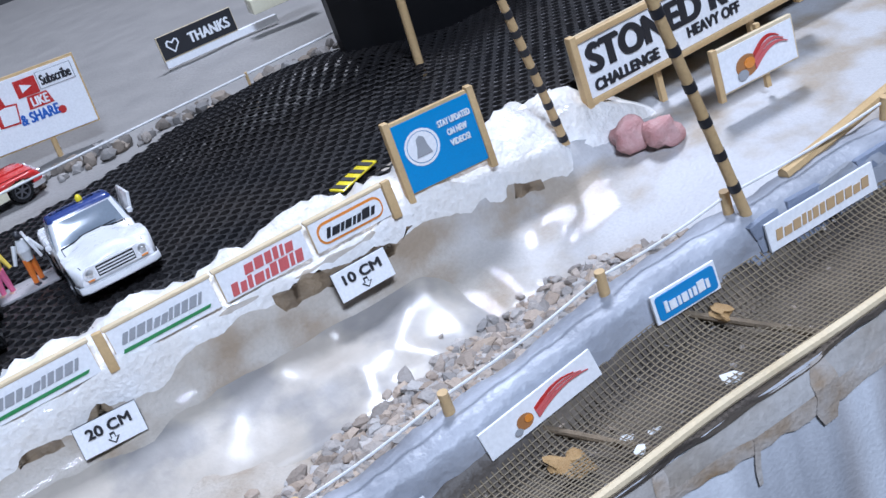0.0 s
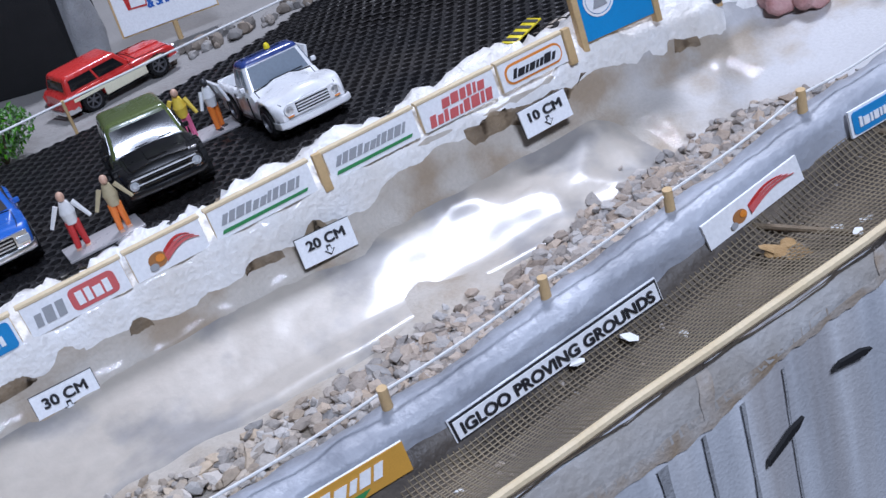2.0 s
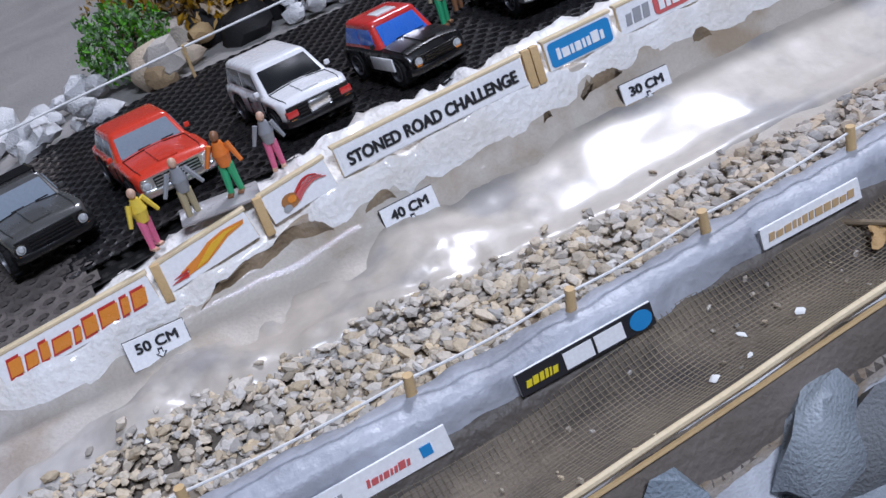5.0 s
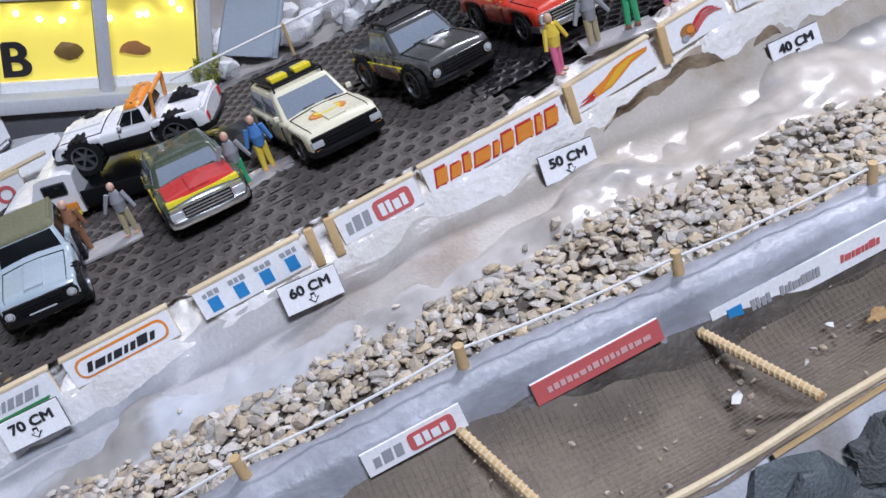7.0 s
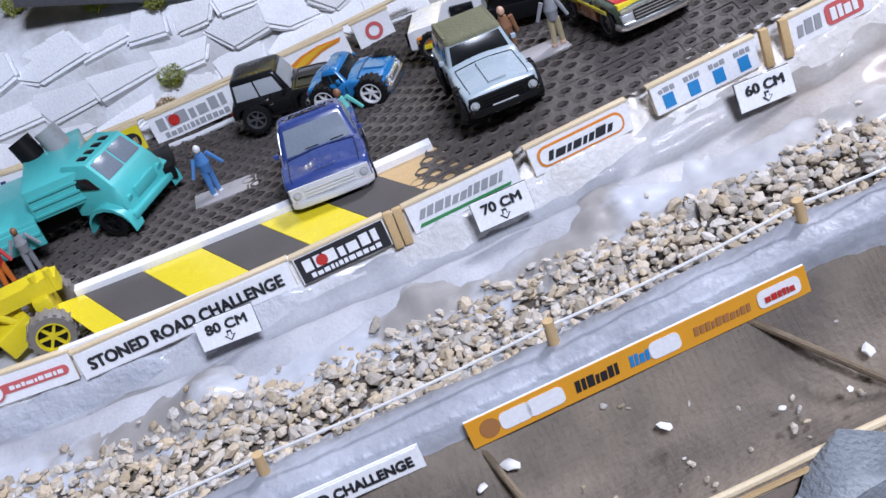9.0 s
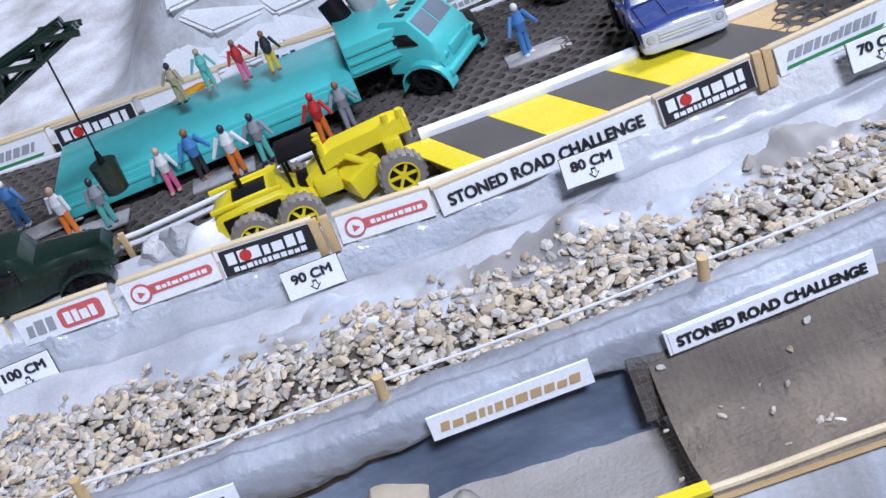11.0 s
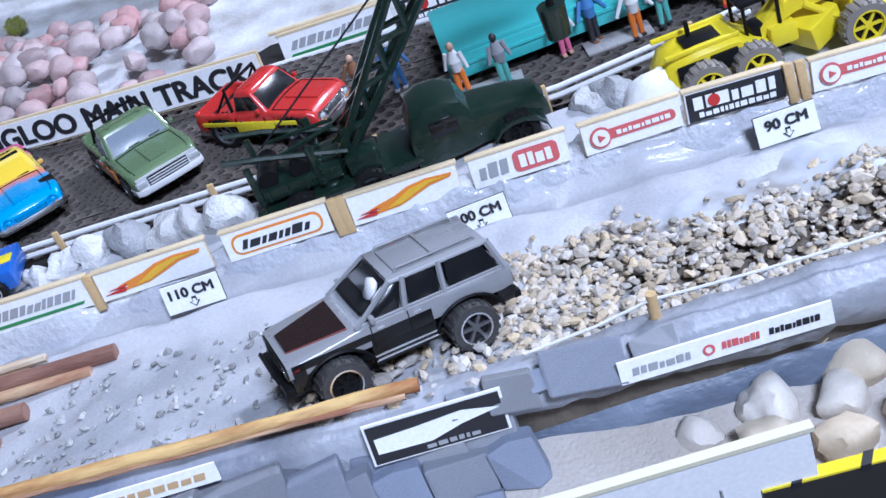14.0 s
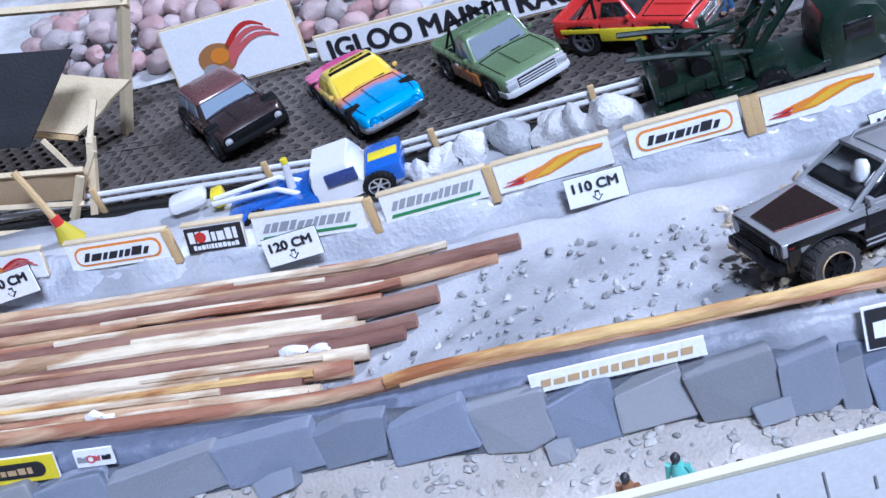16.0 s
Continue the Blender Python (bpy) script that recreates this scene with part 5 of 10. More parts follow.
def pane(a, b, c, d, u0, u1, v0, v1, lift=0.00025, thick=0.0004, bm=None):
    """A panel set on the four-cornered face a b c d (bottom left, bottom right, top right, top left), by fractions."""
    bm = bm or bmesh.new()
    a, b, c, d = [Vector(p) for p in (a, b, c, d)]
    pt = lambda u, v: (a * (1 - u) + b * u) * (1 - v) + (d * (1 - u) + c * u) * v
    n = (b - a).cross(d - a).normalized()
    size = min((b - a).length * (u1 - u0), (d - a).length * (v1 - v0))
    N, M = 8, 5
    grid = []
    for j in range(M + 1):
        row = []
        for i in range(N + 1):
            s, t = i / N, j / M
            bulge = size * 0.04 * (1 - (2 * s - 1) ** 2) * (1 - (2 * t - 1) ** 2)
            row.append(bm.verts.new(pt(u0 + (u1 - u0) * s, v0 + (v1 - v0) * t) + n * (lift + bulge)))
        grid.append(row)
    for j in range(M):
        for i in range(N):
            bm.faces.new((grid[j][i], grid[j][i + 1], grid[j + 1][i + 1], grid[j + 1][i]))
    loop = grid[0] + [r[-1] for r in grid[1:]] + grid[-1][-2::-1] + [r[0] for r in grid[-2:0:-1]]
    back = [bm.verts.new(v.co - n * thick) for v in loop]
    for i in range(len(loop)):
        j = (i + 1) % len(loop)
        bm.faces.new((loop[i], back[i], back[j], loop[j]))
    return bm


def loop_at(x0, x1, w, z, r, n=4):
    """A rectangle with round corners in plan, at one height."""
    pts = []
    for cx, cy, a0 in ((x1 - r, w - r, 0), (x0 + r, w - r, 90), (x0 + r, r - w, 180), (x1 - r, r - w, 270)):
        pts += [(cx + r * math.cos(radians(a0 + 90 * k / n)), cy + r * math.sin(radians(a0 + 90 * k / n)), z) for k in range(n + 1)]
    return pts


def toy_car(name, label, m, body, L=0.070, W=0.029, belt=0.0145, roof=0.0245, clear=0.0048, wr=0.0062, ww=0.0062, wheelbase=0.60, hood=0.34, hood_z=None, cab=(0.36, 0.96), rake=(0.10, 0.03),
            glass=GLASS, roof_mat=None, cabin_mat=None, lower=None, rim=None, nose=CHROME, grille=DARK, bumper=CHROME, bed=False, rack=None, stripe=None, ring=None, side_windows=2, hood_mat=None, face=0.36, category="toy car", lights=LAMP_GLASS, tail=RED,
            classic=False, crown=0.0009, taper=0.10, stance=0.46, pillar=0.07, hood_width=0.36, light_shape="round"):
    """A die-cast car; its front points along +x. hood and cab are fractions of the length from the front."""
    c = thing(name, m, label, category, "toy vehicles")
    hood_z = hood_z or belt
    X = lambda f: L / 2 - f * L
    wf, wb = L * (0.5 - (1 - wheelbase) * 0.46), -L * (0.5 - (1 - wheelbase) * 0.54)
    ra = wr * 1.20

    def outline(f):
        """Half width, top and the cross-section's heights at a fraction of the length."""
        top = hood_z - 0.0010 * max(0.0, 1 - f / hood) - 0.0030 * max(0.0, 1 - f / 0.075) ** 2.6
        if f > hood:
            top = hood_z + (belt - hood_z) * min(1.0, (f - hood) / 0.03)
        top -= 0.0018 * max(0.0, 1 - (1 - f) / 0.04) ** 2
        hw = W / 2 * (1 - taper * max(0.0, 1 - f / 0.13) ** 2.2 - 0.07 * max(0.0, 1 - (1 - f) / 0.07) ** 2)
        return hw, top

    def section(f, bot):
        hw, top = outline(f)
        h = top - bot
        if classic and f < hood:
            k = min(1.0, (hood - f) / 0.06)
            dip = 0.22 * h * k
            return [(hw * 0.93, bot), (hw * 0.985, bot + h * 0.12), (hw, bot + h * 0.40), (hw * 0.985, bot + h * 0.60), (hw * 0.93, top - dip - h * 0.06), (hw * 0.84, top - dip), (hw * 0.74, top - dip * 0.96), (hw * 0.62, top - dip * 0.45), (hw * 0.48, top), (hw * 0.22, top + crown * 1.4)]
        if bed and cab[1] + 0.025 < f < 0.968:
            return [(hw * 0.93, bot), (hw * 0.985, bot + h * 0.14), (hw, bot + h * 0.45), (hw * 0.99, top - h * 0.24), (hw * 0.975, top - h * 0.08), (hw * 0.95, top), (hw * 0.86, top), (hw * 0.83, top - 0.0005), (hw * 0.82, top - 0.0050), (hw * 0.30, top - 0.0050)]
        return [(hw * 0.93, bot), (hw * 0.985, bot + h * 0.12), (hw, bot + h * 0.42), (hw * 0.995, bot + h * 0.66), (hw * 0.978, top - h * 0.17), (hw * 0.945, top - h * 0.07), (hw * 0.89, top - h * 0.015), (hw * 0.76, top + crown * 0.15), (hw * 0.50, top + crown * 0.6), (hw * 0.20, top + crown)]

    fs = sorted(set([0.0, 0.006, 0.016, 0.03, 0.05, 0.08, 0.12, 0.2, 0.28, hood - 0.06, hood - 0.002, hood + 0.03, cab[0], 0.5, 0.6, 0.75, cab[1], cab[1] + 0.02, min(0.95, cab[1] + 0.03), 0.93, 0.962, 0.972, 0.985, 1.0] + [(L / 2 - (w + ra * math.cos(math.pi * i / 12))) / L for w in (wf, wb) for i in range(13)]))
    rings = []
    for f in fs:
        x = X(f)
        bot = clear
        for w in (wf, wb):
            if abs(x - w) < ra:
                bot = max(bot, wr + math.sqrt(ra * ra - (x - w) ** 2) * 0.98)
        bot = min(bot, outline(f)[1] - 0.0027)
        half = section(f, bot)
        rings.append([(x, y, z) for y, z in half] + [(x, -y, z) for y, z in half[::-1]])
    part("body", skin(rings), body, c)
    part("chassis", box(X(0.96), X(0.04), -W * 0.30, W * 0.30, clear * 0.75, belt * 0.62, 0.0006), DARK, c, "black plastic underside")

    def on_hood(name, f0, f1, v0, v1, material, lift, label=""):
        """A thin panel that follows the bonnet between two fractions of length and of half width."""
        bm = bmesh.new()
        grid = []
        for i in range(9):
            f = f0 + (f1 - f0) * i / 8
            sec = section(f, clear)[::-1]
            hw = outline(f)[0]
            row = []
            for k in range(9):
                y = hw * (v0 + (v1 - v0) * k / 8)
                row.append((X(f), y, float(np.interp(abs(y), [p[0] for p in sec], [p[1] for p in sec])) + lift))
            grid.append(row)
        up = [[bm.verts.new(p) for p in row] for row in grid]
        dn = [[bm.verts.new((p[0], p[1], p[2] - lift - 0.0006)) for p in row] for row in grid]
        for i in range(8):
            for k in range(8):
                bm.faces.new((up[i][k], up[i + 1][k], up[i + 1][k + 1], up[i][k + 1]))
        for i in range(8):
            for k in (0, 8):
                bm.faces.new((up[i][k], up[i + 1][k], dn[i + 1][k], dn[i][k]))
                bm.faces.new((up[k][i], up[k][i + 1], dn[k][i + 1], dn[k][i]))
        return part(name, bm, material, c, label)

    # cabin, lofted upwards with round corners
    x1, x0 = X(cab[0]), X(cab[1])
    tx1, tx0 = x1 - rake[0] * L, x0 + rake[1] * L
    bw, tw = W * 0.462, W * 0.392
    z0, z1 = belt - 0.001, roof - 0.0016
    mix = lambda a, b, k: a + (b - a) * k
    rings = [loop_at(mix(x0, tx0, k), mix(x1, tx1, k), mix(bw, tw, k), mix(z0, z1, k), 0.0016) for k in (0.0, 0.5, 1.0)]
    rings += [loop_at(tx0 + d, tx1 - d, tw - d, z, 0.0020) for d, z in ((0.0003, z1 + 0.0007), (0.0010, z1 + 0.0013), (0.0024, roof), (0.0052, roof + 0.0003))]
    cabin = part("cabin", skin(rings), cabin_mat or body, c)
    lo = [(x0, -bw), (x1, -bw), (x1, bw), (x0, bw)]
    hi = [(tx0, -tw), (tx1, -tw), (tx1, tw), (tx0, tw)]
    A, B, C2, D = [(x, y, z0) for x, y in lo]
    E, F, G, H = [(x, y, z1) for x, y in hi]
    part("windshield", pane(B, C2, G, F, pillar, 1 - pillar, 0.14, 0.95), glass, cabin)
    for side in (0.32, 0.66):
        part("wiper", pane(B, C2, G, F, side, side + 0.18, 0.19, 0.22, 0.0006), DARK, cabin)
    part("rear_window", pane(D, A, E, H, 0.12, 0.88, 0.32, 0.9), glass, cabin)
    for q in ((A, B, F, E), (C2, D, H, G)):
        for k in range(side_windows):
            u0, u1 = 0.07 + 0.86 * k / side_windows, 0.07 + 0.86 * (k + 1) / side_windows - 0.035
            part("side_window", pane(*q, u0, u1, 0.24, 0.92), glass, cabin)
    if roof_mat:
        part("roof_panel", skin([loop_at(tx0 - 0.0002 + d, tx1 + 0.0002 - d, tw + 0.0002 - d, z, 0.0021) for d, z in ((0.0, z1 + 0.0001), (0.0003, z1 + 0.0009), (0.0010, z1 + 0.0016), (0.0024, roof + 0.0003), (0.0052, roof + 0.0006))]), roof_mat, cabin)
    if hood_mat:
        on_hood("hood_panel", 0.03, hood - 0.012, -hood_width * 2, hood_width * 2, hood_mat, 0.0006)
    if not classic:
        on_hood("hood_ridge", 0.05, hood - 0.03, -0.24, 0.24, hood_mat or body, 0.0011 if hood_mat else 0.0006)
    for q in (-1, 1):
        on_hood("hood_seam", 0.035, hood - 0.004, q * 0.80 - 0.008, q * 0.80 + 0.008, DARK, 0.0003)
    on_hood("hood_seam", hood - 0.010, hood - 0.004, -0.80, 0.80, DARK, 0.0003)
    # front: a face plate with an inset grille, lamps in bezels and a wrapped bumper
    fz = hood_z - 0.0024
    x = X(0.0)
    big = face > 0.4
    zl, zh = clear + (fz - clear) * (0.20 if big else 0.34), clear + (fz - clear) * (0.98 if big else 0.92)
    part("grille", skin([loop_at(-0.0006, 0.0006, W * face * (1 - taper * 0.6), 0, 0.0005), loop_at(-0.0006, 0.0006, W * face * (1 - taper * 0.6), zh - zl, 0.0005)]), nose, c).location = (x + 0.0002, 0, zl)
    gw = W * face * 0.62
    part("grille_field", box(x + 0.0006, x + 0.0010, -gw, gw, zl + 0.0006, zh - 0.0006, 0.0002), grille, c)
    for k in range(3):
        z = zl + (zh - zl) * (0.26 + 0.21 * k)
        part("grille_bar", box(x + 0.0009, x + 0.0014, -gw * 0.96, gw * 0.96, z, z + 0.00045), nose, c)
    zm = (zl + zh) / 2
    for s in (-1, 1):
        y = s * W * min(0.40, face * 0.86 + 0.03) * (1 - taper * 0.5)
        if light_shape == "round":
            bm = lathe([(0.0003, 0), (0.0018, 0.0), (0.0018, 0.0008), (0.0013, 0.0009), (0.0009, 0.0015), (0.0003, 0.0017)], 16)
            bmesh.ops.transform(bm, matrix=Matrix.Translation((x, y, zm)) @ Matrix.Rotation(-math.pi / 2, 4, "Z"), verts=bm.verts)
            lamp_ob = part("headlight", bm, lights, c)
            bm = lathe([(0.0017, 0), (0.0023, 0.0), (0.0022, 0.0011), (0.0017, 0.0010), (0.0017, 0)], 16, None, False)
            bmesh.ops.transform(bm, matrix=Matrix.Translation((x, y, zm)) @ Matrix.Rotation(-math.pi / 2, 4, "Z"), verts=bm.verts)
            part("bezel", bm, nose, lamp_ob)
        else:
            lamp_ob = part("headlight", box(x - 0.0012, x + 0.0013, y - 0.0023, y + 0.0023, zm - 0.0011, zm + 0.0013, 0.0004), lights, c)
        part("indicator", box(x - 0.0006, x + 0.0012, y + s * 0.0002 - 0.0012, y + s * 0.0002 + 0.0012, zl + 0.0001, zl + 0.0008, 0.0002), ORANGE, c)
        part("tail_light", box(X(1.0) - 0.0005, X(1.0) + 0.0004, s * W * 0.40 - 0.001, s * W * 0.40 + 0.001, belt * 0.62, belt * 0.85, 0.0002), tail, c)
        part("mirror", box(X(cab[0]) - 0.0042, X(cab[0]) - 0.0026, s * W * 0.475, s * W * 0.545, belt + 0.0005, belt + 0.0024, 0.0005), body, c)
    for sign, end, name_ in ((1, x, "front_bumper"), (-1, X(1.0), "rear_bumper")):
        path = [(end - sign * 0.0060, -W * 0.495), (end - sign * 0.0004, -W * 0.475), (end + sign * 0.0014, -W * 0.40), (end + sign * 0.0020, 0.0), (end + sign * 0.0014, W * 0.40), (end - sign * 0.0004, W * 0.475), (end - sign * 0.0060, W * 0.495)]
        bz = clear + 0.0008
        part(name_, skin([[(px, py, bz - 0.0013), (px + sign * 0.0007, py * 1.004, bz - 0.0008), (px + sign * 0.0009, py * 1.006, bz + 0.0003), (px + sign * 0.0005, py * 1.003, bz + 0.0013), (px - sign * 0.0006, py * 0.995, bz + 0.0014), (px - sign * 0.0008, py * 0.99, bz - 0.0012)] for px, py in path]), bumper, c)
    for s in (-1, 1):
        y = s * W * 0.5
        for f in (cab[0] + 0.03, min(cab[0] + 0.27, cab[1])):
            part("door_seam", box(X(f) - 0.00014, X(f) + 0.00014, y - 0.0003, y + 0.0002, clear + 0.0012, belt - 0.0016), DARK, c)
        part("door_handle", box(X(cab[0] + 0.25), X(cab[0] + 0.21), y - 0.0003, y + 0.0003, belt - 0.0034, belt - 0.0029, 0.0001), bumper, c)
        part("sill", box(wb + ra, wf - ra, y - s * 0.0012 - 0.0006, y - s * 0.0004 + 0.0006, clear - 0.0008, clear + 0.0008, 0.0002), DARK, c)
        if lower:
            part("side_panel", box(wb + ra * 1.02, wf - ra * 1.02, y - 0.0005 + 0.0002 * s, y + 0.0005 + 0.0002 * s, clear + 0.0006, clear + (belt - clear) * 0.62, 0.0002), lower, c)
        if stripe:
            part("side_stripe", box(X(0.93), X(0.14), y - 0.0005 + 0.0001 * s, y + 0.0004 + 0.0001 * s, belt * 0.68, belt * 0.80, 0.0002), stripe, c)
    if bed:
        part("bed_liner", box(X(0.962), X(cab[1] + 0.035), -W * 0.40, W * 0.40, belt - 0.0049, belt - 0.0044, 0), DARK, c)
        part("tailgate", box(X(0.996), X(0.972), -W * 0.45, W * 0.45, belt - 0.0045, belt + 0.0003, 0.0004), body, c)
    if rack:
        for k in range(5):
            x = tx0 + 0.002 + (tx1 - tx0 - 0.004) * k / 4
            part("rack_bar", rod((x, -tw * 0.86, roof + 0.0012), (x, tw * 0.86, roof + 0.0012), 0.00045, n=6), rack, cabin)
        for s in (-1, 1):
            part("rack_rail", tube([(tx0 + 0.0015, s * tw * 0.86, roof - 0.0008), (tx0 + 0.0015, s * tw * 0.86, roof + 0.0014), (tx1 - 0.0015, s * tw * 0.86, roof + 0.0014), (tx1 - 0.0015, s * tw * 0.86, roof - 0.0008)], 0.0005, 6), rack, cabin)
    for x in (wf, wb):
        for s in (-1, 1):
            wheel(c, x, s * (W / 2 - ww * stance), wr, ww, rim or DULL_RIM, s, ring)
    return c


def parked(x0, y0, x1, y1, L, back=0.0, lift=0.0, flip=False):
    """The pose of a car from the ends of its front bumper, on the mat."""
    ang = math.degrees(math.atan2(y1 - y0, x1 - x0)) - 90
    xc, yc = (x0 + x1) / 2, (y0 + y1) / 2
    d = L / 2 + back
    cx, cy = xc - d * math.cos(radians(ang)), yc - d * math.sin(radians(ang))
    k = (mat_level(cx, cy + 0.02) - mat_level(cx, cy - 0.02)) / 0.04
    return RAMP @ Matrix.Translation(on(cx, cy, mat_level(cx, cy) + 0.001 + lift)) @ pose(0, 0, 0, math.degrees(math.atan(k)), 0, 0) @ pose(0, 0, 0, 0, 0, ang)


DULL_RIM = mat("dull_rim", (0.16, 0.16, 0.17), 0.4, metal=0.6, amount=0.3)
SILVER = paint("silver_paint", (0.62, 0.63, 0.65), 0.3, 0.4)
WHITE_P, CREAM, OLIVE = paint("white_paint", (0.78, 0.78, 0.79)), paint("cream_paint", (0.78, 0.74, 0.55)), paint("olive_paint", (0.10, 0.13, 0.04))
BLACK_P, GREY_P, SKY = paint("black_paint", (0.006, 0.006, 0.007), 0.3, 0.25), paint("grey_paint", (0.27, 0.275, 0.29), 0.3, 0.6), paint("pale_blue_paint", (0.40, 0.48, 0.53))
NAVY, GREEN_P = paint("navy_paint", (0.035, 0.06, 0.22)), paint("moss_green_paint", (0.13, 0.20, 0.10))
TEAL, BROWN_P, DKGREY = paint("teal_plastic", (0.10, 0.55, 0.54), 0.35, 0.3), paint("dark_brown_paint", (0.10, 0.055, 0.05)), paint("dark_grey_paint", (0.07, 0.07, 0.068))
CANVAS = mat("olive_canvas", (0.16, 0.16, 0.09), 0.85, bump=0.4)


def roll_bar(c, x, w, z0, z1, lamps=None):
    part("roll_bar", tube([(x, -w, z0), (x, -w * 0.92, z1), (x, w * 0.92, z1), (x, w, z0)], 0.0008, 8), DARK, c)
    for s in (-1, 1):
        part("bar_stay", rod((x, s * w * 0.92, z1 - 0.001), (x - 0.009, s * w, z0), 0.0006, n=6), DARK, c)
    for k in range(4 if lamps else 0):
        part("bar_lamp", rod((x + 0.0004, w * (k - 1.5) * 0.45, z1 + 0.0012), (x + 0.0016, w * (k - 1.5) * 0.45, z1 + 0.0012), 0.0011, n=10), lamps, c)


def upper_cars():
    tow = toy_car("tow_truck", "white toy tow truck with a dark blue roof and yellow beacon", parked(-0.1775, 0.0525, -0.1475, 0.0535, 0.066), WHITE_P, L=0.066, W=0.0310, roof_mat=NAVY, cab=(0.37, 0.62), hood=0.38, bed=True, glass=REFLECT_GLASS, nose=WHITE_P, bumper=WHITE_P, roof=0.0262, belt=0.0160, rake=(0.07, 0.01), classic=True, taper=0.16, lights=CHROME)
    for s in (-1, 1):
        part("side_wing", box(-0.028, -0.010, -0.0006, 0.0006, 0.0125, 0.0205, 0.0003, None, pose(0, s * 0.0150, 0, -14 * s, 0, 0)), WHITE_P, tow)
    part("beacon", lathe([(0.0002, 0.0), (0.0013, 0.0), (0.0012, 0.0016), (0.0006, 0.0024), (0.0001, 0.0026)], 12), YELLOW, tow).matrix_local = Matrix.Translation((-0.002, 0.002, 0.0266)) @ Matrix.Rotation(math.pi / 2, 4, "X")
    part("bonnet_badge", box(0.0245, 0.0262, -0.0010, 0.0010, 0.0140, 0.0152, 0.0003), CHROME, tow)
    off = toy_car("off_road_car", "black toy off-road car with an olive green cabin and roof", parked(-0.2382, 0.0485, -0.2085, 0.0462, 0.060), BLACK_P, cabin_mat=OLIVE, roof_mat=OLIVE, L=0.06, W=0.0305, belt=0.0165, roof=0.0275, wr=0.0080, clear=0.007, nose=BLACK_P, bumper=BLACK_P, rim=DARK, hood_mat=BLACK_P, hood_width=0.48, pillar=0.05, face=0.46, stance=0.30)
    for z in (0.0108, 0.0132):
        part("silver_line", box(0.0309, 0.0315, -0.0120, 0.0120, z, z + 0.0004), SILVER, off)
    part("windscreen_trim", box(0.0072, 0.0080, -0.0130, 0.0130, 0.0163, 0.0169, 0.0002), SILVER, off)
    toy_car("blue_wagon", "bright blue toy wagon with a chrome grille", parked(-0.3042, 0.0526, -0.2712, 0.0527, 0.064), BLUE, L=0.064, W=0.0325, belt=0.0165, roof=0.0270, clear=0.0068, wr=0.0074, face=0.47, hood=0.32, cab=(0.33, 0.96), rake=(0.12, 0.03), light_shape="square", glass=mat("brown_tint_window", (0.05, 0.045, 0.042), 0.2, coat=0.4, amount=0.1))
    rally = toy_car("rally_car", "red and black toy rally car with blue windows", parked(-0.3611, 0.0365, -0.3347, 0.0415, 0.050), BLACK_P, L=0.050, W=0.027, roof_mat=RED, cabin_mat=RED, glass=BLUE, belt=0.0135, roof=0.0225, hood_mat=BLACK_P, hood_width=0.44, nose=BLACK_P, bumper=BLACK_P, pillar=0.10, rake=(0.13, 0.05))
    part("bonnet_edge", box(0.0040, 0.0056, -0.0115, 0.0115, 0.0136, 0.0146, 0.0003), RED, rally)
    part("roof_number_field", box(-0.011, -0.003, -0.0045, 0.0045, 0.0228, 0.0234, 0.0002), WHITE_P, rally)
    for s in (-1, 1):
        part("side_plate", box(0.000, 0.016, s * 0.0140 - 0.0004, s * 0.0140 + 0.0004, 0.0062, 0.0112, 0.0002), WHITE_P, rally)
    van = toy_car("white_van", "white toy van with a dark windscreen and black nose", parked(-0.4086, 0.0430, -0.3805, 0.0465, 0.062), WHITE_P, L=0.062, W=0.0295, hood=0.26, cab=(0.26, 0.97), rake=(0.17, 0.02), belt=0.0150, roof=0.0240, nose=BLACK_P, bumper=BLACK_P, face=0.47, clear=0.0055, lights=RED, light_shape="square", taper=0.14)
    part("nose_badge", box(0.0316, 0.0326, -0.0045, 0.0045, 0.0075, 0.0120, 0.0010), CHROME, van)
    toy_car("red_wagon", "brick red toy wagon with chrome trim", parked(-0.4650, 0.0432, -0.4359, 0.0470, 0.066), paint("orange_red_paint", (0.60, 0.045, 0.02)), L=0.066, W=0.0305, belt=0.0150, roof=0.0235, clear=0.006, wr=0.0068, glass=REFLECT_GLASS, face=0.46, cab=(0.36, 0.92), rake=(0.12, 0.08))
    dark = toy_car("dark_truck", "dark grey toy off-road truck with yellow and brown flanks", parked(-0.5110, 0.0385, -0.4825, 0.0455, 0.064), DKGREY, L=0.064, W=0.0300, stripe=YELLOW, lower=BROWN_P, nose=BLACK_P, bumper=BLACK_P, rack=DARK, cab=(0.34, 0.70), bed=True, wr=0.0078, clear=0.0075, belt=0.0170, roof=0.0255, face=0.45, stance=0.3, rake=(0.12, 0.03), glass=REFLECT_GLASS)
    for s in (-1, 1):
        part("flank_mark", box(-0.026, -0.008, s * 0.0152 - 0.0003, s * 0.0152 + 0.0003, 0.0096, 0.0130, 0.0002), ORANGE, dark)
    cream = toy_car("cream_car", "cream toy estate car with a dark rack and yellow bonnet mark", parked(-0.560, 0.0350, -0.5310, 0.0401, 0.064), CREAM, L=0.064, W=0.0300, belt=0.0142, roof=0.0230, glass=REFLECT_GLASS, nose=DARK, bumper=DARK, rack=DARK, rake=(0.15, 0.03), cab=(0.36, 0.98), face=0.46, light_shape="square", taper=0.06, pillar=0.06)
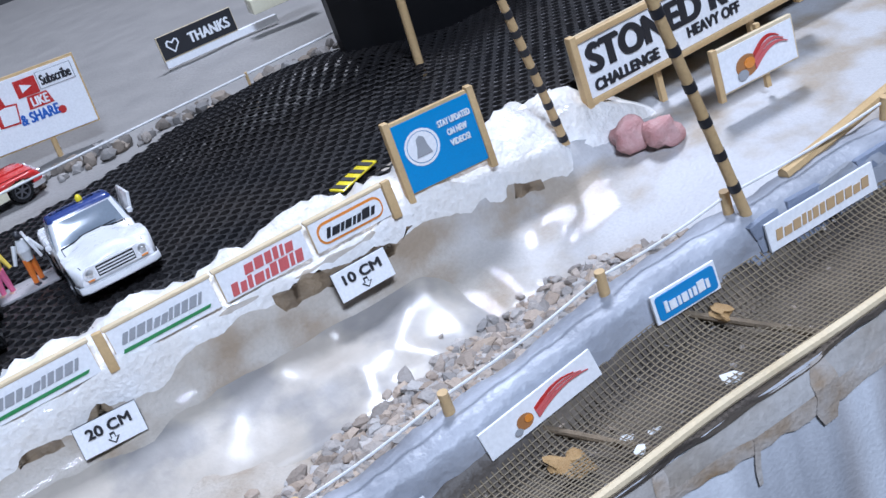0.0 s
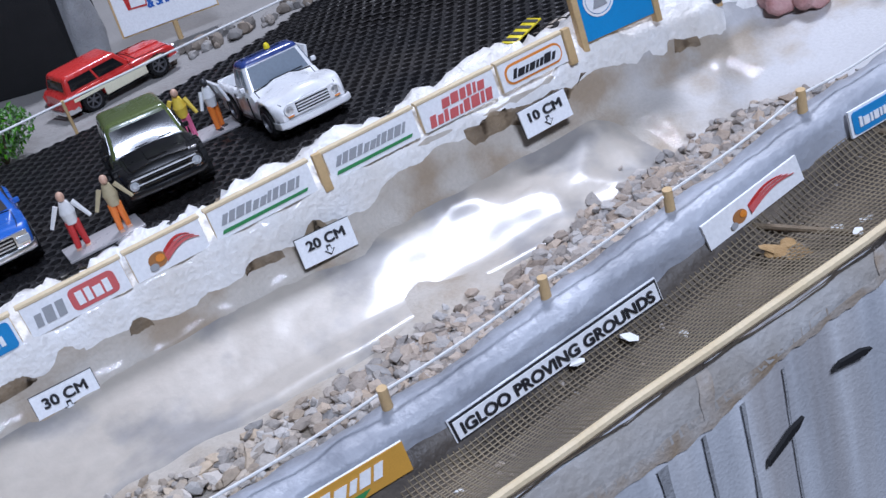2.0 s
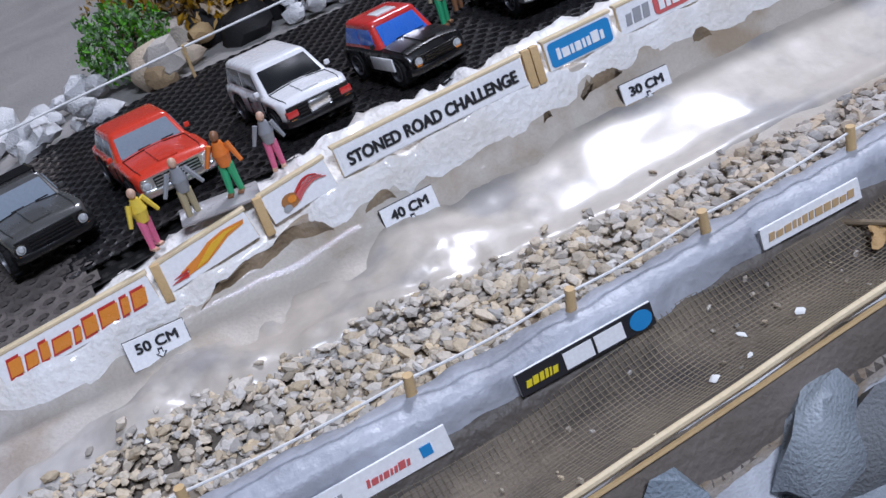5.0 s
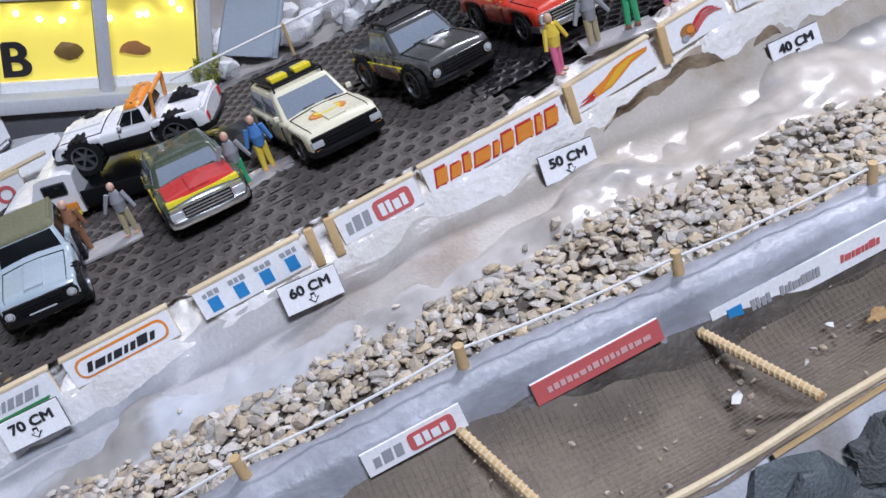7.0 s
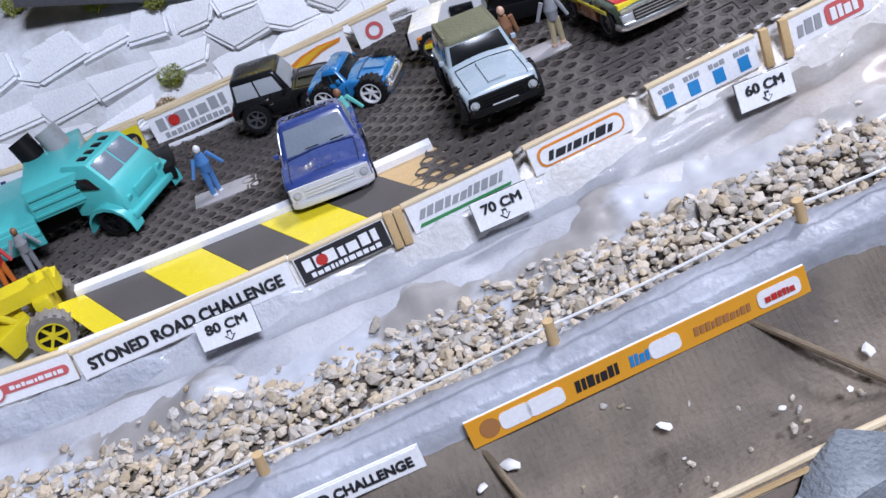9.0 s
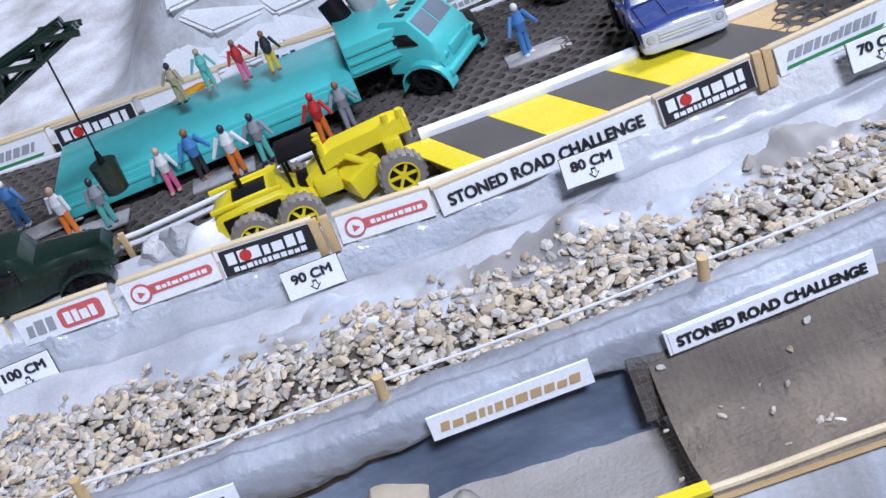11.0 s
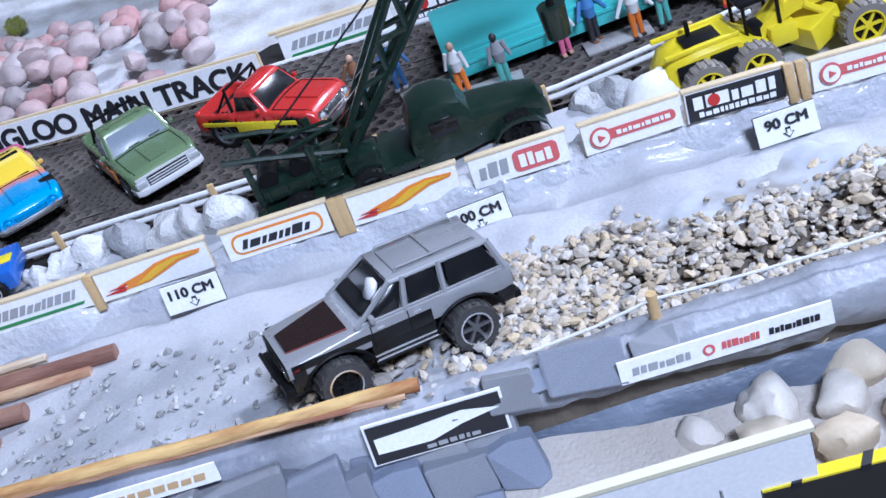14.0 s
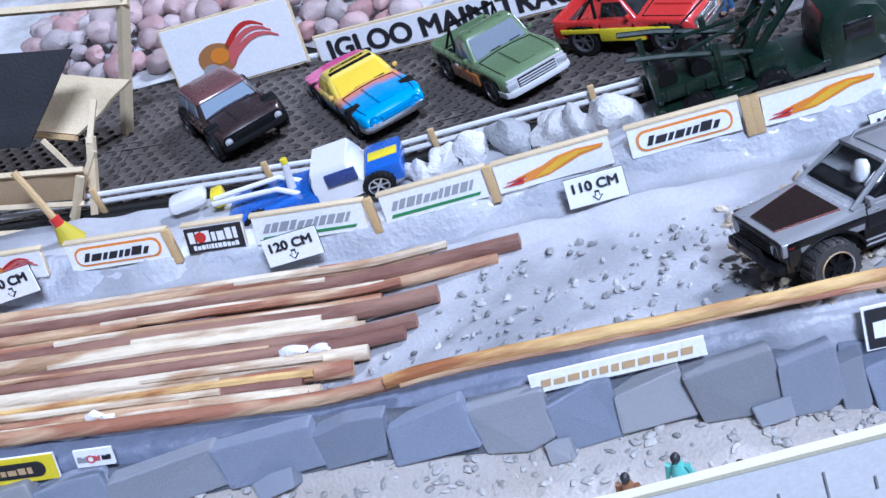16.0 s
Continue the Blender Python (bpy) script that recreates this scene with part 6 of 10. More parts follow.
    part("bonnet_mark", lathe([(0.0002, 0.0), (0.0062, 0.0), (0.0062, 0.0005), (0.0002, 0.0005)], 20), ORANGE, cream).matrix_local = Matrix.Translation((0.0195, 0, 0.0144)) @ Matrix.Diagonal((0.75, 1.2, 1, 1)) @ Matrix.Rotation(math.pi / 2, 4, "X")
    part("bonnet_mark", lathe([(0.0002, 0.0), (0.0045, 0.0), (0.0045, 0.0005), (0.0002, 0.0005)], 20), YELLOW, cream).matrix_local = Matrix.Translation((0.0195, 0, 0.0147)) @ Matrix.Diagonal((0.75, 1.2, 1, 1)) @ Matrix.Rotation(math.pi / 2, 4, "X")
    part("rack_tray", box(-0.024, -0.006, -0.0098, 0.0098, 0.0234, 0.0246, 0.0004), DARK, cream)
    for y in (-0.005, 0.005):
        part("roof_lamp", box(-0.013, -0.007, y - 0.0036, y + 0.0036, 0.0245, 0.0266, 0.0006), YELLOW, cream)
    striped = toy_car("striped_wagon", "dark green toy wagon with a red bonnet and yellow nose", parked(-0.6140, 0.0365, -0.5845, 0.0390, 0.054), paint("dark_green_paint", (0.06, 0.08, 0.05)), L=0.054, W=0.0305, hood_mat=RED, hood_width=0.42, stripe=YELLOW, lower=paint("rust_flank", (0.30, 0.11, 0.03)), belt=0.0140, roof=0.0205, face=0.47, glass=REFLECT_GLASS, light_shape="square", rake=(0.13, 0.03))
    part("nose_band", box(0.0225, 0.0258, -0.0134, 0.0134, 0.0115, 0.0136, 0.0004), YELLOW, striped)
    part("hood_stripe", box(0.0095, 0.0224, -0.0020, 0.0020, 0.0138, 0.0150, 0.0003), WHITE_P, striped)
    jeep = toy_car("jeep", "pale grey-blue toy jeep with an olive canvas top", parked(-0.6760, 0.0285, -0.6488, 0.0280, 0.052), SKY, L=0.052, W=0.0275, roof_mat=CANVAS, belt=0.0165, hood_z=0.0152, roof=0.0245, clear=0.0062, wr=0.0072, hood=0.42, cab=(0.45, 0.98), rake=(0.07, 0.0), nose=DARK, bumper=DARK, pillar=0.06, taper=0.05, stance=0.30, face=0.46)
    for s in (-1, 1):
        part("canvas_side", box(-0.0245, -0.0055, s * 0.0122 - 0.0008, s * 0.0122 + 0.0008, 0.0168, 0.0236, 0.0004, None, pose(0, 0, 0, s * 6, 0, 0)), CANVAS, jeep)
    part("bumper_plate", box(0.0262, 0.0280, -0.0050, 0.0050, 0.0055, 0.0085, 0.0005), SILVER, jeep)
    toy_car("dark_jeep", "black and navy toy jeep beside the back boards", at(-0.734, 0.160, mat_level(-0.734, 0.160) + 0.001, -14), BLACK_P, L=0.046, W=0.025, belt=0.0145, roof=0.0255, wr=0.0066, clear=0.006, glass=mat("milky_window", (0.42, 0.45, 0.48), 0.25, coat=0.4, amount=0.1), stance=0.3)
    toy_car("blue_buggy", "small blue toy buggy with white wheels", at(-0.704, 0.134, mat_level(-0.704, 0.134) + 0.001, -28), paint("azure_paint", (0.02, 0.17, 0.42)), L=0.036, W=0.024, belt=0.0125, roof=0.0185, cab=(0.45, 0.8), rim=WHITE_P, ring=WHITE_P, wr=0.0068, stance=0.2)
    toy_car("blue_pickup", "dark blue toy pickup with a big chrome grille", parked(-0.7460, 0.0405, -0.7130, 0.0385, 0.060, 0.0, 0.0015), NAVY, nose=SILVER, bumper=SILVER, grille=SILVER, L=0.060, W=0.0325, belt=0.0160, roof=0.0265, glass=REFLECT_GLASS, clear=0.0062, wr=0.0070, face=0.48, hood=0.34, bed=True, cab=(0.35, 0.70), rake=(0.13, 0.04), taper=0.05)
    # the side-on wagon behind the string
    toy_car("red_white_wagon", "red and white toy wagon standing behind the string", at(-0.196, 0.272, back_level(-0.196, 0.272) + 0.001, 14), RED, L=0.068, W=0.027, belt=0.0140, roof=0.0225, lower=CREAM, stripe=CREAM)


def lower_cars():
    red = toy_car("red_yellow_pickup", "red and yellow toy pickup behind the crane", at(-1.056, 0.113, mat_level(-1.056, 0.113) + 0.001, -34), RED, L=0.064, W=0.028, stripe=YELLOW, lower=YELLOW, bed=True, cab=(0.36, 0.64), belt=0.0165, roof=0.0255, clear=0.007, wr=0.0074)
    roll_bar(red, -0.011, 0.0115, 0.0155, 0.0262)
    green = toy_car("green_pickup", "moss green toy pickup with a chrome grille and orange flanks", parked(-1.1143, 0.0750, -1.0843, 0.0910, 0.068), GREEN_P, L=0.068, W=0.0315, light_shape="square", bed=True, cab=(0.36, 0.62), lower=paint("burnt_orange_paint", (0.42, 0.15, 0.04)), belt=0.0155, roof=0.0250, glass=REFLECT_GLASS, clear=0.0062, wr=0.0070, face=0.46, nose=SILVER, bumper=SILVER)
    roll_bar(green, -0.012, 0.0120, 0.0150, 0.0268, DARK)
    rainbow = paint("rainbow_paint", (0.02, 0.32, 0.68))
    nodes, links = rainbow.node_tree.nodes, rainbow.node_tree.links
    sep = nodes.new("ShaderNodeSeparateXYZ")
    links.new([n for n in nodes if n.type == "TEX_COORD"][0].outputs["Object"], sep.inputs[0])
    along, height = nodes.new("ShaderNodeMapRange"), nodes.new("ShaderNodeMapRange")
    along.inputs[1].default_value, along.inputs[2].default_value = -0.031, 0.031
    height.inputs[1].default_value, height.inputs[2].default_value = 0.0085, 0.0118
    links.new(sep.outputs[0], along.inputs[0])
    links.new(sep.outputs[2], height.inputs[0])
    fade = nodes.new("ShaderNodeValToRGB")
    fade.color_ramp.elements[0].color, fade.color_ramp.elements[1].color = (0.70, 0.07, 0.25, 1), (0.02, 0.32, 0.68, 1)
    for pos, col in ((0.22, (0.75, 0.10, 0.22)), (0.34, (0.82, 0.60, 0.05)), (0.58, (0.85, 0.66, 0.05)), (0.70, (0.80, 0.22, 0.12)), (0.80, (0.05, 0.34, 0.68))):
        e = fade.color_ramp.elements.new(pos)
        e.color = (*col, 1)
    links.new(along.outputs[0], fade.inputs[0])
    both = nodes.new("ShaderNodeMix")
    both.data_type = "RGBA"
    both.inputs[6].default_value = (0.02, 0.32, 0.68, 1)
    links.new(height.outputs[0], both.inputs[0])
    links.new(fade.outputs[0], both.inputs[7])
    links.new(both.outputs[2], [n for n in nodes if n.type == "MIX"][0].inputs[6])
    coupe = toy_car("rainbow_coupe", "toy coupe fading from pink over yellow to blue", parked(-1.1725, 0.0780, -1.1445, 0.0925, 0.074), rainbow, L=0.074, W=0.031, belt=0.0135, roof=0.0205, cab=(0.36, 0.74), hood=0.36, rake=(0.16, 0.06), nose=paint("sky_paint", (0.02, 0.30, 0.66)), bumper=CHROME, lights=paint("sky_paint", (0.02, 0.30, 0.66)), glass=paint("tinted_yellow_window", (0.80, 0.58, 0.04)), taper=0.14, clear=0.006, wr=0.0068)
    part("roof_slit", box(-0.0050, -0.0024, -0.0105, 0.0105, 0.0196, 0.0207, 0.0004), DARK, coupe)
    toy_car("brown_wagon", "dark brown and black toy wagon", parked(-1.2310, 0.0790, -1.2035, 0.0955, 0.062), paint("dark_plum_paint", (0.035, 0.022, 0.022)), glass=mat("pale_blue_window", (0.22, 0.28, 0.36), 0.2, coat=0.4, amount=0.1), roof_mat=paint("maroon_paint", (0.16, 0.07, 0.07)), stripe=paint("maroon_paint", (0.16, 0.07, 0.07)), L=0.062, W=0.031, belt=0.0150, roof=0.0218, nose=DARK, bumper=DARK, clear=0.0070, wr=0.0078, stance=0.3, face=0.45)


def rolling_truck():
    m = RAMP @ Matrix.Translation(on(-1.0158, -0.0693, -0.0034)) @ pose(0, 0, 0, 6, -8, 199) @ Matrix.Scale(0.90, 4)
    c = thing("off_road_wagon", m, "grey die-cast off-road wagon with black flanks on big tyres", "toy car", "toy vehicles")
    L, W, wr, ww = 0.0735, 0.0300, 0.0080, 0.0084
    f, wf, wb, ra = L / 2, 0.0222, -0.0206, 0.0118
    belt, mid, low = 0.0226, 0.0152, 0.0090

    flank = mat("deep_black_enamel", (0.004, 0.004, 0.0045), 0.32, amount=0.1)

    def top(x):
        return belt - 0.0030 * max(0.0, (x - 0.010) / (f - 0.010)) if x > 0.010 else belt

    xs = sorted(set(span(-f, f, 0.004) + [-f + 0.0008, f - 0.0008] + [w + ra * math.cos(math.pi * i / 12) for w in (wf, wb) for i in range(13)]))
    rings = []
    for x in xs:
        bot = mid
        for w in (wf, wb):
            if abs(x - w) < ra:
                bot = max(bot, 0.0078 + math.sqrt(ra * ra - (x - w) ** 2) * 0.86)
        t = top(x)
        bot = min(bot, t - 0.002)
        hw = W / 2 * (1 - 0.05 * max(0, (abs(x) - f + 0.004) / 0.004) ** 2)
        h = t - bot
        half = [(hw * 0.97, bot), (hw, bot + h * 0.2), (hw, bot + h * 0.6), (hw * 0.985, t - 0.0007), (hw * 0.945, t - 0.0001), (hw * 0.80, t + 0.0002)]
        rings.append([(x, a, b) for a, b in half] + [(x, -a, b) for a, b in half[::-1]])
    body = part("body", skin(rings), GREY_P, c)
    part("chassis", box(-f + 0.003, f - 0.003, -0.0085, 0.0085, 0.0075, 0.0165, 0.0006), DARK, c, "black plastic underside")
    part("front_valance", box(wf + ra * 0.80, f - 0.0003, -W * 0.485, W * 0.485, low + 0.001, mid + 0.0003, 0.0008), BLACK_P, c)
    part("rear_valance", box(-f + 0.0003, wb - ra * 0.86, -W * 0.485, W * 0.485, low + 0.0015, mid + 0.0003, 0.0008), BLACK_P, c)
    for s in (-1, 1):
        a, b = sorted((s * W * 0.36, s * W * 0.492))
        lower = part("door_panel", box(wb + ra * 0.93, wf - ra * 0.93, a, b, low - 0.0004, mid + 0.0003, 0.0005), flank, c)
        a, b = sorted((s * W * 0.490, s * W * 0.502))
        part("door_field", box(wb + ra * 0.96, wf - ra * 0.96, a, b, mid - 0.0002, mid + 0.0042, 0.0001), flank, c)
        part("fender_field", box(0.0106, f - 0.0016, a, b, 0.0172, 0.0196, 0.0001), flank, c)
        part("nose_field", box(f - 0.0052, f - 0.0012, a, b, 0.0120, 0.0196, 0.0001), flank, c)
        for z in (0.0098, 0.0113):
            part("trim_line", box(wb + ra * 0.95, wf - ra * 0.95, s * W * 0.4925 - 0.00018, s * W * 0.4925 + 0.00018, z, z + 0.00055), CHROME, lower)
        part("drip_rail", tube([(0.0125, s * 0.0141, belt + 0.0002), (-0.0345, s * 0.0141, belt + 0.0002)], 0.00035, 6), GREY_P, c)
        for x in (0.0100, -0.0020):
            part("door_seam", box(x - 0.00015, x + 0.00015, s * W * 0.5 - 0.0003, s * W * 0.5 + 0.0002, mid, belt - 0.0008), DARK, c)
            part("door_handle", box(x - 0.0042, x - 0.0020, s * W * 0.5 - 0.0003, s * W * 0.5 + 0.0003, belt - 0.0026, belt - 0.0021), CHROME, c)
        part("arch_lip", tube([(wf + ra * math.cos(math.pi * i / 12), s * W * 0.497, 0.0078 + ra * 0.86 * math.sin(math.pi * i / 12)) for i in range(1, 12)], 0.0005, 6), DARK, c)
        part("arch_lip", tube([(wb + ra * math.cos(math.pi * i / 12), s * W * 0.497, 0.0078 + ra * 0.86 * math.sin(math.pi * i / 12)) for i in range(1, 12)], 0.0005, 6), DARK, c)
        part("mirror", box(0.0082, 0.0100, s * W * 0.47, s * W * 0.57, belt + 0.0004, belt + 0.0026, 0.0005), GREY_P, c)
        part("headlight", rod((f - 0.0006, s * 0.0105, 0.0166), (f + 0.0008, s * 0.0105, 0.0166), 0.0019, n=14), mat("smoked_lens", (0.10, 0.10, 0.11), 0.15, coat=1.0), c)
        part("tail_light", box(-f - 0.0005, -f + 0.0005, s * 0.0125 - 0.0011, s * 0.0125 + 0.0011, 0.0160, 0.0190, 0.0003), paint("dark_red_lens", (0.20, 0.01, 0.01)), c)
        part("corner_lamp", box(f - 0.0036, f - 0.0014, s * W * 0.492 - 0.0003, s * W * 0.492 + 0.0003, 0.0172, 0.0184, 0.0001), RED, c)
    # bonnet decal with a paler edge
    for name, k, dz, mm in (("decal_edge", 1.0, 0.0, paint("rust_red_paint", (0.22, 0.07, 0.06))), ("hood_decal", 0.93, 0.0003, paint("dark_red_brown", (0.020, 0.010, 0.009)))):
        bm = bmesh.new()
        pts = [(0.0160, -0.0116 * k), (0.0345, -0.0068 * k), (0.0345, 0.0068 * k), (0.0160, 0.0116 * k)]
        lo = [bm.verts.new((px, py, belt + dz - 0.0005 - 0.0030 * max(0.0, (px - 0.010) / (f - 0.010)))) for px, py in pts]
        hi = [bm.verts.new((v.co.x, v.co.y, v.co.z + 0.00095)) for v in lo]
        bm.faces.new(hi)
        for i in range(4):
            bm.faces.new((lo[i], lo[(i + 1) % 4], hi[(i + 1) % 4], hi[i]))
        part(name, bm, mm, c, smooth=False)
    part("grille", box(f - 0.0006, f + 0.0006, -0.0128, 0.0128, 0.0142, 0.0190, 0.0003), BLACK_P, c)
    for k in range(4):
        part("grille_bar", box(f + 0.0005, f + 0.0009, -0.0080, 0.0080, 0.0150 + 0.0010 * k, 0.0154 + 0.0010 * k), DARK, c)
    part("front_bumper", box(f - 0.0008, f + 0.0026, -W * 0.47, W * 0.47, 0.0098, 0.0128, 0.0008), DARK, c)
    part("bull_bar", tube([(f + 0.0022, -0.0075, 0.0115), (f + 0.0034, -0.0070, 0.0160), (f + 0.0034, 0.0070, 0.0160), (f + 0.0022, 0.0075, 0.0115)], 0.0007, 8), DARK, c)
    part("rear_bumper", box(-f - 0.0020, -f + 0.0008, -W * 0.46, W * 0.46, 0.0098, 0.0125, 0.0007), DARK, c)
    # open cabin: roof on pillars, real panes, dark inside
    zr = 0.0322
    rw, bw = 0.0114, 0.0139
    sill = (0.0098, 0.0002, -0.0122, -0.0125, -0.0340)
    roof = [(-0.0325, -rw), (0.0004, -rw), (0.0004, rw), (-0.0325, rw)]
    bm = skin([[(px * 1.0, py * 1.06, zr - 0.0016) for px, py in roof], [(px, py * 1.03, zr - 0.0006) for px, py in roof], [(px * 0.985, py * 0.95, zr) for px, py in roof]])
    roof_ob = part("roof", bm, GREY_P, c)
    part("roof_panel", box(-0.0270, -0.0030, -0.0080, 0.0080, zr - 0.0004, zr + 0.0006, 0.0004), GREY_P, roof_ob)
    for s in (-1, 1):
        part("roof_rail", tube([(-0.0300, s * 0.0092, zr - 0.0004), (-0.0290, s * 0.0092, zr + 0.0012), (-0.0040, s * 0.0092, zr + 0.0012), (-0.0025, s * 0.0092, zr - 0.0004)], 0.00045, 6), GREY_P, roof_ob)
    part("roof_bar", box(-0.0165, -0.0155, -0.0088, 0.0088, zr + 0.0002, zr + 0.0012, 0.0002), GREY_P, roof_ob)
    for s in (-1, 1):
        for (x0, x1), r in (((0.0140, 0.0000), 0.0009), ((-0.0018, -0.0042), 0.0010), ((-0.0150, -0.0160), 0.0010), ((-0.0352, -0.0322), 0.0012)):
            part("pillar", rod((x0, s * bw, belt - 0.0006), (x1, s * rw, zr - 0.0010), r, n=6), GREY_P, c)
    wind = mat("clear_window", (0.75, 0.78, 0.80), 0.12, clear=1.0, amount=0.05)
    part("windshield", pane((0.0139, -0.0128, belt), (0.0139, 0.0128, belt), (0.0002, 0.0106, zr - 0.001), (0.0002, -0.0106, zr - 0.001), 0.03, 0.97, 0.03, 0.97), wind, c).visible_shadow = False
    part("rear_window", pane((-0.0352, 0.0125, belt), (-0.0352, -0.0125, belt), (-0.0324, -0.0105, zr - 0.001), (-0.0324, 0.0105, zr - 0.001), 0.05, 0.95, 0.1, 0.95), GLASS, c)
    for s in (-1, 1):
        for x0, x1, y0, y1 in ((0.0118, -0.0008, -0.0010, -0.0034), (-0.0028, -0.0140, -0.0052, -0.0150), (-0.0160, -0.0342, -0.0170, -0.0312)):
            q = [(x1, s * bw, belt + 0.0002), (x0, s * bw, belt + 0.0002), (y0, s * rw, zr - 0.0016), (y1, s * rw, zr - 0.0016)]
            if s > 0:
                q = [q[1], q[0], q[3], q[2]]
            part("side_window", pane(*q, 0.05, 0.95, 0.06, 0.94), GLASS, c)
    part("dashboard", box(0.0050, 0.0105, -0.0120, 0.0120, belt - 0.001, belt + 0.0022, 0.0006), DARK, c)
    part("seat_block", rock((0.005, 0.0075, 0.0115), 3.0, 1.0, 2, 0.25), WHITE_P, c, "white shape behind the windscreen").location = (0.0040, 0.0050, belt + 0.0036)
    dusty = mat("dusty_tyre", (0.060, 0.058, 0.058), 0.75, other=(0.028, 0.027, 0.026), scale=200, amount=0.8, bump=0.4)
    for x in (wf, wb):
        for s in (-1, 1):
            w = wheel(c, x, s * (W / 2 - ww * 0.20), wr, ww, DULL_RIM if x == wb else DARK, s, CHROME)
            w.data.materials[0] = dusty
            for ob in w.children:
                if ob.name.startswith("tread"):
                    ob.data.materials[0] = dusty


upper_cars()
lower_cars()
rolling_truck()


# ---- small figures (plain plastic) ----
def toy_figure(x, y, z, shirt, pants, hair, h=0.020, turn=0, arms=0.3):
    """A plain plastic figure in one mesh."""
    bm = bmesh.new()
    tags = []

    def add(fn, idx):
        before = set(bm.faces)
        fn()
        for f in bm.faces:
            if f not in before:
                f.material_index = idx

    for s in (-1, 1):
        add(lambda: rod((s * h * 0.075, s * h * 0.03, 0), (s * h * 0.05, 0, h * 0.48), h * 0.045, h * 0.065, 8, bm), 1)
        add(lambda: rod((s * h * 0.13, 0, h * 0.80), (s * h * (0.17 + 0.10 * arms), -h * 0.06 * arms, h * 0.50), h * 0.045, h * 0.032, 6, bm), 0)
        add(lambda: box(s * h * 0.075 - h * 0.04, s * h * 0.075 + h * 0.04, s * h * 0.03 - h * 0.11, s * h * 0.03 + h * 0.04, 0, h * 0.035, 0, bm), 2)
    add(lambda: rod((0, 0, h * 0.46), (0, 0, h * 0.66), h * 0.095, h * 0.125, 10, bm), 0)
    add(lambda: rod((0, 0, h * 0.65), (0, 0, h * 0.84), h * 0.13, h * 0.07, 10, bm), 0)

    def head():
        made = bmesh.ops.create_icosphere(bm, subdivisions=2, radius=h * 0.075)["verts"]
        bmesh.ops.transform(bm, matrix=Matrix.Translation((0, 0, h * 0.925)) @ Matrix.Diagonal((0.9, 1, 1.15, 1)), verts=made)

    add(head, 2)
    ob = link_mesh("toy_figure", bm, [COLOURS[shirt], COLOURS[pants], COLOURS[hair]])
    ob.matrix_world = at(x, y, z, turn)
    tagged(ob, "small plastic figure in a %s top and %s trousers" % (shirt, pants), "toy figure", "toy figures")


COLOURS = {n: mat("plastic_" + n, c, 0.45, amount=0.2) for n, c in (("white", (0.72, 0.72, 0.72)), ("orange", (0.75, 0.20, 0.03)), ("yellow", (0.75, 0.55, 0.06)), ("pink", (0.72, 0.16, 0.30)), ("red", (0.50, 0.03, 0.03)), ("grey", (0.28, 0.29, 0.31)), ("green", (0.05, 0.40, 0.18)), ("blue", (0.08, 0.22, 0.50)), ("black", (0.03, 0.03, 0.035)), ("brown", (0.25, 0.12, 0.06)), ("skin", (0.60, 0.38, 0.27)), ("teal", (0.15, 0.50, 0.45)), ("khaki", (0.42, 0.36, 0.22)))}


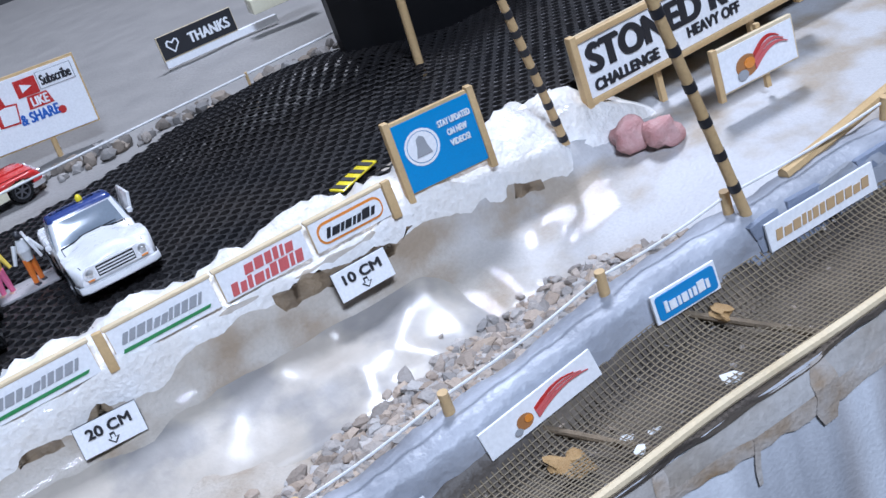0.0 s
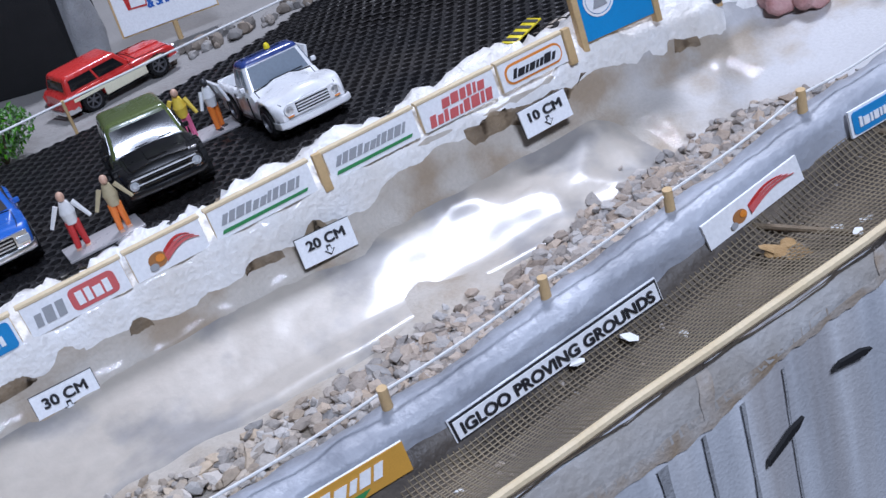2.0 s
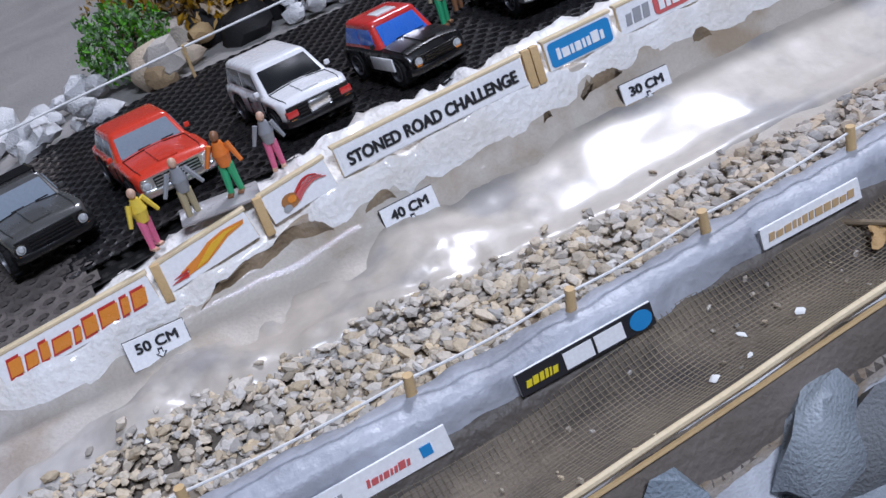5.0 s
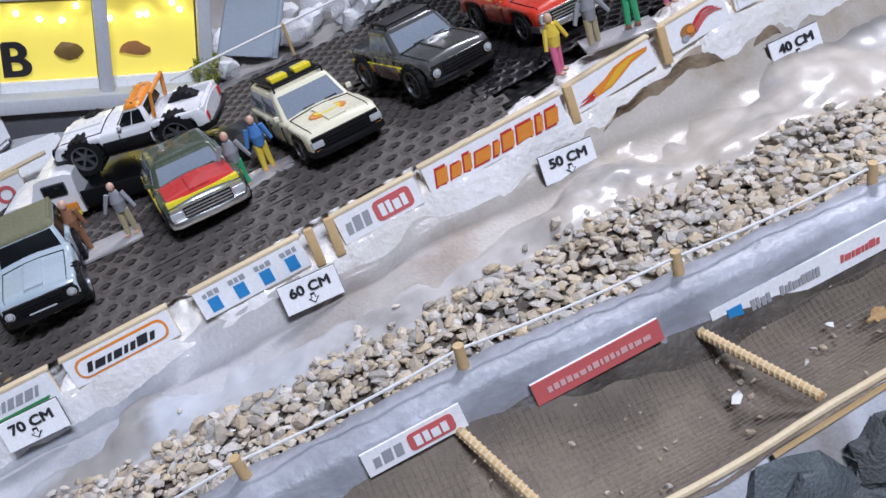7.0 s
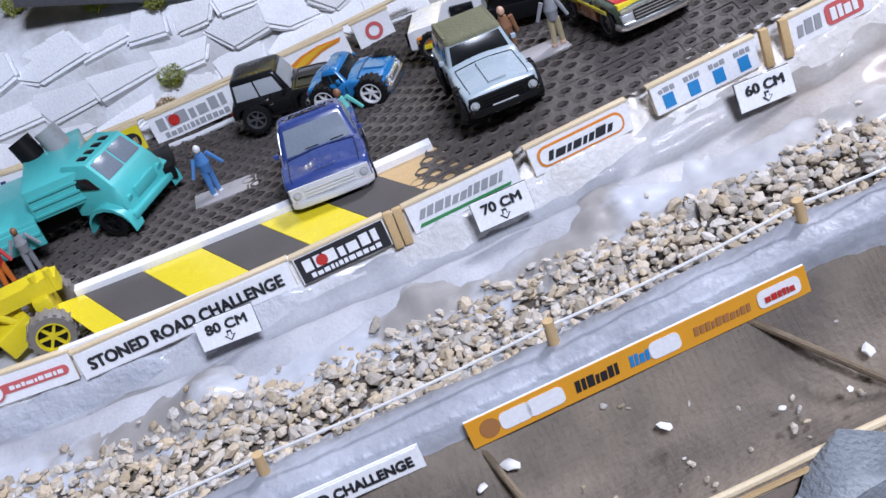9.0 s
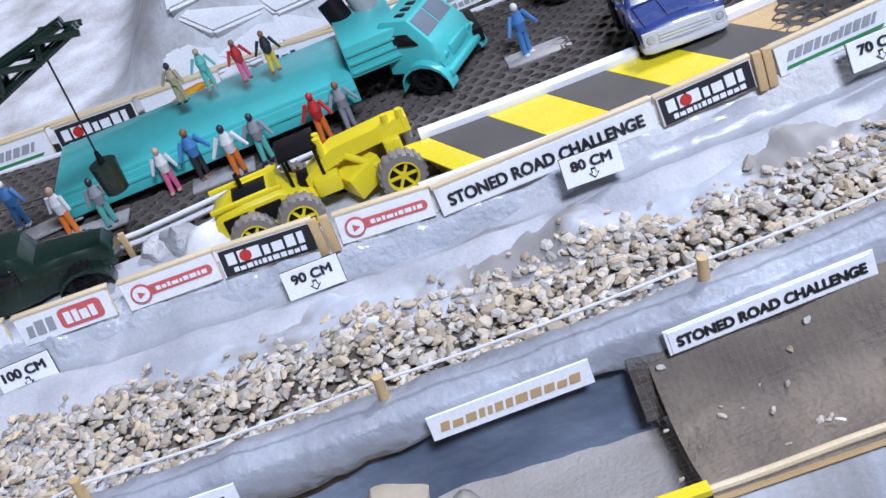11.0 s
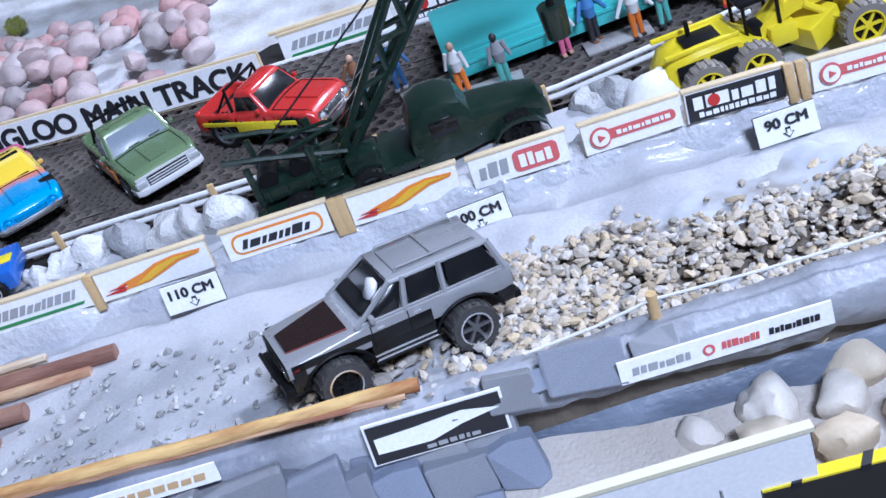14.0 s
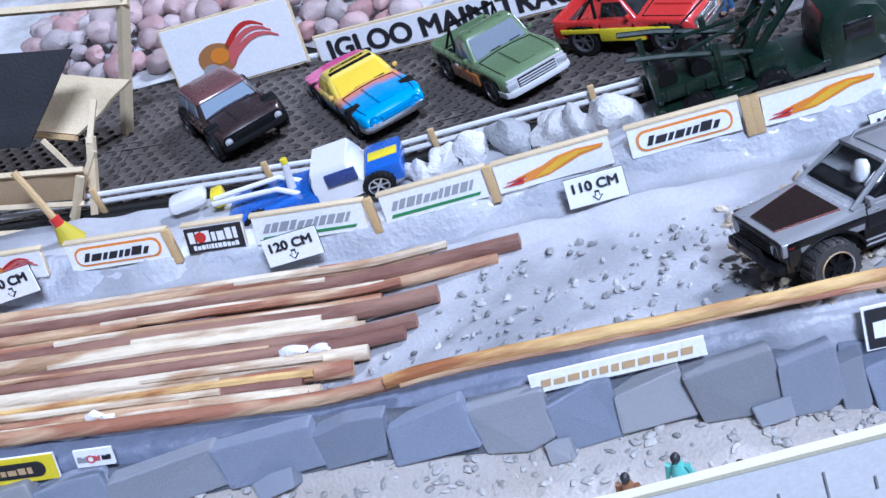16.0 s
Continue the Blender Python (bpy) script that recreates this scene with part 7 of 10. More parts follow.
def figures():
    spots = ((-0.1985, 0.112, "yellow", "pink", "skin"), (-0.1865, 0.109, "white", "orange", "black"), (-0.244, 0.046, "khaki", "orange", "skin"), (-0.259, 0.048, "white", "red", "skin"),
             (-0.310, 0.108, "white", "brown", "black"), (-0.321, 0.098, "khaki", "green", "brown"), (-0.419, 0.028, "grey", "pink", "skin"), (-0.436, 0.026, "orange", "green", "brown"), (-0.452, 0.026, "grey", "khaki", "skin"), (-0.468, 0.024, "yellow", "pink", "skin"))
    more = ((-0.585, 0.058, "grey", "green", "skin"), (-0.574, 0.064, "blue", "yellow", "skin"), (-0.629, 0.068, "grey", "khaki", "skin"), (-0.647, 0.070, "brown", "brown", "skin"), (-0.714, 0.092, "teal", "green", "brown"), (-0.776, 0.116, "blue", "blue", "white"), (-0.867, 0.104, "red", "orange", "red"), (-0.856, 0.108, "grey", "grey", "brown"), (-0.905, 0.100, "white", "orange", "black"), (-0.893, 0.104, "grey", "teal", "black"), (-0.921, 0.108, "blue", "black", "brown"), (-0.934, 0.104, "white", "pink", "skin"))
    last = ((-0.961, 0.092, "grey", "teal", "black"), (-0.978, 0.095, "white", "orange", "skin"), (-1.003, 0.118, "blue", "blue", "white"), (-1.019, 0.117, "brown", "blue", "skin"))
    for x, y, a, b, c in spots + more + last:
        toy_figure(x, y, mat_level(x, y) + 0.0012, a, b, c, random.uniform(0.0212, 0.0238), random.uniform(-30, 30), random.uniform(0, 1.6))
    for x, y, a, b, c in ((-0.920, 0.135, "khaki", "khaki", "black"), (-0.907, 0.140, "teal", "teal", "khaki"), (-0.891, 0.136, "red", "pink", "brown"), (-0.878, 0.135, "black", "yellow", "brown")):
        toy_figure(x, y, 0.0108, a, b, c, 0.019, random.uniform(-30, 30), 1.2)
    for i, (x, a, b) in enumerate(((-1.079, "teal", "black"), (-1.091, "brown", "khaki"), (-1.066, "pink", "white"))):
        toy_figure(x, -0.1475, -0.004 - 0.003 * i, a, b, "black", 0.017, 160)
    bases = thing("figure_base", at(-0.193, 0.110, mat_level(-0.193, 0.110) + 0.0004), "flat clear plastic base under the figures", "base", "figure bases")
    part("plate", box(-0.014, 0.014, -0.006, 0.006, 0, 0.0012, 0.0003), paint("milky_plastic", (0.4, 0.38, 0.38), 0.3, 0.5), bases)
    for x, y in ((-0.252, 0.047), (-0.443, 0.025), (-0.579, 0.060), (-0.640, 0.068), (-0.913, 0.104), (-0.968, 0.094), (-0.772, 0.114), (-0.990, 0.11)):
        copy_thing(bases, at(x, y, mat_level(x, y) + 0.0004, random.uniform(-8, 8)))


# ---- working machines ----
def teal_truck():
    z0 = mat_level(-0.9, 0.14)
    t = thing("flatbed_truck", at(-0.875, 0.137, z0 + 0.001, 2), "teal plastic toy flatbed truck carrying small figures", "toy truck", "toy vehicles")
    part("bed", box(-0.108, 0.026, -0.024, 0.026, 0.0165, 0.0195, 0.0008), TEAL, t)
    for s in (-0.024, 0.026):
        part("bed_side", box(-0.108, 0.026, s - 0.0008, s + 0.0008, 0.0075, 0.0175, 0.0004), TEAL, t)
    part("bed_rib", box(-0.108, 0.026, -0.0255, -0.0245, 0.0128, 0.0140), TEAL, t)
    part("frame", box(-0.10, 0.085, -0.012, 0.012, 0.006, 0.0125, 0.0005), DARK, t)
    part("headboard", box(0.026, 0.052, -0.022, 0.024, 0.0165, 0.0310, 0.0008), TEAL, t)
    for k in range(3):
        part("headboard_rib", box(0.027, 0.051, -0.0228, -0.0218, 0.0185 + 0.004 * k, 0.0195 + 0.004 * k), TEAL, t)
    for y in (-0.008, 0.006):
        dx = 0.031 if y < 0 else 0.043
        bm = rod((dx, 0.013, 0.0290), (dx - 0.003, 0.016, 0.0390), 0.0054, 0.0054, 18)
        part("tank", bm, DARK if y < 0 else paint("steel_grey", (0.35, 0.36, 0.37)), t)
    # cab, nose uphill
    rings = []
    for x, zt, w in ((0.054, 0.037, 0.0175), (0.056, 0.0385, 0.0178), (0.0705, 0.0380, 0.0178), (0.0800, 0.0265, 0.0185), (0.0830, 0.0235, 0.0185), (0.0855, 0.0140, 0.0180)):
        rings.append([(x, -w, 0.0115), (x, -w, zt - 0.006), (x, -w * 0.86, zt), (x, w * 0.86, zt), (x, w, zt - 0.006), (x, w, 0.0115)])
    cab = part("cab", skin(rings), TEAL, t)
    A, B, C2, D = (0.0798, -0.0158, 0.0268), (0.0798, 0.0158, 0.0268), (0.0707, 0.0150, 0.0378), (0.0707, -0.0150, 0.0378)
    for u0, u1 in ((0.06, 0.48), (0.52, 0.94)):
        part("windshield", pane(A, B, C2, D, u0, u1, 0.12, 0.90), REFLECT_GLASS, cab)
    part("side_window", pane((0.058, -0.0183, 0.0255), (0.0765, -0.0183, 0.0255), (0.0700, -0.0178, 0.0330), (0.059, -0.0178, 0.0330), 0.05, 0.95, 0.1, 0.9), GLASS, cab)
    for k in range(4):
        part("roof_vent", box(0.0620, 0.0670, -0.011 + 0.0062 * k, -0.0075 + 0.0062 * k, 0.0375, 0.0388, 0.0003), GLASS, cab)
    for s in (-1, 1):
        rings = []
        for i in range(9):
            a = math.pi * i / 8
            x, z = 0.074 - 0.0135 * math.cos(a), 0.006 + 0.0125 * math.sin(a)
            rings.append([(x, s * 0.0150, z), (x, s * 0.0225, z - 0.0006), (x, s * 0.0225, z - 0.0025), (x, s * 0.0150, z - 0.002)])
        part("mudguard", skin(rings), TEAL, t)
        part("headlight", rod((0.0835, s * 0.0135, 0.0175), (0.0855, s * 0.0135, 0.0170), 0.0017, n=12), TEAL, t)
        for x in (0.074, -0.055, -0.078):
            wheel(t, x, s * 0.0175, 0.0085, 0.007, DARK, s)
    part("front_bumper", box(0.0835, 0.0880, -0.0185, 0.0185, 0.0080, 0.0115, 0.0006), TEAL, t)
    part("grille", box(0.0840, 0.0860, -0.009, 0.009, 0.0145, 0.0200, 0.0003), TEAL, t)
    # the cab steers towards the track
    steer = Matrix.Translation((0.052, -0.006, 0)) @ Matrix.Rotation(radians(-37), 4, "Z") @ Matrix.Scale(0.86, 4) @ Matrix.Translation((-0.055, 0, 0))
    for ob in t.children:
        if ob.name.split(".")[0] in ("cab", "mudguard", "headlight", "front_bumper", "grille") or (ob.name.startswith("wheel") and ob.location.x > 0.05):
            ob.matrix_basis = steer @ Matrix.Translation(ob.location)


def grader():
    t = thing("motor_grader", at(-0.868, 0.0435, -0.0105, 3), "yellow toy motor grader with grey tyres", "toy machine", "toy vehicles")
    Yp = paint("machine_yellow", (0.78, 0.64, 0.01), 0.4, 0.2)
    tyre_grey = mat("grey_tyre", (0.23, 0.21, 0.19), 0.6, amount=0.3)
    rings = []
    for x, z0, z1, w in ((-0.044, 0.006, 0.013, 0.008), (-0.040, 0.006, 0.018, 0.0095), (-0.030, 0.006, 0.0205, 0.010), (-0.016, 0.006, 0.0205, 0.010), (-0.012, 0.006, 0.017, 0.0095), (-0.004, 0.008, 0.0125, 0.006)):
        rings.append([(x, -w, z0), (x, -w, z1 - 0.002), (x, -w * 0.8, z1), (x, w * 0.8, z1), (x, w, z1 - 0.002), (x, w, z0)])
    eng = part("engine_cover", skin(rings), Yp, t)
    for x0, x1 in ((-0.0385, -0.0285), (-0.0265, -0.0165)):
        for q in (-1, 1):
            part("vent", box(x0, x1, q * 0.0102 - 0.0006, q * 0.0102 + 0.0006, 0.0105, 0.0172, 0.0005), DARK, eng)
    part("slot", box(-0.033, -0.020, -0.0050, 0.0050, 0.0203, 0.0208, 0.0002), DARK, eng)
    part("cover_rib", box(-0.0415, -0.0145, -0.0088, -0.0070, 0.0198, 0.0216, 0.0005), Yp, eng)
    part("cover_rib", box(-0.0415, -0.0145, 0.0070, 0.0088, 0.0198, 0.0216, 0.0005), Yp, eng)
    part("exhaust", rod((-0.029, 0.003, 0.020), (-0.029, 0.003, 0.0265), 0.0009, n=8), DARK, eng)
    part("bumper", box(-0.048, -0.043, -0.009, 0.009, 0.006, 0.010, 0.0008), Yp, t)
    # driver's roof on posts
    part("canopy", box(-0.0125, 0.0025, -0.0055, 0.0105, 0.0270, 0.0290, 0.0006), DARK, t, "black cab roof")
    for x in (-0.011, 0.001):
        for y in (-0.0045, 0.0095):
            part("cab_post", rod((x, y, 0.012), (x, y, 0.0274), 0.0007, n=6), DARK, t)
    part("seat", box(-0.009, -0.003, -0.004, 0.004, 0.012, 0.018, 0.0008), DARK, t)
    # straight box beam to the front axle, with its stubs and hanging blade
    rings = []
    for x, z, w, h in ((-0.006, 0.0145, 0.0042, 0.0050), (0.002, 0.0195, 0.0042, 0.0055), (0.007, 0.0215, 0.0045, 0.0060), (0.030, 0.0225, 0.0045, 0.0060), (0.036, 0.0220, 0.0040, 0.0055)):
        rings.append([(x, -w, z - h / 2), (x, -w, z + h / 2), (x, w, z + h / 2), (x, w, z - h / 2)])
    part("frame_beam", skin(rings), Yp, t)
    for x, y, top in ((0.003, -0.003, 0.0300), (0.003, 0.003, 0.0290), (0.0285, -0.003, 0.0285), (0.0340, -0.003, 0.0285)):
        part("stub", rod((x, y, 0.020), (x, y, top), 0.0014, n=8), Yp, t)
    part("blade_plate", box(0.006, 0.0205, -0.014, 0.010, 0.002, 0.0120, 0.001, None, pose(0, 0, 0, 0, -14, 24)), Yp, t)
    part("blade_arm", rod((0.010, -0.004, 0.020), (0.028, -0.008, 0.006), 0.0014, n=8), Yp, t)
    part("front_fork", box(0.0245, 0.0310, -0.0075, 0.0075, 0.006, 0.0200, 0.001), Yp, t)
    part("yoke", box(-0.004, 0.006, -0.0075, 0.0075, 0.009, 0.0165, 0.0012), Yp, t)
    for x, r in ((-0.030, 0.0085), (-0.012, 0.0085), (0.027, 0.0088)):
        for s in (-1, 1):
            w = wheel(t, x, s * 0.0125, r, 0.0060, Yp, s)
            w.data.materials[0] = tyre_grey
            for ob in w.children:
                if ob.name.startswith("tread"):
                    ob.data.materials[0] = tyre_grey


def crane():
    G = paint("crane_green", (0.008, 0.022, 0.015), 0.3, 0.5)
    t = thing("crane_truck", at(-1.005, 0.046, -0.0125, 2), "dark green toy crane truck with a lattice boom", "toy crane", "toy vehicles")
    part("chassis", box(-0.052, 0.052, -0.010, 0.010, 0.006, 0.010, 0.0006), G, t)
    # bonnet and cab
    rings = []
    for x, z1, w in ((0.004, 0.020, 0.0130), (0.007, 0.0262, 0.0135), (0.012, 0.0280, 0.0135), (0.019, 0.0278, 0.0132), (0.0245, 0.0255, 0.0125), (0.0275, 0.0195, 0.0115), (0.040, 0.0185, 0.0095), (0.052, 0.0165, 0.0080), (0.0545, 0.012, 0.0075)):
        rings.append([(x, -w, 0.0065), (x, -w, z1 * 0.75), (x, -w * 0.82, z1 - 0.001), (x, -w * 0.5, z1), (x, w * 0.5, z1), (x, w * 0.82, z1 - 0.001), (x, w, z1 * 0.75), (x, w, 0.0065)])
    part("cab", skin(rings), G, t)
    part("side_window", box(0.012, 0.022, -0.0142, -0.0130, 0.0165, 0.0225, 0.0003), GLASS, t)
    for s in (-1, 1):
        rings = []
        for i in range(8):
            a = math.pi * i / 7
            x, z = 0.042 - 0.0105 * math.cos(a), 0.005 + 0.0085 * math.sin(a)
            rings.append([(x, s * 0.008, z), (x, s * 0.0155, z - 0.0006), (x, s * 0.0155, z - 0.002), (x, s * 0.008, z - 0.002)])
        part("mudguard", skin(rings), G, t)
        for x in (0.042, -0.014, -0.040):
            wheel(t, x, s * 0.0115, 0.0070, 0.0055, DARK, s)
    part("deck", box(-0.054, 0.006, -0.014, 0.014, 0.0095, 0.0115, 0.0005), G, t)
    # crane house
    part("turntable", rod((-0.030, 0, 0.0112), (-0.030, 0, 0.0140), 0.010, n=20), G, t)
    house_ = part("crane_house", box(-0.054, -0.022, -0.011, 0.011, 0.0138, 0.0190, 0.0010), G, t)
    for x in (-0.048, -0.036):
        part("winch_drum", rod((x, -0.009, 0.0215), (x, 0.009, 0.0215), 0.0036, n=14), DARK, house_)
    part("control_box", box(-0.020, -0.008, -0.0120, -0.002, 0.0120, 0.0200, 0.0010), G, t)
    for x in (-0.053, -0.030):
        for s in (-1, 1):
            part("side_post", box(x - 0.0012, x + 0.0012, s * 0.0112 - 0.0010, s * 0.0112 + 0.0010, 0.0138, 0.0300, 0.0004), G, house_)
    for s in (-1, 1):
        part("stay_arm", tube([(-0.060, s * 0.0105, 0.0345), (-0.046, s * 0.0105, 0.0310), (-0.018, s * 0.0085, 0.0215)], 0.0011, 6), G, house_)
        part("outrigger", box(-0.056, -0.052, s * 0.0140 - 0.0020, s * 0.0140 + 0.0020, -0.0010, 0.0135, 0.0008), G, t)
    for k in range(4):
        part("panel_rib", box(-0.050 + 0.007 * k, -0.0492 + 0.007 * k, -0.0117, -0.0108, 0.0145, 0.0185), G, house_)
    # lattice boom: two legs that bend, joined by struts
    foot, knee, tip = Vector((-0.020, 0, 0.018)), Vector((0.031, 0, 0.078)), Vector((0.080, 0, 0.092))
    for s in (-1, 1):
        for d in (-1, 1):
            bm = bmesh.new()
            n = Vector((-0.6, 0, 0.5)).normalized() * 0.0042 * d
            tube([foot + n * 0.4 + Vector((0, s * 0.0058, 0)), foot.lerp(knee, 0.5) + n + Vector((0, s * 0.0055, 0)), knee + n * 1.5 + Vector((0, s * 0.0034, 0)), tip + n * 0.6 + Vector((0, s * 0.0022, 0))], 0.0015, 6, bm)
            part("boom_chord", bm, G, t)
    for a, b, m_ in ((foot, knee, 9), (knee, tip, 6)):
        for i in range(m_):
            p, q = a.lerp(b, i / m_), a.lerp(b, (i + 1) / m_)
            n = Vector((-0.6, 0, 0.5)).normalized() * 0.0040
            for s in (-1, 1):
                y = Vector((0, s * 0.0053, 0))
                part("boom_strut", rod(p + n * (1 if i % 2 else -1) + y, q + n * (-1 if i % 2 else 1) + y, 0.0012, n=5), G, t)
            part("boom_strut", rod(p + n + Vector((0, 0.0036, 0)), q + n - Vector((0, 0.0036, 0)), 0.0006, n=5), G, t)
    part("boom_plate", box(-0.006, 0.006, -0.0045, -0.0035, -0.006, 0.006, 0.0005), G, t).matrix_local = Matrix.Translation(knee)
    for s in (-1, 1):
        part("a_frame", rod((-0.046, s * 0.008, 0.0275), (-0.020, s * 0.002, 0.038 - 0.008), 0.0008, n=6), G, t)
    part("boom_cable", rod(knee + Vector((-0.004, 0, 0.002)), (-0.047, 0, 0.030), 0.0004, n=5), INK, t)
    part("hook_cable", rod(tip - Vector((0.012, 0, 0.002)), (0.066, 0, 0.046), 0.0004, n=5), INK, t)
    part("hook_bucket", rod((0.066, 0, 0.030), (0.066, 0, 0.042), 0.0044, 0.0052, 12), G, t)
    part("hook", rod((0.066, 0, 0.042), (0.066, 0, 0.047), 0.0016, 0.0007, 8), DARK, t)


def hauler():
    # flatbed with an off-road truck on its back
    z = mat_level(-0.62, 0.15)
    t = thing("car_hauler", at(-0.628, 0.119, z + 0.001, -20), "black toy car hauler with a white, orange and yellow cab", "toy truck", "toy vehicles")
    part("bed", box(-0.012, 0.058, -0.014, 0.014, 0.0125, 0.0150, 0.0006), BLACK_P, t)
    part("frame", box(-0.05, 0.056, -0.008, 0.008, 0.006, 0.0128, 0.0005), DARK, t)
    part("bed_side", box(-0.012, 0.058, -0.0150, -0.0138, 0.0095, 0.0165, 0.0004), DARK, t)
    rings = []
    for x, zt, w in ((-0.048, 0.0135, 0.0115), (-0.044, 0.0148, 0.0125), (-0.034, 0.0155, 0.013), (-0.030, 0.0228, 0.0118), (-0.027, 0.0238, 0.0118), (-0.0165, 0.0238, 0.0118), (-0.014, 0.0228, 0.0118)):
        rings.append([(x, -w * 1.04, 0.0065), (x, -w * 1.04, zt * 0.6), (x, -w * 0.92, zt), (x, w * 0.92, zt), (x, w * 1.04, zt * 0.6), (x, w * 1.04, 0.0065)])
    part("cab", skin(rings), WHITE_P, t)
    part("cab_stripe", box(-0.044, -0.0155, -0.0141, -0.0130, 0.0085, 0.0122, 0.0003), ORANGE, t)
    part("cab_stripe", box(-0.044, -0.0155, -0.0141, -0.0130, 0.0062, 0.0085, 0.0003), YELLOW, t)
    part("side_window", box(-0.0275, -0.0175, -0.0130, -0.0112, 0.0160, 0.0212, 0.0004), GLASS, t)
    for s in (-1, 1):
        for x in (-0.038, 0.040):
            wheel(t, x, s * 0.0115, 0.0066, 0.006, CHROME, s)
    o = toy_car("desert_truck", "white, black and orange toy desert truck on the hauler", at(-0.613, 0.125, z + 0.0165, 159, 0, 0), WHITE_P, L=0.066, W=0.028, belt=0.0155, roof=0.0235, clear=0.0070, wr=0.0080, ww=0.0075, bed=True, cab=(0.42, 0.66), roof_mat=ORANGE, lower=BLACK_P, stripe=None, nose=BLACK_P, bumper=BLACK_P)
    part("roll_cage", tube([(-0.012, -0.010, 0.016), (-0.014, -0.0095, 0.0255), (-0.014, 0.0095, 0.0255), (-0.012, 0.010, 0.016)], 0.0009), ORANGE, o)


def boat_and_crane():
    t = thing("toy_wrecker", at(-1.187, 0.040, -0.0105, 3) @ Matrix.Diagonal((1, 1, 0.8, 1)), "white and blue toy wrecker with a lifting arm", "toy truck", "toy vehicles")
    part("deck", box(-0.036, 0.004, -0.011, 0.011, 0.004, 0.0115, 0.001), BLUE, t)
    rings = []
    for x, zt, w in ((0.000, 0.0185, 0.0108), (0.0012, 0.0215, 0.0112), (0.0150, 0.0215, 0.0112), (0.0165, 0.0190, 0.0110), (0.0195, 0.012, 0.011)):
        rings.append([(x, -w, 0.004), (x, -w, zt - 0.003), (x, -w * 0.85, zt), (x, w * 0.85, zt), (x, w, zt - 0.003), (x, w, 0.004)])
    part("cab", skin(rings), WHITE_P, t)
    part("windshield", box(0.006, 0.018, -0.0124, -0.0112, 0.013, 0.0195, 0.0004), NAVY, t)
    part("bonnet", box(0.020, 0.034, -0.0105, 0.0105, 0.004, 0.0135, 0.0012), BLUE, t)
    part("bonnet_stripe", box(0.0215, 0.033, -0.003, 0.003, 0.0130, 0.0139, 0.0002), YELLOW, t)
    for s in (-1, 1):
        part("lifting_arm", tube([(-0.006, s * 0.005, 0.010), (-0.014, s * 0.0045, 0.0165), (-0.040, s * 0.002, 0.0185)], 0.0012), WHITE_P, t)
        for x in (0.024, -0.024):
            wheel(t, x, s * 0.0105, 0.0062, 0.005, CHROME, s)
    part("mast", rod((-0.010, 0, 0.011), (-0.008, 0, 0.0255), 0.0018, 0.0013, 8), WHITE_P, t)
    part("beacon", rod((-0.008, 0, 0.0252), (-0.008, 0, 0.0275), 0.0014, n=10), YELLOW, t)
    d = thing("plastic_scoop", at(-1.236, 0.042, -0.009, 10), "small white plastic scoop with yellow feet", "toy", "")
    part("bowl", box(-0.009, 0.006, -0.005, 0.005, 0.004, 0.0095, 0.0022), WHITE_P, d)
    part("foot", box(0.007, 0.012, -0.004, 0.004, 0, 0.006, 0.001), YELLOW, d)


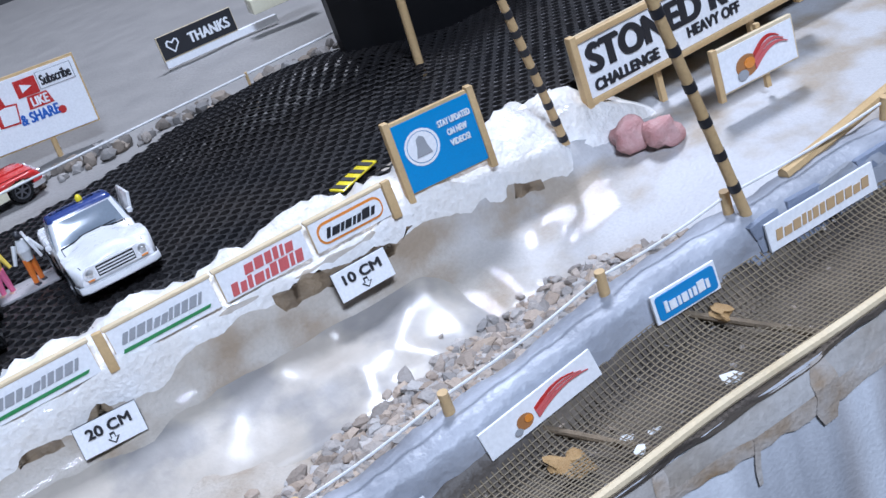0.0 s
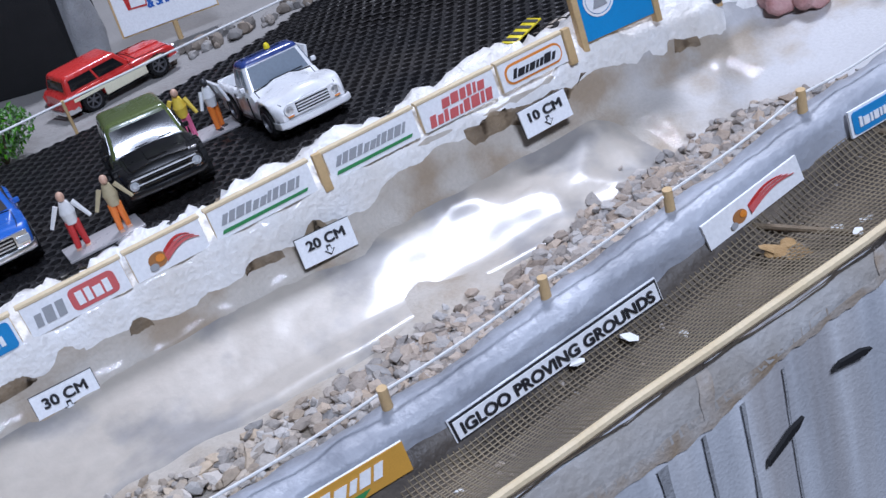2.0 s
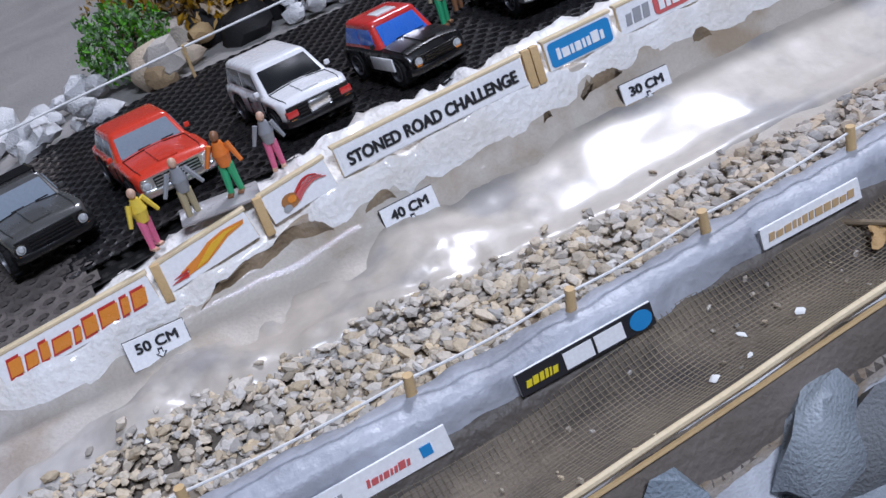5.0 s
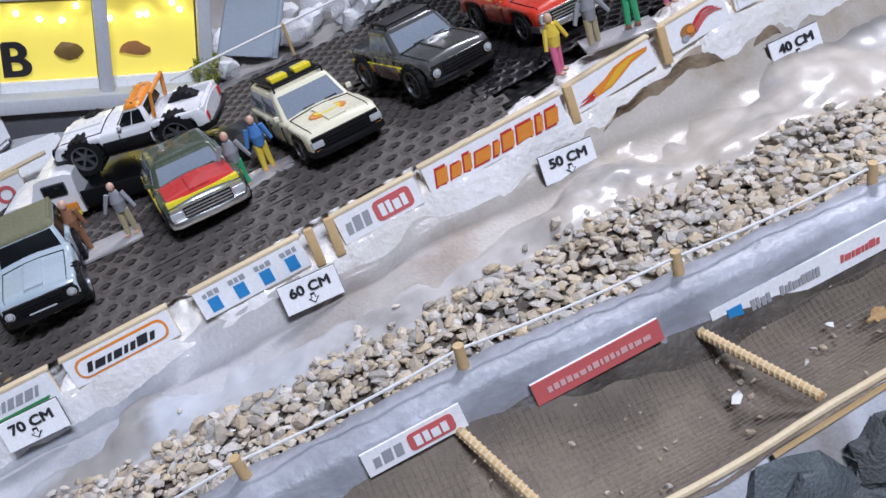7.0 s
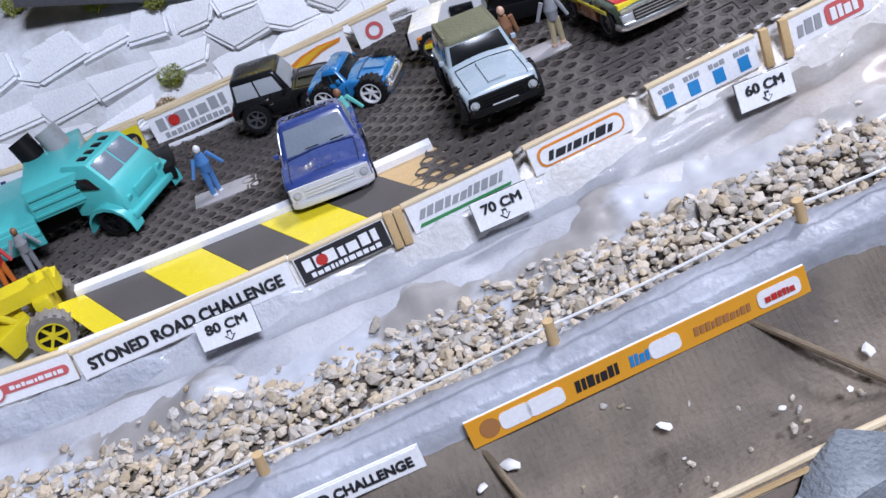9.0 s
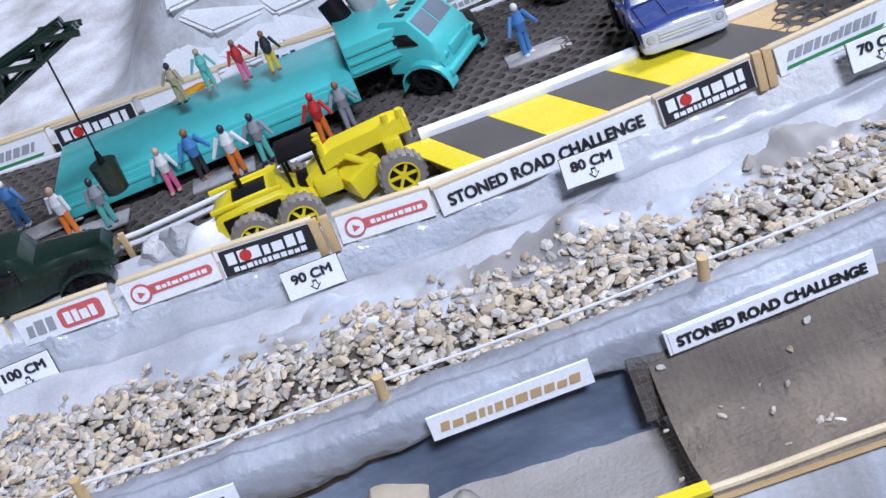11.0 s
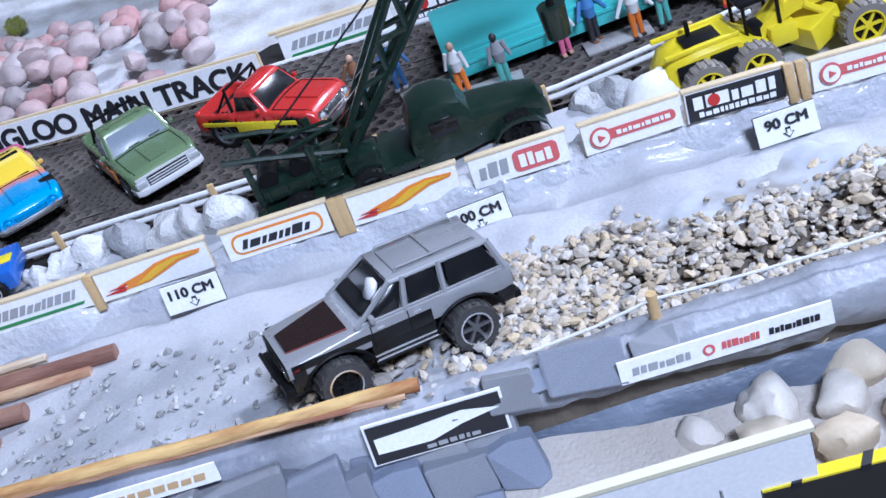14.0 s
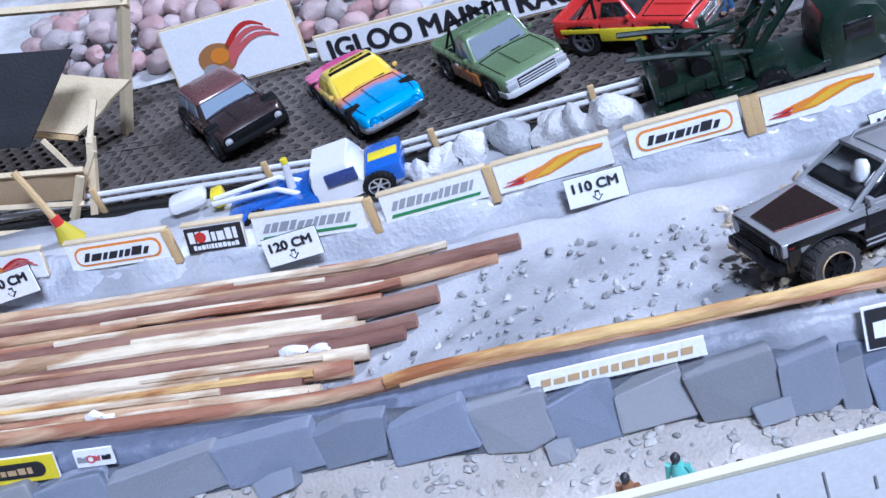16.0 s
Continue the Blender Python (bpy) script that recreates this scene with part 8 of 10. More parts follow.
# ---- the start ----
def start_area():
    def striped(x, y, z, h, rx, ry, step):
        p = thing("gate_pole", at(x, y, z, 0, rx, ry), "thin wooden gate pole with black rings", "pole", "gate poles")
        part("stick", rod((0, 0, -0.002), (0, 0, h), 0.0017, 0.0014, 10), WOOD, p)
        for i in range(int((h - 0.012) / step)):
            part("black_ring", rod((0, 0, 0.012 + i * step), (0, 0, 0.0148 + i * step), 0.0018, n=10), INK, p)

    striped(-0.0015, 0.0148, -0.008, 0.13, 8, -14, 0.0082)
    striped(-0.0142, -0.0952, 0.012, 0.15, 0, -14, 0.0118)
    s = thing("thin_stick", at(0.008, 0.150, -0.010, 0, 0, 0), "plain thin wooden stick in front of the black panel", "stick")
    part("stick", rod((0, 0, 0), (0, 0, 0.10), 0.0022, 0.0020, 10), WOOD, s)
    # big name board
    b = thing("name_board", at(0.066, 0.020, 0.008, 0, -4, -1), "white board framed in wood lettered with the challenge's name", "sign board")
    w, h = 0.108, 0.027
    part("panel", box(-w / 2, w / 2, 0, 0.002, 0, h), PALE_WOOD, b)
    part("face", box(-w / 2 + 0.003, w / 2 - 0.003, -0.0008, 0, 0.0025, h - 0.0025), PAPER, b)
    for x in (-w / 2 + 0.0012, w / 2 - 0.0012):
        part("frame_post", box(x - 0.0014, x + 0.0014, -0.0022, 0.0015, -0.003, h + 0.001, 0.0004), WOOD, b)
    for z in (0.0012, h - 0.0012):
        part("frame_rail", box(-w / 2, w / 2, -0.0020, 0.0015, z - 0.0012, z + 0.0012, 0.0004), WOOD, b)
    words("STONED ROAD", 0.096, 0.0105, INK, b, 0.0, -0.0011, 0.0172, bold=0.085)
    words("CHALLENGE", 0.030, 0.0042, INK, b, -0.033, -0.0011, 0.0066, bold=0.08)
    words("HEAVY OFF", 0.026, 0.0042, INK, b, 0.010, -0.0011, 0.0080)
    for x in (-0.018, 0.030):
        part("leg", box(x - 0.0012, x + 0.0012, 0.0022, 0.0045, -0.016, h * 0.8), WOOD, b)
    b = thing("picture_board", at(0.066, -0.014, 0.003, 0, -6, 1), "small white board with brown and red shapes in a wood frame", "sign board")
    w, h = 0.038, 0.017
    part("panel", box(-w / 2, w / 2, 0, 0.0018, 0, h), PALE_WOOD, b)
    part("face", box(-w / 2 + 0.002, w / 2 - 0.001, -0.0006, 0, 0.0008, h - 0.0012), PAPER, b)
    part("frame_post", box(-w / 2 - 0.0008, -w / 2 + 0.0016, -0.0012, 0.0014, -0.002, h + 0.001, 0.0004), WOOD, b)
    art_shapes(w * 0.9, h, b, -0.0007)
    part("leg", box(0.004, 0.006, 0.002, 0.0038, -0.006, h * 1.1), WOOD, b)
    # blue notice
    b = thing("notice_board", at(-0.0515, 0.0125, 0.0115, -4, -8, 0), "blue notice board with a white bell mark and lettering", "sign board")
    w, h = 0.0335, 0.0265
    part("panel", box(-w / 2, w / 2, 0, 0.002, 0, h, 0.0003), WOOD, b)
    part("face", box(-w / 2 + 0.0016, w / 2 - 0.0016, -0.0006, 0, 0.0008, h - 0.0012), paint("notice_blue", (0.02, 0.27, 0.62), 0.4, 0.1), b)
    for x in (-w / 2 + 0.0004, w / 2 - 0.0004):
        part("frame_post", box(x - 0.0013, x + 0.0013, -0.0014, 0.0024, -0.003, h + 0.001, 0.0004), WOOD, b)
    disc(-0.0065, h * 0.56, 0.0066, PAPER, b, -0.0007, name="round_mark", hole=0.86)
    disc(-0.0065, h * 0.56, 0.0054, PAPER, b, -0.0007, name="round_field")
    flat("bell", [(-0.0095, h * 0.45), (-0.0035, h * 0.45), (-0.0045, h * 0.56), (-0.005, h * 0.68), (-0.0065, h * 0.72), (-0.008, h * 0.68), (-0.0085, h * 0.56)], GREY_INK, b, -0.0011)
    for i, tx in enumerate(("STAY UPDATED", "ON NEW", "VIDEOS!")):
        words(tx, 0.0125 if not i else 0.0075, 0.0022, PAPER, b, 0.0075, -0.0009, h * (0.74 - 0.15 * i))
    for x, s in ((0.012, 0.015), (0.022, 0.014)):
        r = thing("red_stone", at(x + 0.005, 0.004 - (x - 0.012) * 0.8, -0.003), "rough pink-red stone in front of the name board", "stone", "red stones")
        part("stone", rock((s, s * 0.9, s * 0.95), x * 900, 0.9, 3, 0.5), mat("pink_stone", (0.45, 0.20, 0.19), 0.6, other=(0.60, 0.42, 0.40), scale=120, amount=0.8, bump=0.6), r)
    # black panel behind
    b = thing("black_panel", at(0.047, 0.200, -0.018, 6, -4), "large glossy black rounded panel standing behind the track", "panel")
    bm = prism(rounded(-0.056, 0.066, 0.0, 0.16, 0.030, 10), 0, 0.005)
    part("shell", bm, paint("gloss_black", (0.006, 0.006, 0.007), 0.35, 0.2), b)
    # plastic tube on the wall and wood rod uphill
    t = thing("wood_rod", RAMP, "bent bare wood rod lying along the wall top", "rod")
    part("rod", tube([on(0.005, -0.0895, 0.0155), on(0.03, -0.086, 0.0165), on(0.07, -0.080, 0.0185), on(0.13, -0.078, 0.022)], 0.0021), WOOD, t)
    rng = random.Random(4)
    stone = mat("beige_pebble", (0.45, 0.40, 0.33), 0.7, bump=0.4, random_by="object", spread=0.35)
    for i in range(10):
        r = thing("pebble", at(0.035 + rng.uniform(-0.014, 0.018), -0.070 + rng.uniform(-0.005, 0.007), -0.005), "rough beige pebble by the wood rod", "pebble", "pebbles at the start")
        s = rng.uniform(0.004, 0.008)
        part("stone", rock((s, s, s), i * 2.1, 0.8, 2, 0.5), stone, r)


# ---- behind the car park ----
def back_things():
    rng = random.Random(12)
    # string fence behind the upper park
    xs = (0.02, -0.05, -0.105, -0.165, -0.23, -0.295, -0.355, -0.415, -0.475, -0.535, -0.595)
    tops = []
    for x in xs:
        y = 0.206 + max(0, x + 0.3) * 0.11
        if x in (-0.05, -0.23, -0.415, -0.535):
            p = thing("string_post", at(x, y, mat_level(x, y) - 0.004), "thin wooden post of the string fence", "post", "back string posts")
            part("post", rod((0, 0, 0), (0, 0, 0.0215), 0.0008, n=8), WOOD, p)
        tops.append(on(x, y, mat_level(x, y) + 0.0165))
    s = thing("string", RAMP, "white string stretched behind the parked cars", "string")
    part("line", tube(tops, 0.0006, 6), STRING, s)
    # thanks board
    b = thing("thanks_board", at(-0.023, 0.42, -0.030, 0, -6), "black board lettered with thanks beside a heart", "sign board")
    part("panel", box(-0.027, 0.027, 0, 0.002, 0.0, 0.018), PALE_WOOD, b)
    part("face", box(-0.0265, 0.0265, -0.0008, 0, 0.0025, 0.0178), INK, b)
    words("THANKS", 0.029, 0.0068, PAPER, b, 0.008, -0.0012, 0.010)
    flat("heart", [(-0.018, 0.0050), (-0.0226, 0.0104), (-0.0222, 0.0132), (-0.0204, 0.0142), (-0.018, 0.0126), (-0.0156, 0.0142), (-0.0138, 0.0132), (-0.0134, 0.0104)], PAPER, b, -0.0009)
    flat("heart_field", [(-0.018, 0.0066), (-0.0214, 0.0106), (-0.0211, 0.0126), (-0.0203, 0.0130), (-0.018, 0.0113), (-0.0157, 0.0130), (-0.0149, 0.0126), (-0.0146, 0.0106)], INK, b, -0.0013)
    part("foot_strip", box(-0.027, 0.055, -0.002, 0.003, -0.003, 0.0016), PAPER, b)
    b = thing("cream_block", at(0.028, 0.405, -0.018), "cream block lying beside the thanks board", "block")
    part("block", box(-0.016, 0.03, -0.006, 0.006, 0, 0.010, 0.001), CREAM, b)
    # subscribe board
    b = thing("hand_drawn_board", at(-0.1445, 0.325, -0.014, -4, -6, 2), "white board with hand-drawn red and blue lettering", "sign board")
    w, h = 0.059, 0.040
    part("panel", box(-w / 2, w / 2, 0, 0.002, 0, h), WOOD, b)
    part("face", box(-w / 2 + 0.001, w / 2 - 0.001, -0.0008, 0, 0.001, h - 0.0015), PAPER, b)
    part("leg", rod((0.002, 0.0015, -0.014), (0.002, 0.0015, 0.02), 0.0016, n=8), WOOD, b)
    flat("red_field", [(-0.006, h * 0.66), (0.006, h * 0.66), (0.006, h * 0.9), (-0.006, h * 0.9)], RED, b, -0.0009)
    flat("white_mark", [(-0.003, h * 0.72), (0.003, h * 0.78), (-0.003, h * 0.84)], PAPER, b, -0.0013)
    flat("box_line", [(0.0065, h * 0.68), (0.0265, h * 0.68), (0.0265, h * 0.92), (0.0065, h * 0.92)], GREY_INK, b, -0.0009)
    flat("box_field", [(0.007, h * 0.69), (0.026, h * 0.69), (0.026, h * 0.91), (0.007, h * 0.91)], PAPER, b, -0.0012)
    words("Subscribe", 0.0165, 0.0055, INK, b, 0.0165, -0.0016, h * 0.8)
    flat("red_field", [(-0.003, h * 0.47), (0.011, h * 0.47), (0.009, h * 0.65), (-0.002, h * 0.65)], RED, b, -0.0009)
    words("LIKE", 0.009, 0.005, PAPER, b, 0.004, -0.0013, h * 0.56)
    words("& SHARE", 0.021, 0.0058, BLUE, b, 0.001, -0.0009, h * 0.37)
    flat("thumb", [(-0.021, h * 0.36), (-0.010, h * 0.34), (-0.008, h * 0.62), (-0.014, h * 0.64), (-0.015, h * 0.80), (-0.018, h * 0.80), (-0.019, h * 0.62), (-0.022, h * 0.6)], RED, b, -0.0009)
    flat("thumb_field", [(-0.019, h * 0.38), (-0.0105, h * 0.37), (-0.0090, h * 0.60), (-0.0148, h * 0.62), (-0.0185, h * 0.60)], PAPER, b, -0.0013)
    disc(0.013, h * 0.33, 0.0022, RED, b, -0.0009)
    # gravel border and rocks behind the string
    grey_rock = mat("pale_rock", (0.42, 0.43, 0.45), 0.7, other=(0.26, 0.27, 0.29), scale=70, amount=0.8, bump=0.7, random_by="object", spread=0.3)
    white_rock = mat("white_rock", (0.66, 0.66, 0.66), 0.65, other=(0.42, 0.42, 0.44), scale=70, amount=0.8, bump=0.7, random_by="object", spread=0.2)

    def scatter(n, xr, yr, sr, material, name, label, group, lift=0.0):
        for i in range(n):
            x, y, s = rng.uniform(*xr), rng.uniform(*yr), rng.uniform(*sr)
            r = thing(name, at(x, y, (back_level(x, y) if y > 0.19 else mat_level(x, y)) + s * 0.25 + lift * rng.random(), rng.uniform(0, 360), rng.uniform(-20, 20)), label, "rock", group)
            part("stone", rock((s, s * rng.uniform(0.7, 1.0), s), rng.uniform(0, 90), 0.8, 2, 0.6), material, r)

    scatter(90, (-0.17, 0.05), (0.272, 0.296), (0.004, 0.010), mat("brown_grit", (0.24, 0.21, 0.18), 0.8, bump=0.5, random_by="object", spread=0.4), "border_stone", "small rough brown stone of the border", "border stones")
    scatter(34, (-0.335, -0.275), (0.228, 0.285), (0.010, 0.024), grey_rock, "rock", "pale grey rock behind the string", "grey rocks", 0.006)
    scatter(34, (-0.575, -0.44), (0.215, 0.27), (0.009, 0.020), white_rock, "rock", "pale rock piled beside the house", "white rocks", 0.008)
    scatter(16, (-0.43, -0.36), (0.225, 0.30), (0.012, 0.026), mat("tan_rock", (0.46, 0.37, 0.26), 0.75, other=(0.28, 0.2, 0.13), scale=60, bump=0.6, random_by="object"), "rock", "tan rock under the dry bush", "tan rocks", 0.01)
    for x, y, s in ((-0.936, 0.048, 0.014), (-0.926, 0.046, 0.018), (-1.075, 0.042, 0.020), (-1.088, 0.043, 0.015), (-1.098, 0.043, 0.017), (-1.113, 0.046, 0.018), (-1.128, 0.046, 0.015), (-1.140, 0.045, 0.013), (-1.150, 0.042, 0.012)):
        r = thing("rock", at(x, y, -0.012 + s * 0.3, rng.uniform(0, 360)), "rough whitish rock between the boards and the rail", "rock", "rail rocks")
        part("stone", rock((s, s * 0.85, s), s * 5000, 0.9, 3, 0.6), white_rock if s != 0.018 else grey_rock, r)
    r = thing("white_mound", at(-0.909, 0.038, -0.014), "smooth white plaster mound behind the boards", "mound")
    part("mound", rock((0.036, 0.022, 0.046), 4.0, 0.8, 3, 0.3), mat("clean_plaster", (0.88, 0.88, 0.89), 0.7, other=(0.76, 0.75, 0.74), scale=60, amount=0.4, bump=0.4, fine=300), r)
    # bushes
    def bush(x, y, s, leaf, label, z=None):
        b = thing("bush", at(x, y, back_level(x, y) if z is None else z), label, "bush", "bushes")
        bm = bmesh.new()
        for i in range(5):
            a = i * 1.3
            rod((0, 0, 0), (s * 0.25 * math.cos(a), s * 0.25 * math.sin(a), s * 0.5), s * 0.03, s * 0.015, 6, bm)
        part("stem", bm, mat("bush_stem", (0.12, 0.08, 0.05), 0.8), b)
        verts, faces = [], []
        for i in range(1500):
            d = Vector((rng.gauss(0, 1), rng.gauss(0, 1), rng.gauss(0, 1))).normalized()
            rad = s * 0.5 * (0.45 + 0.55 * rng.random() ** 0.5) * (1 + 0.45 * noise.noise(d * 2.2 + Vector((x * 40, 0, 0))))
            p = Vector((d.x * rad, d.y * rad, s * 0.5 + d.z * rad * 0.85))
            q = Euler((rng.uniform(0, 6), rng.uniform(0, 6), rng.uniform(0, 6))).to_matrix()
            k = min(0.0042, s * rng.uniform(0.025, 0.06))
            base = len(verts)
            verts.extend(p + q @ Vector(v) * k for v in ((-1, 0, 0), (0, -0.5, 0.2), (1, 0, 0), (0, 0.5, 0.2), (0, 0, -0.25)))
            faces.extend([(base, base + 1, base + 4), (base + 1, base + 2, base + 4), (base + 2, base + 3, base + 4), (base + 3, base, base + 4)])
        raw("leaves", verts, faces, leaf, b)["kind"] = "stuff"

    green = mat("moss_leaf", (0.10, 0.27, 0.03), 0.7, random_by="island", spread=0.5)
    gold = mat("dry_moss", (0.42, 0.25, 0.04), 0.75, other=(0.25, 0.13, 0.02), random_by="island", spread=0.4)
    lime = mat("lime_moss", (0.30, 0.33, 0.02), 0.7, random_by="island", spread=0.4)
    bush(-0.264, 0.230, 0.033, green, "bright green moss bush behind the string")
    for x, y, s in ((-0.345, 0.285, 0.075), (-0.376, 0.295, 0.085), (-0.330, 0.345, 0.075), (-0.405, 0.310, 0.07), (-0.36, 0.35, 0.09), (-0.385, 0.345, 0.075), (-0.325, 0.272, 0.045)):
        bush(x, y, s, gold, "tangled golden dry moss bush")
    # black box standing in for the shaded hollow behind the parked wagon, with stone pillars
    shade_black = mat("hollow_shade_black", (0.006, 0.006, 0.007), 0.8, bump=0.3)
    h = thing("dark_hollow", at(-0.252, 0.372, back_level(-0.25, 0.37) - 0.002, -28), "solid black box standing in for the shade between grey stone pillars", "hollow")
    part("hollow", box(-0.058, 0.058, 0.0, 0.07, 0.0, 0.085, 0.006), shade_black, h)
    for x, y, w, t, s in ((0.066, 0.012, 0.022, 0.10, 3.0), (-0.066, 0.0, 0.024, 0.09, 7.0)):
        ob = part("pillar", rock((w, w * 0.8, t), s, 1.0, 3, 0.5), grey_rock, h)
        ob.matrix_local = Matrix.Translation((x, y, t * 0.25))
    r = thing("stone_pillar", at(-0.316, 0.290, back_level(-0.316, 0.29)), "tall smooth blue-grey stone beside the dry moss", "rock", "grey rocks")
    ob = part("stone", rock((0.024, 0.018, 0.075), 12.0, 1.0, 3, 0.35), grey_rock, r)
    ob.matrix_local = Matrix.Translation((0, 0, 0.022))
    # same black on lumps that put shade into the gaps of the moss
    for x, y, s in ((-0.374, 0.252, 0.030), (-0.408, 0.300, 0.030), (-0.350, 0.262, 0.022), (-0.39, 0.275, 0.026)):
        r = thing("rock", at(x, y, back_level(x, y) + s * 0.25, rng.uniform(0, 360)), "near-black lump standing in for shade in the gaps of the dry moss", "rock", "black rocks")
        part("stone", rock((s, s * 0.8, s), x * 900, 0.9, 2, 0.5), shade_black, r)
    scatter(22, (-0.352, -0.300), (0.222, 0.252), (0.006, 0.012), white_rock, "rock", "small white rock piled behind the string", "white rocks", 0.008)
    bush(-0.437, 0.265, 0.045, green, "bright green moss bush beside the tan rocks")
    for x, y, s in ((-0.575, 0.232, 0.018), (-0.79, 0.21, 0.012)):
        bush(x, y, s, gold if x < -0.7 else lime, "small tuft of dry moss")
    for x, y, z in ((-0.8435, 0.2639, 0.0461), (-0.8029, 0.2397, 0.0399), (-0.7753, 0.2299, 0.0334), (-0.7821, 0.2152, -0.0003), (-1.219, 0.333, None), (-1.126, 0.281, None)):
        bush(x, y, 0.013, lime, "round tuft of lime green moss", z)


def back_boards():
    row = ((-0.693, -0.674, art_yellow_round, "small white board with a red ring"), (-0.748, -0.697, art_flame, "white back board with an orange flame swoosh"), (-0.800, -0.757, art_black_on_white, "white back board with grey bars and a red dot"), (-0.818, -0.805, art_yellow_ring, "small cream back board with a yellow mark"), (-0.890, -0.838, art_blue_writing, "white back board with dark blue bars"), (-0.952, -0.912, art_flame, "white back board with an orange flame swoosh"), (-0.997, -0.956, art_black, "black back board with white bars and a red dot"), (-1.057, -1.001, art_stripe, "white back board with grey slanting bars"))
    for x0, x1, art, label in row:
        xc = (x0 + x1) / 2
        z = lerp(xc, (-1.05, -0.9, -0.8, -0.7), (-0.0195, -0.018, -0.0165, -0.012))
        sponsor_board(x0, x1, z + 0.0145, 0.0145, 0.194, art, label, 6, "back_board")
    rail = thing("back_rail", RAMP, "long pale wood rail behind the boards", "rail")
    part("rail", tube([on(x, 0.197, lerp(x, (-1.06, -0.9, -0.8, -0.66), (-0.004, -0.003, -0.001, 0.0045))) for x in span(-1.06, -0.66, 0.02)], 0.0012), PALE_WOOD, rail)
    silver = mat("silver_rail", (0.74, 0.75, 0.77), 0.3, coat=0.4, amount=0.2)
    rail = thing("silver_strip", RAMP, "bright metal strip along the foot of the back boards", "strip")
    part("strip", tube([on(x, 0.186, mat_level(x, 0.186) + 0.001) for x in span(-1.22, -0.70, 0.02)], 0.0014), silver, rail)
    b = thing("track_name_board", at(-1.1325, 0.1665, -0.0125, -11.3, -6, 0), "long white board lettered with the main track's name", "sign board")
    w, h = 0.146, 0.0160
    part("panel", box(-w / 2, w / 2, 0, 0.002, 0, h), PALE_WOOD, b)
    part("face", box(-w / 2 + 0.0008, w / 2 - 0.0008, -0.0007, 0, 0.001, h - 0.0012), PAPER, b)
    words("IGLOO MAIN TRACK", 0.132, 0.0095, INK, b, 0, -0.0011, h * 0.5)
    b = thing("picture_board", at(-1.240, 0.172, -0.016, 0, -8, 3), "white board with brown and red shapes", "sign board")
    w, h = 0.066, 0.034
    part("panel", box(-w / 2, w / 2, 0, 0.002, 0, h), PALE_WOOD, b)
    part("face", box(-w / 2 + 0.001, w / 2 - 0.001, -0.0007, 0, 0.001, h - 0.001), PAPER, b)
    art_shapes(w * 0.85, h * 0.95, b, -0.0008)
    # guard rail before the lower park
    for k, (dz, r) in enumerate(((0.0075, 0.0011), (0.0040, 0.0011))):
        g = thing("guard_rail", RAMP, "bright metal guard rail in front of the lower car park", "guard rail", "guard rails")
        part("rail", tube([on(x, 0.0615 + max(0, x + 0.95) * 0.25, -0.0125 + dz) for x in span(-1.40, -0.865, 0.02)], r), silver, g)
    for x in (-0.89, -0.95, -1.015, -1.08, -1.143, -1.21, -1.28):
        p = thing("rail_post", at(x, 0.0595 + max(0, x + 0.95) * 0.25, -0.0135), "short wooden post of the guard rail", "post", "rail posts")
        part("post", box(-0.0012, 0.0012, -0.0008, 0.0008, 0, 0.0125, 0.0003), WOOD, p)


def art_yellow_round(w, h, p, y):
    disc(0, h * 0.5, h * 0.32, PINK_INK, p, y, hole=0.6)


def art_blue_writing(w, h, p, y):
    bars(9, -w * 0.42, w * 0.42, h * 0.44, h * 0.8, paint("dark_blue_ink", (0.02, 0.05, 0.16), 0.5, 0), p, 0.0, y)
    bars(9, -w * 0.40, w * 0.30, h * 0.2, h * 0.34, GREY_INK, p, 0.0, y)


def hazard_ramp():
    t = thing("loading_ramp", RAMP, "low ramp painted in yellow and dark grey checks", "ramp")
    z = 0.0022

    def slab_piece(x0, x1, skew, y0, y1, z0, z1):
        rows = [[on(u + skew * (y1 - y) / (y1 - y0), y, q) for y, q in ((y0, z0), (y1, z0), (y1, z1), (y0, z1))] for u in span(x0, x1, 0.008)]
        return skin(rows)

    part("base", slab_piece(-0.830, -0.690, 0.012, 0.0165, 0.050, -0.016, z - 0.0005), WOOD, t)
    dark = mat("dark_grey_tape", (0.085, 0.078, 0.074), 0.5, other=(0.12, 0.11, 0.10), amount=0.6)
    for i in range(6):
        x0 = -0.8500 + i * 0.0228
        part("check", slab_piece(max(x0, -0.8385), x0 + 0.0225, 0.0155, 0.0172, 0.0462, z - 0.0006, z), YELLOW if i % 2 == 0 else dark, t)
    part("kerb", slab_piece(-0.830, -0.690, 0.0, 0.0466, 0.0515, -0.004, z + 0.0022), PAPER, t, "white kerb")
    part("kerb", slab_piece(-0.836, -0.690, 0.0, 0.0145, 0.0168, -0.010, z + 0.0002), PAPER, t, "white kerb")


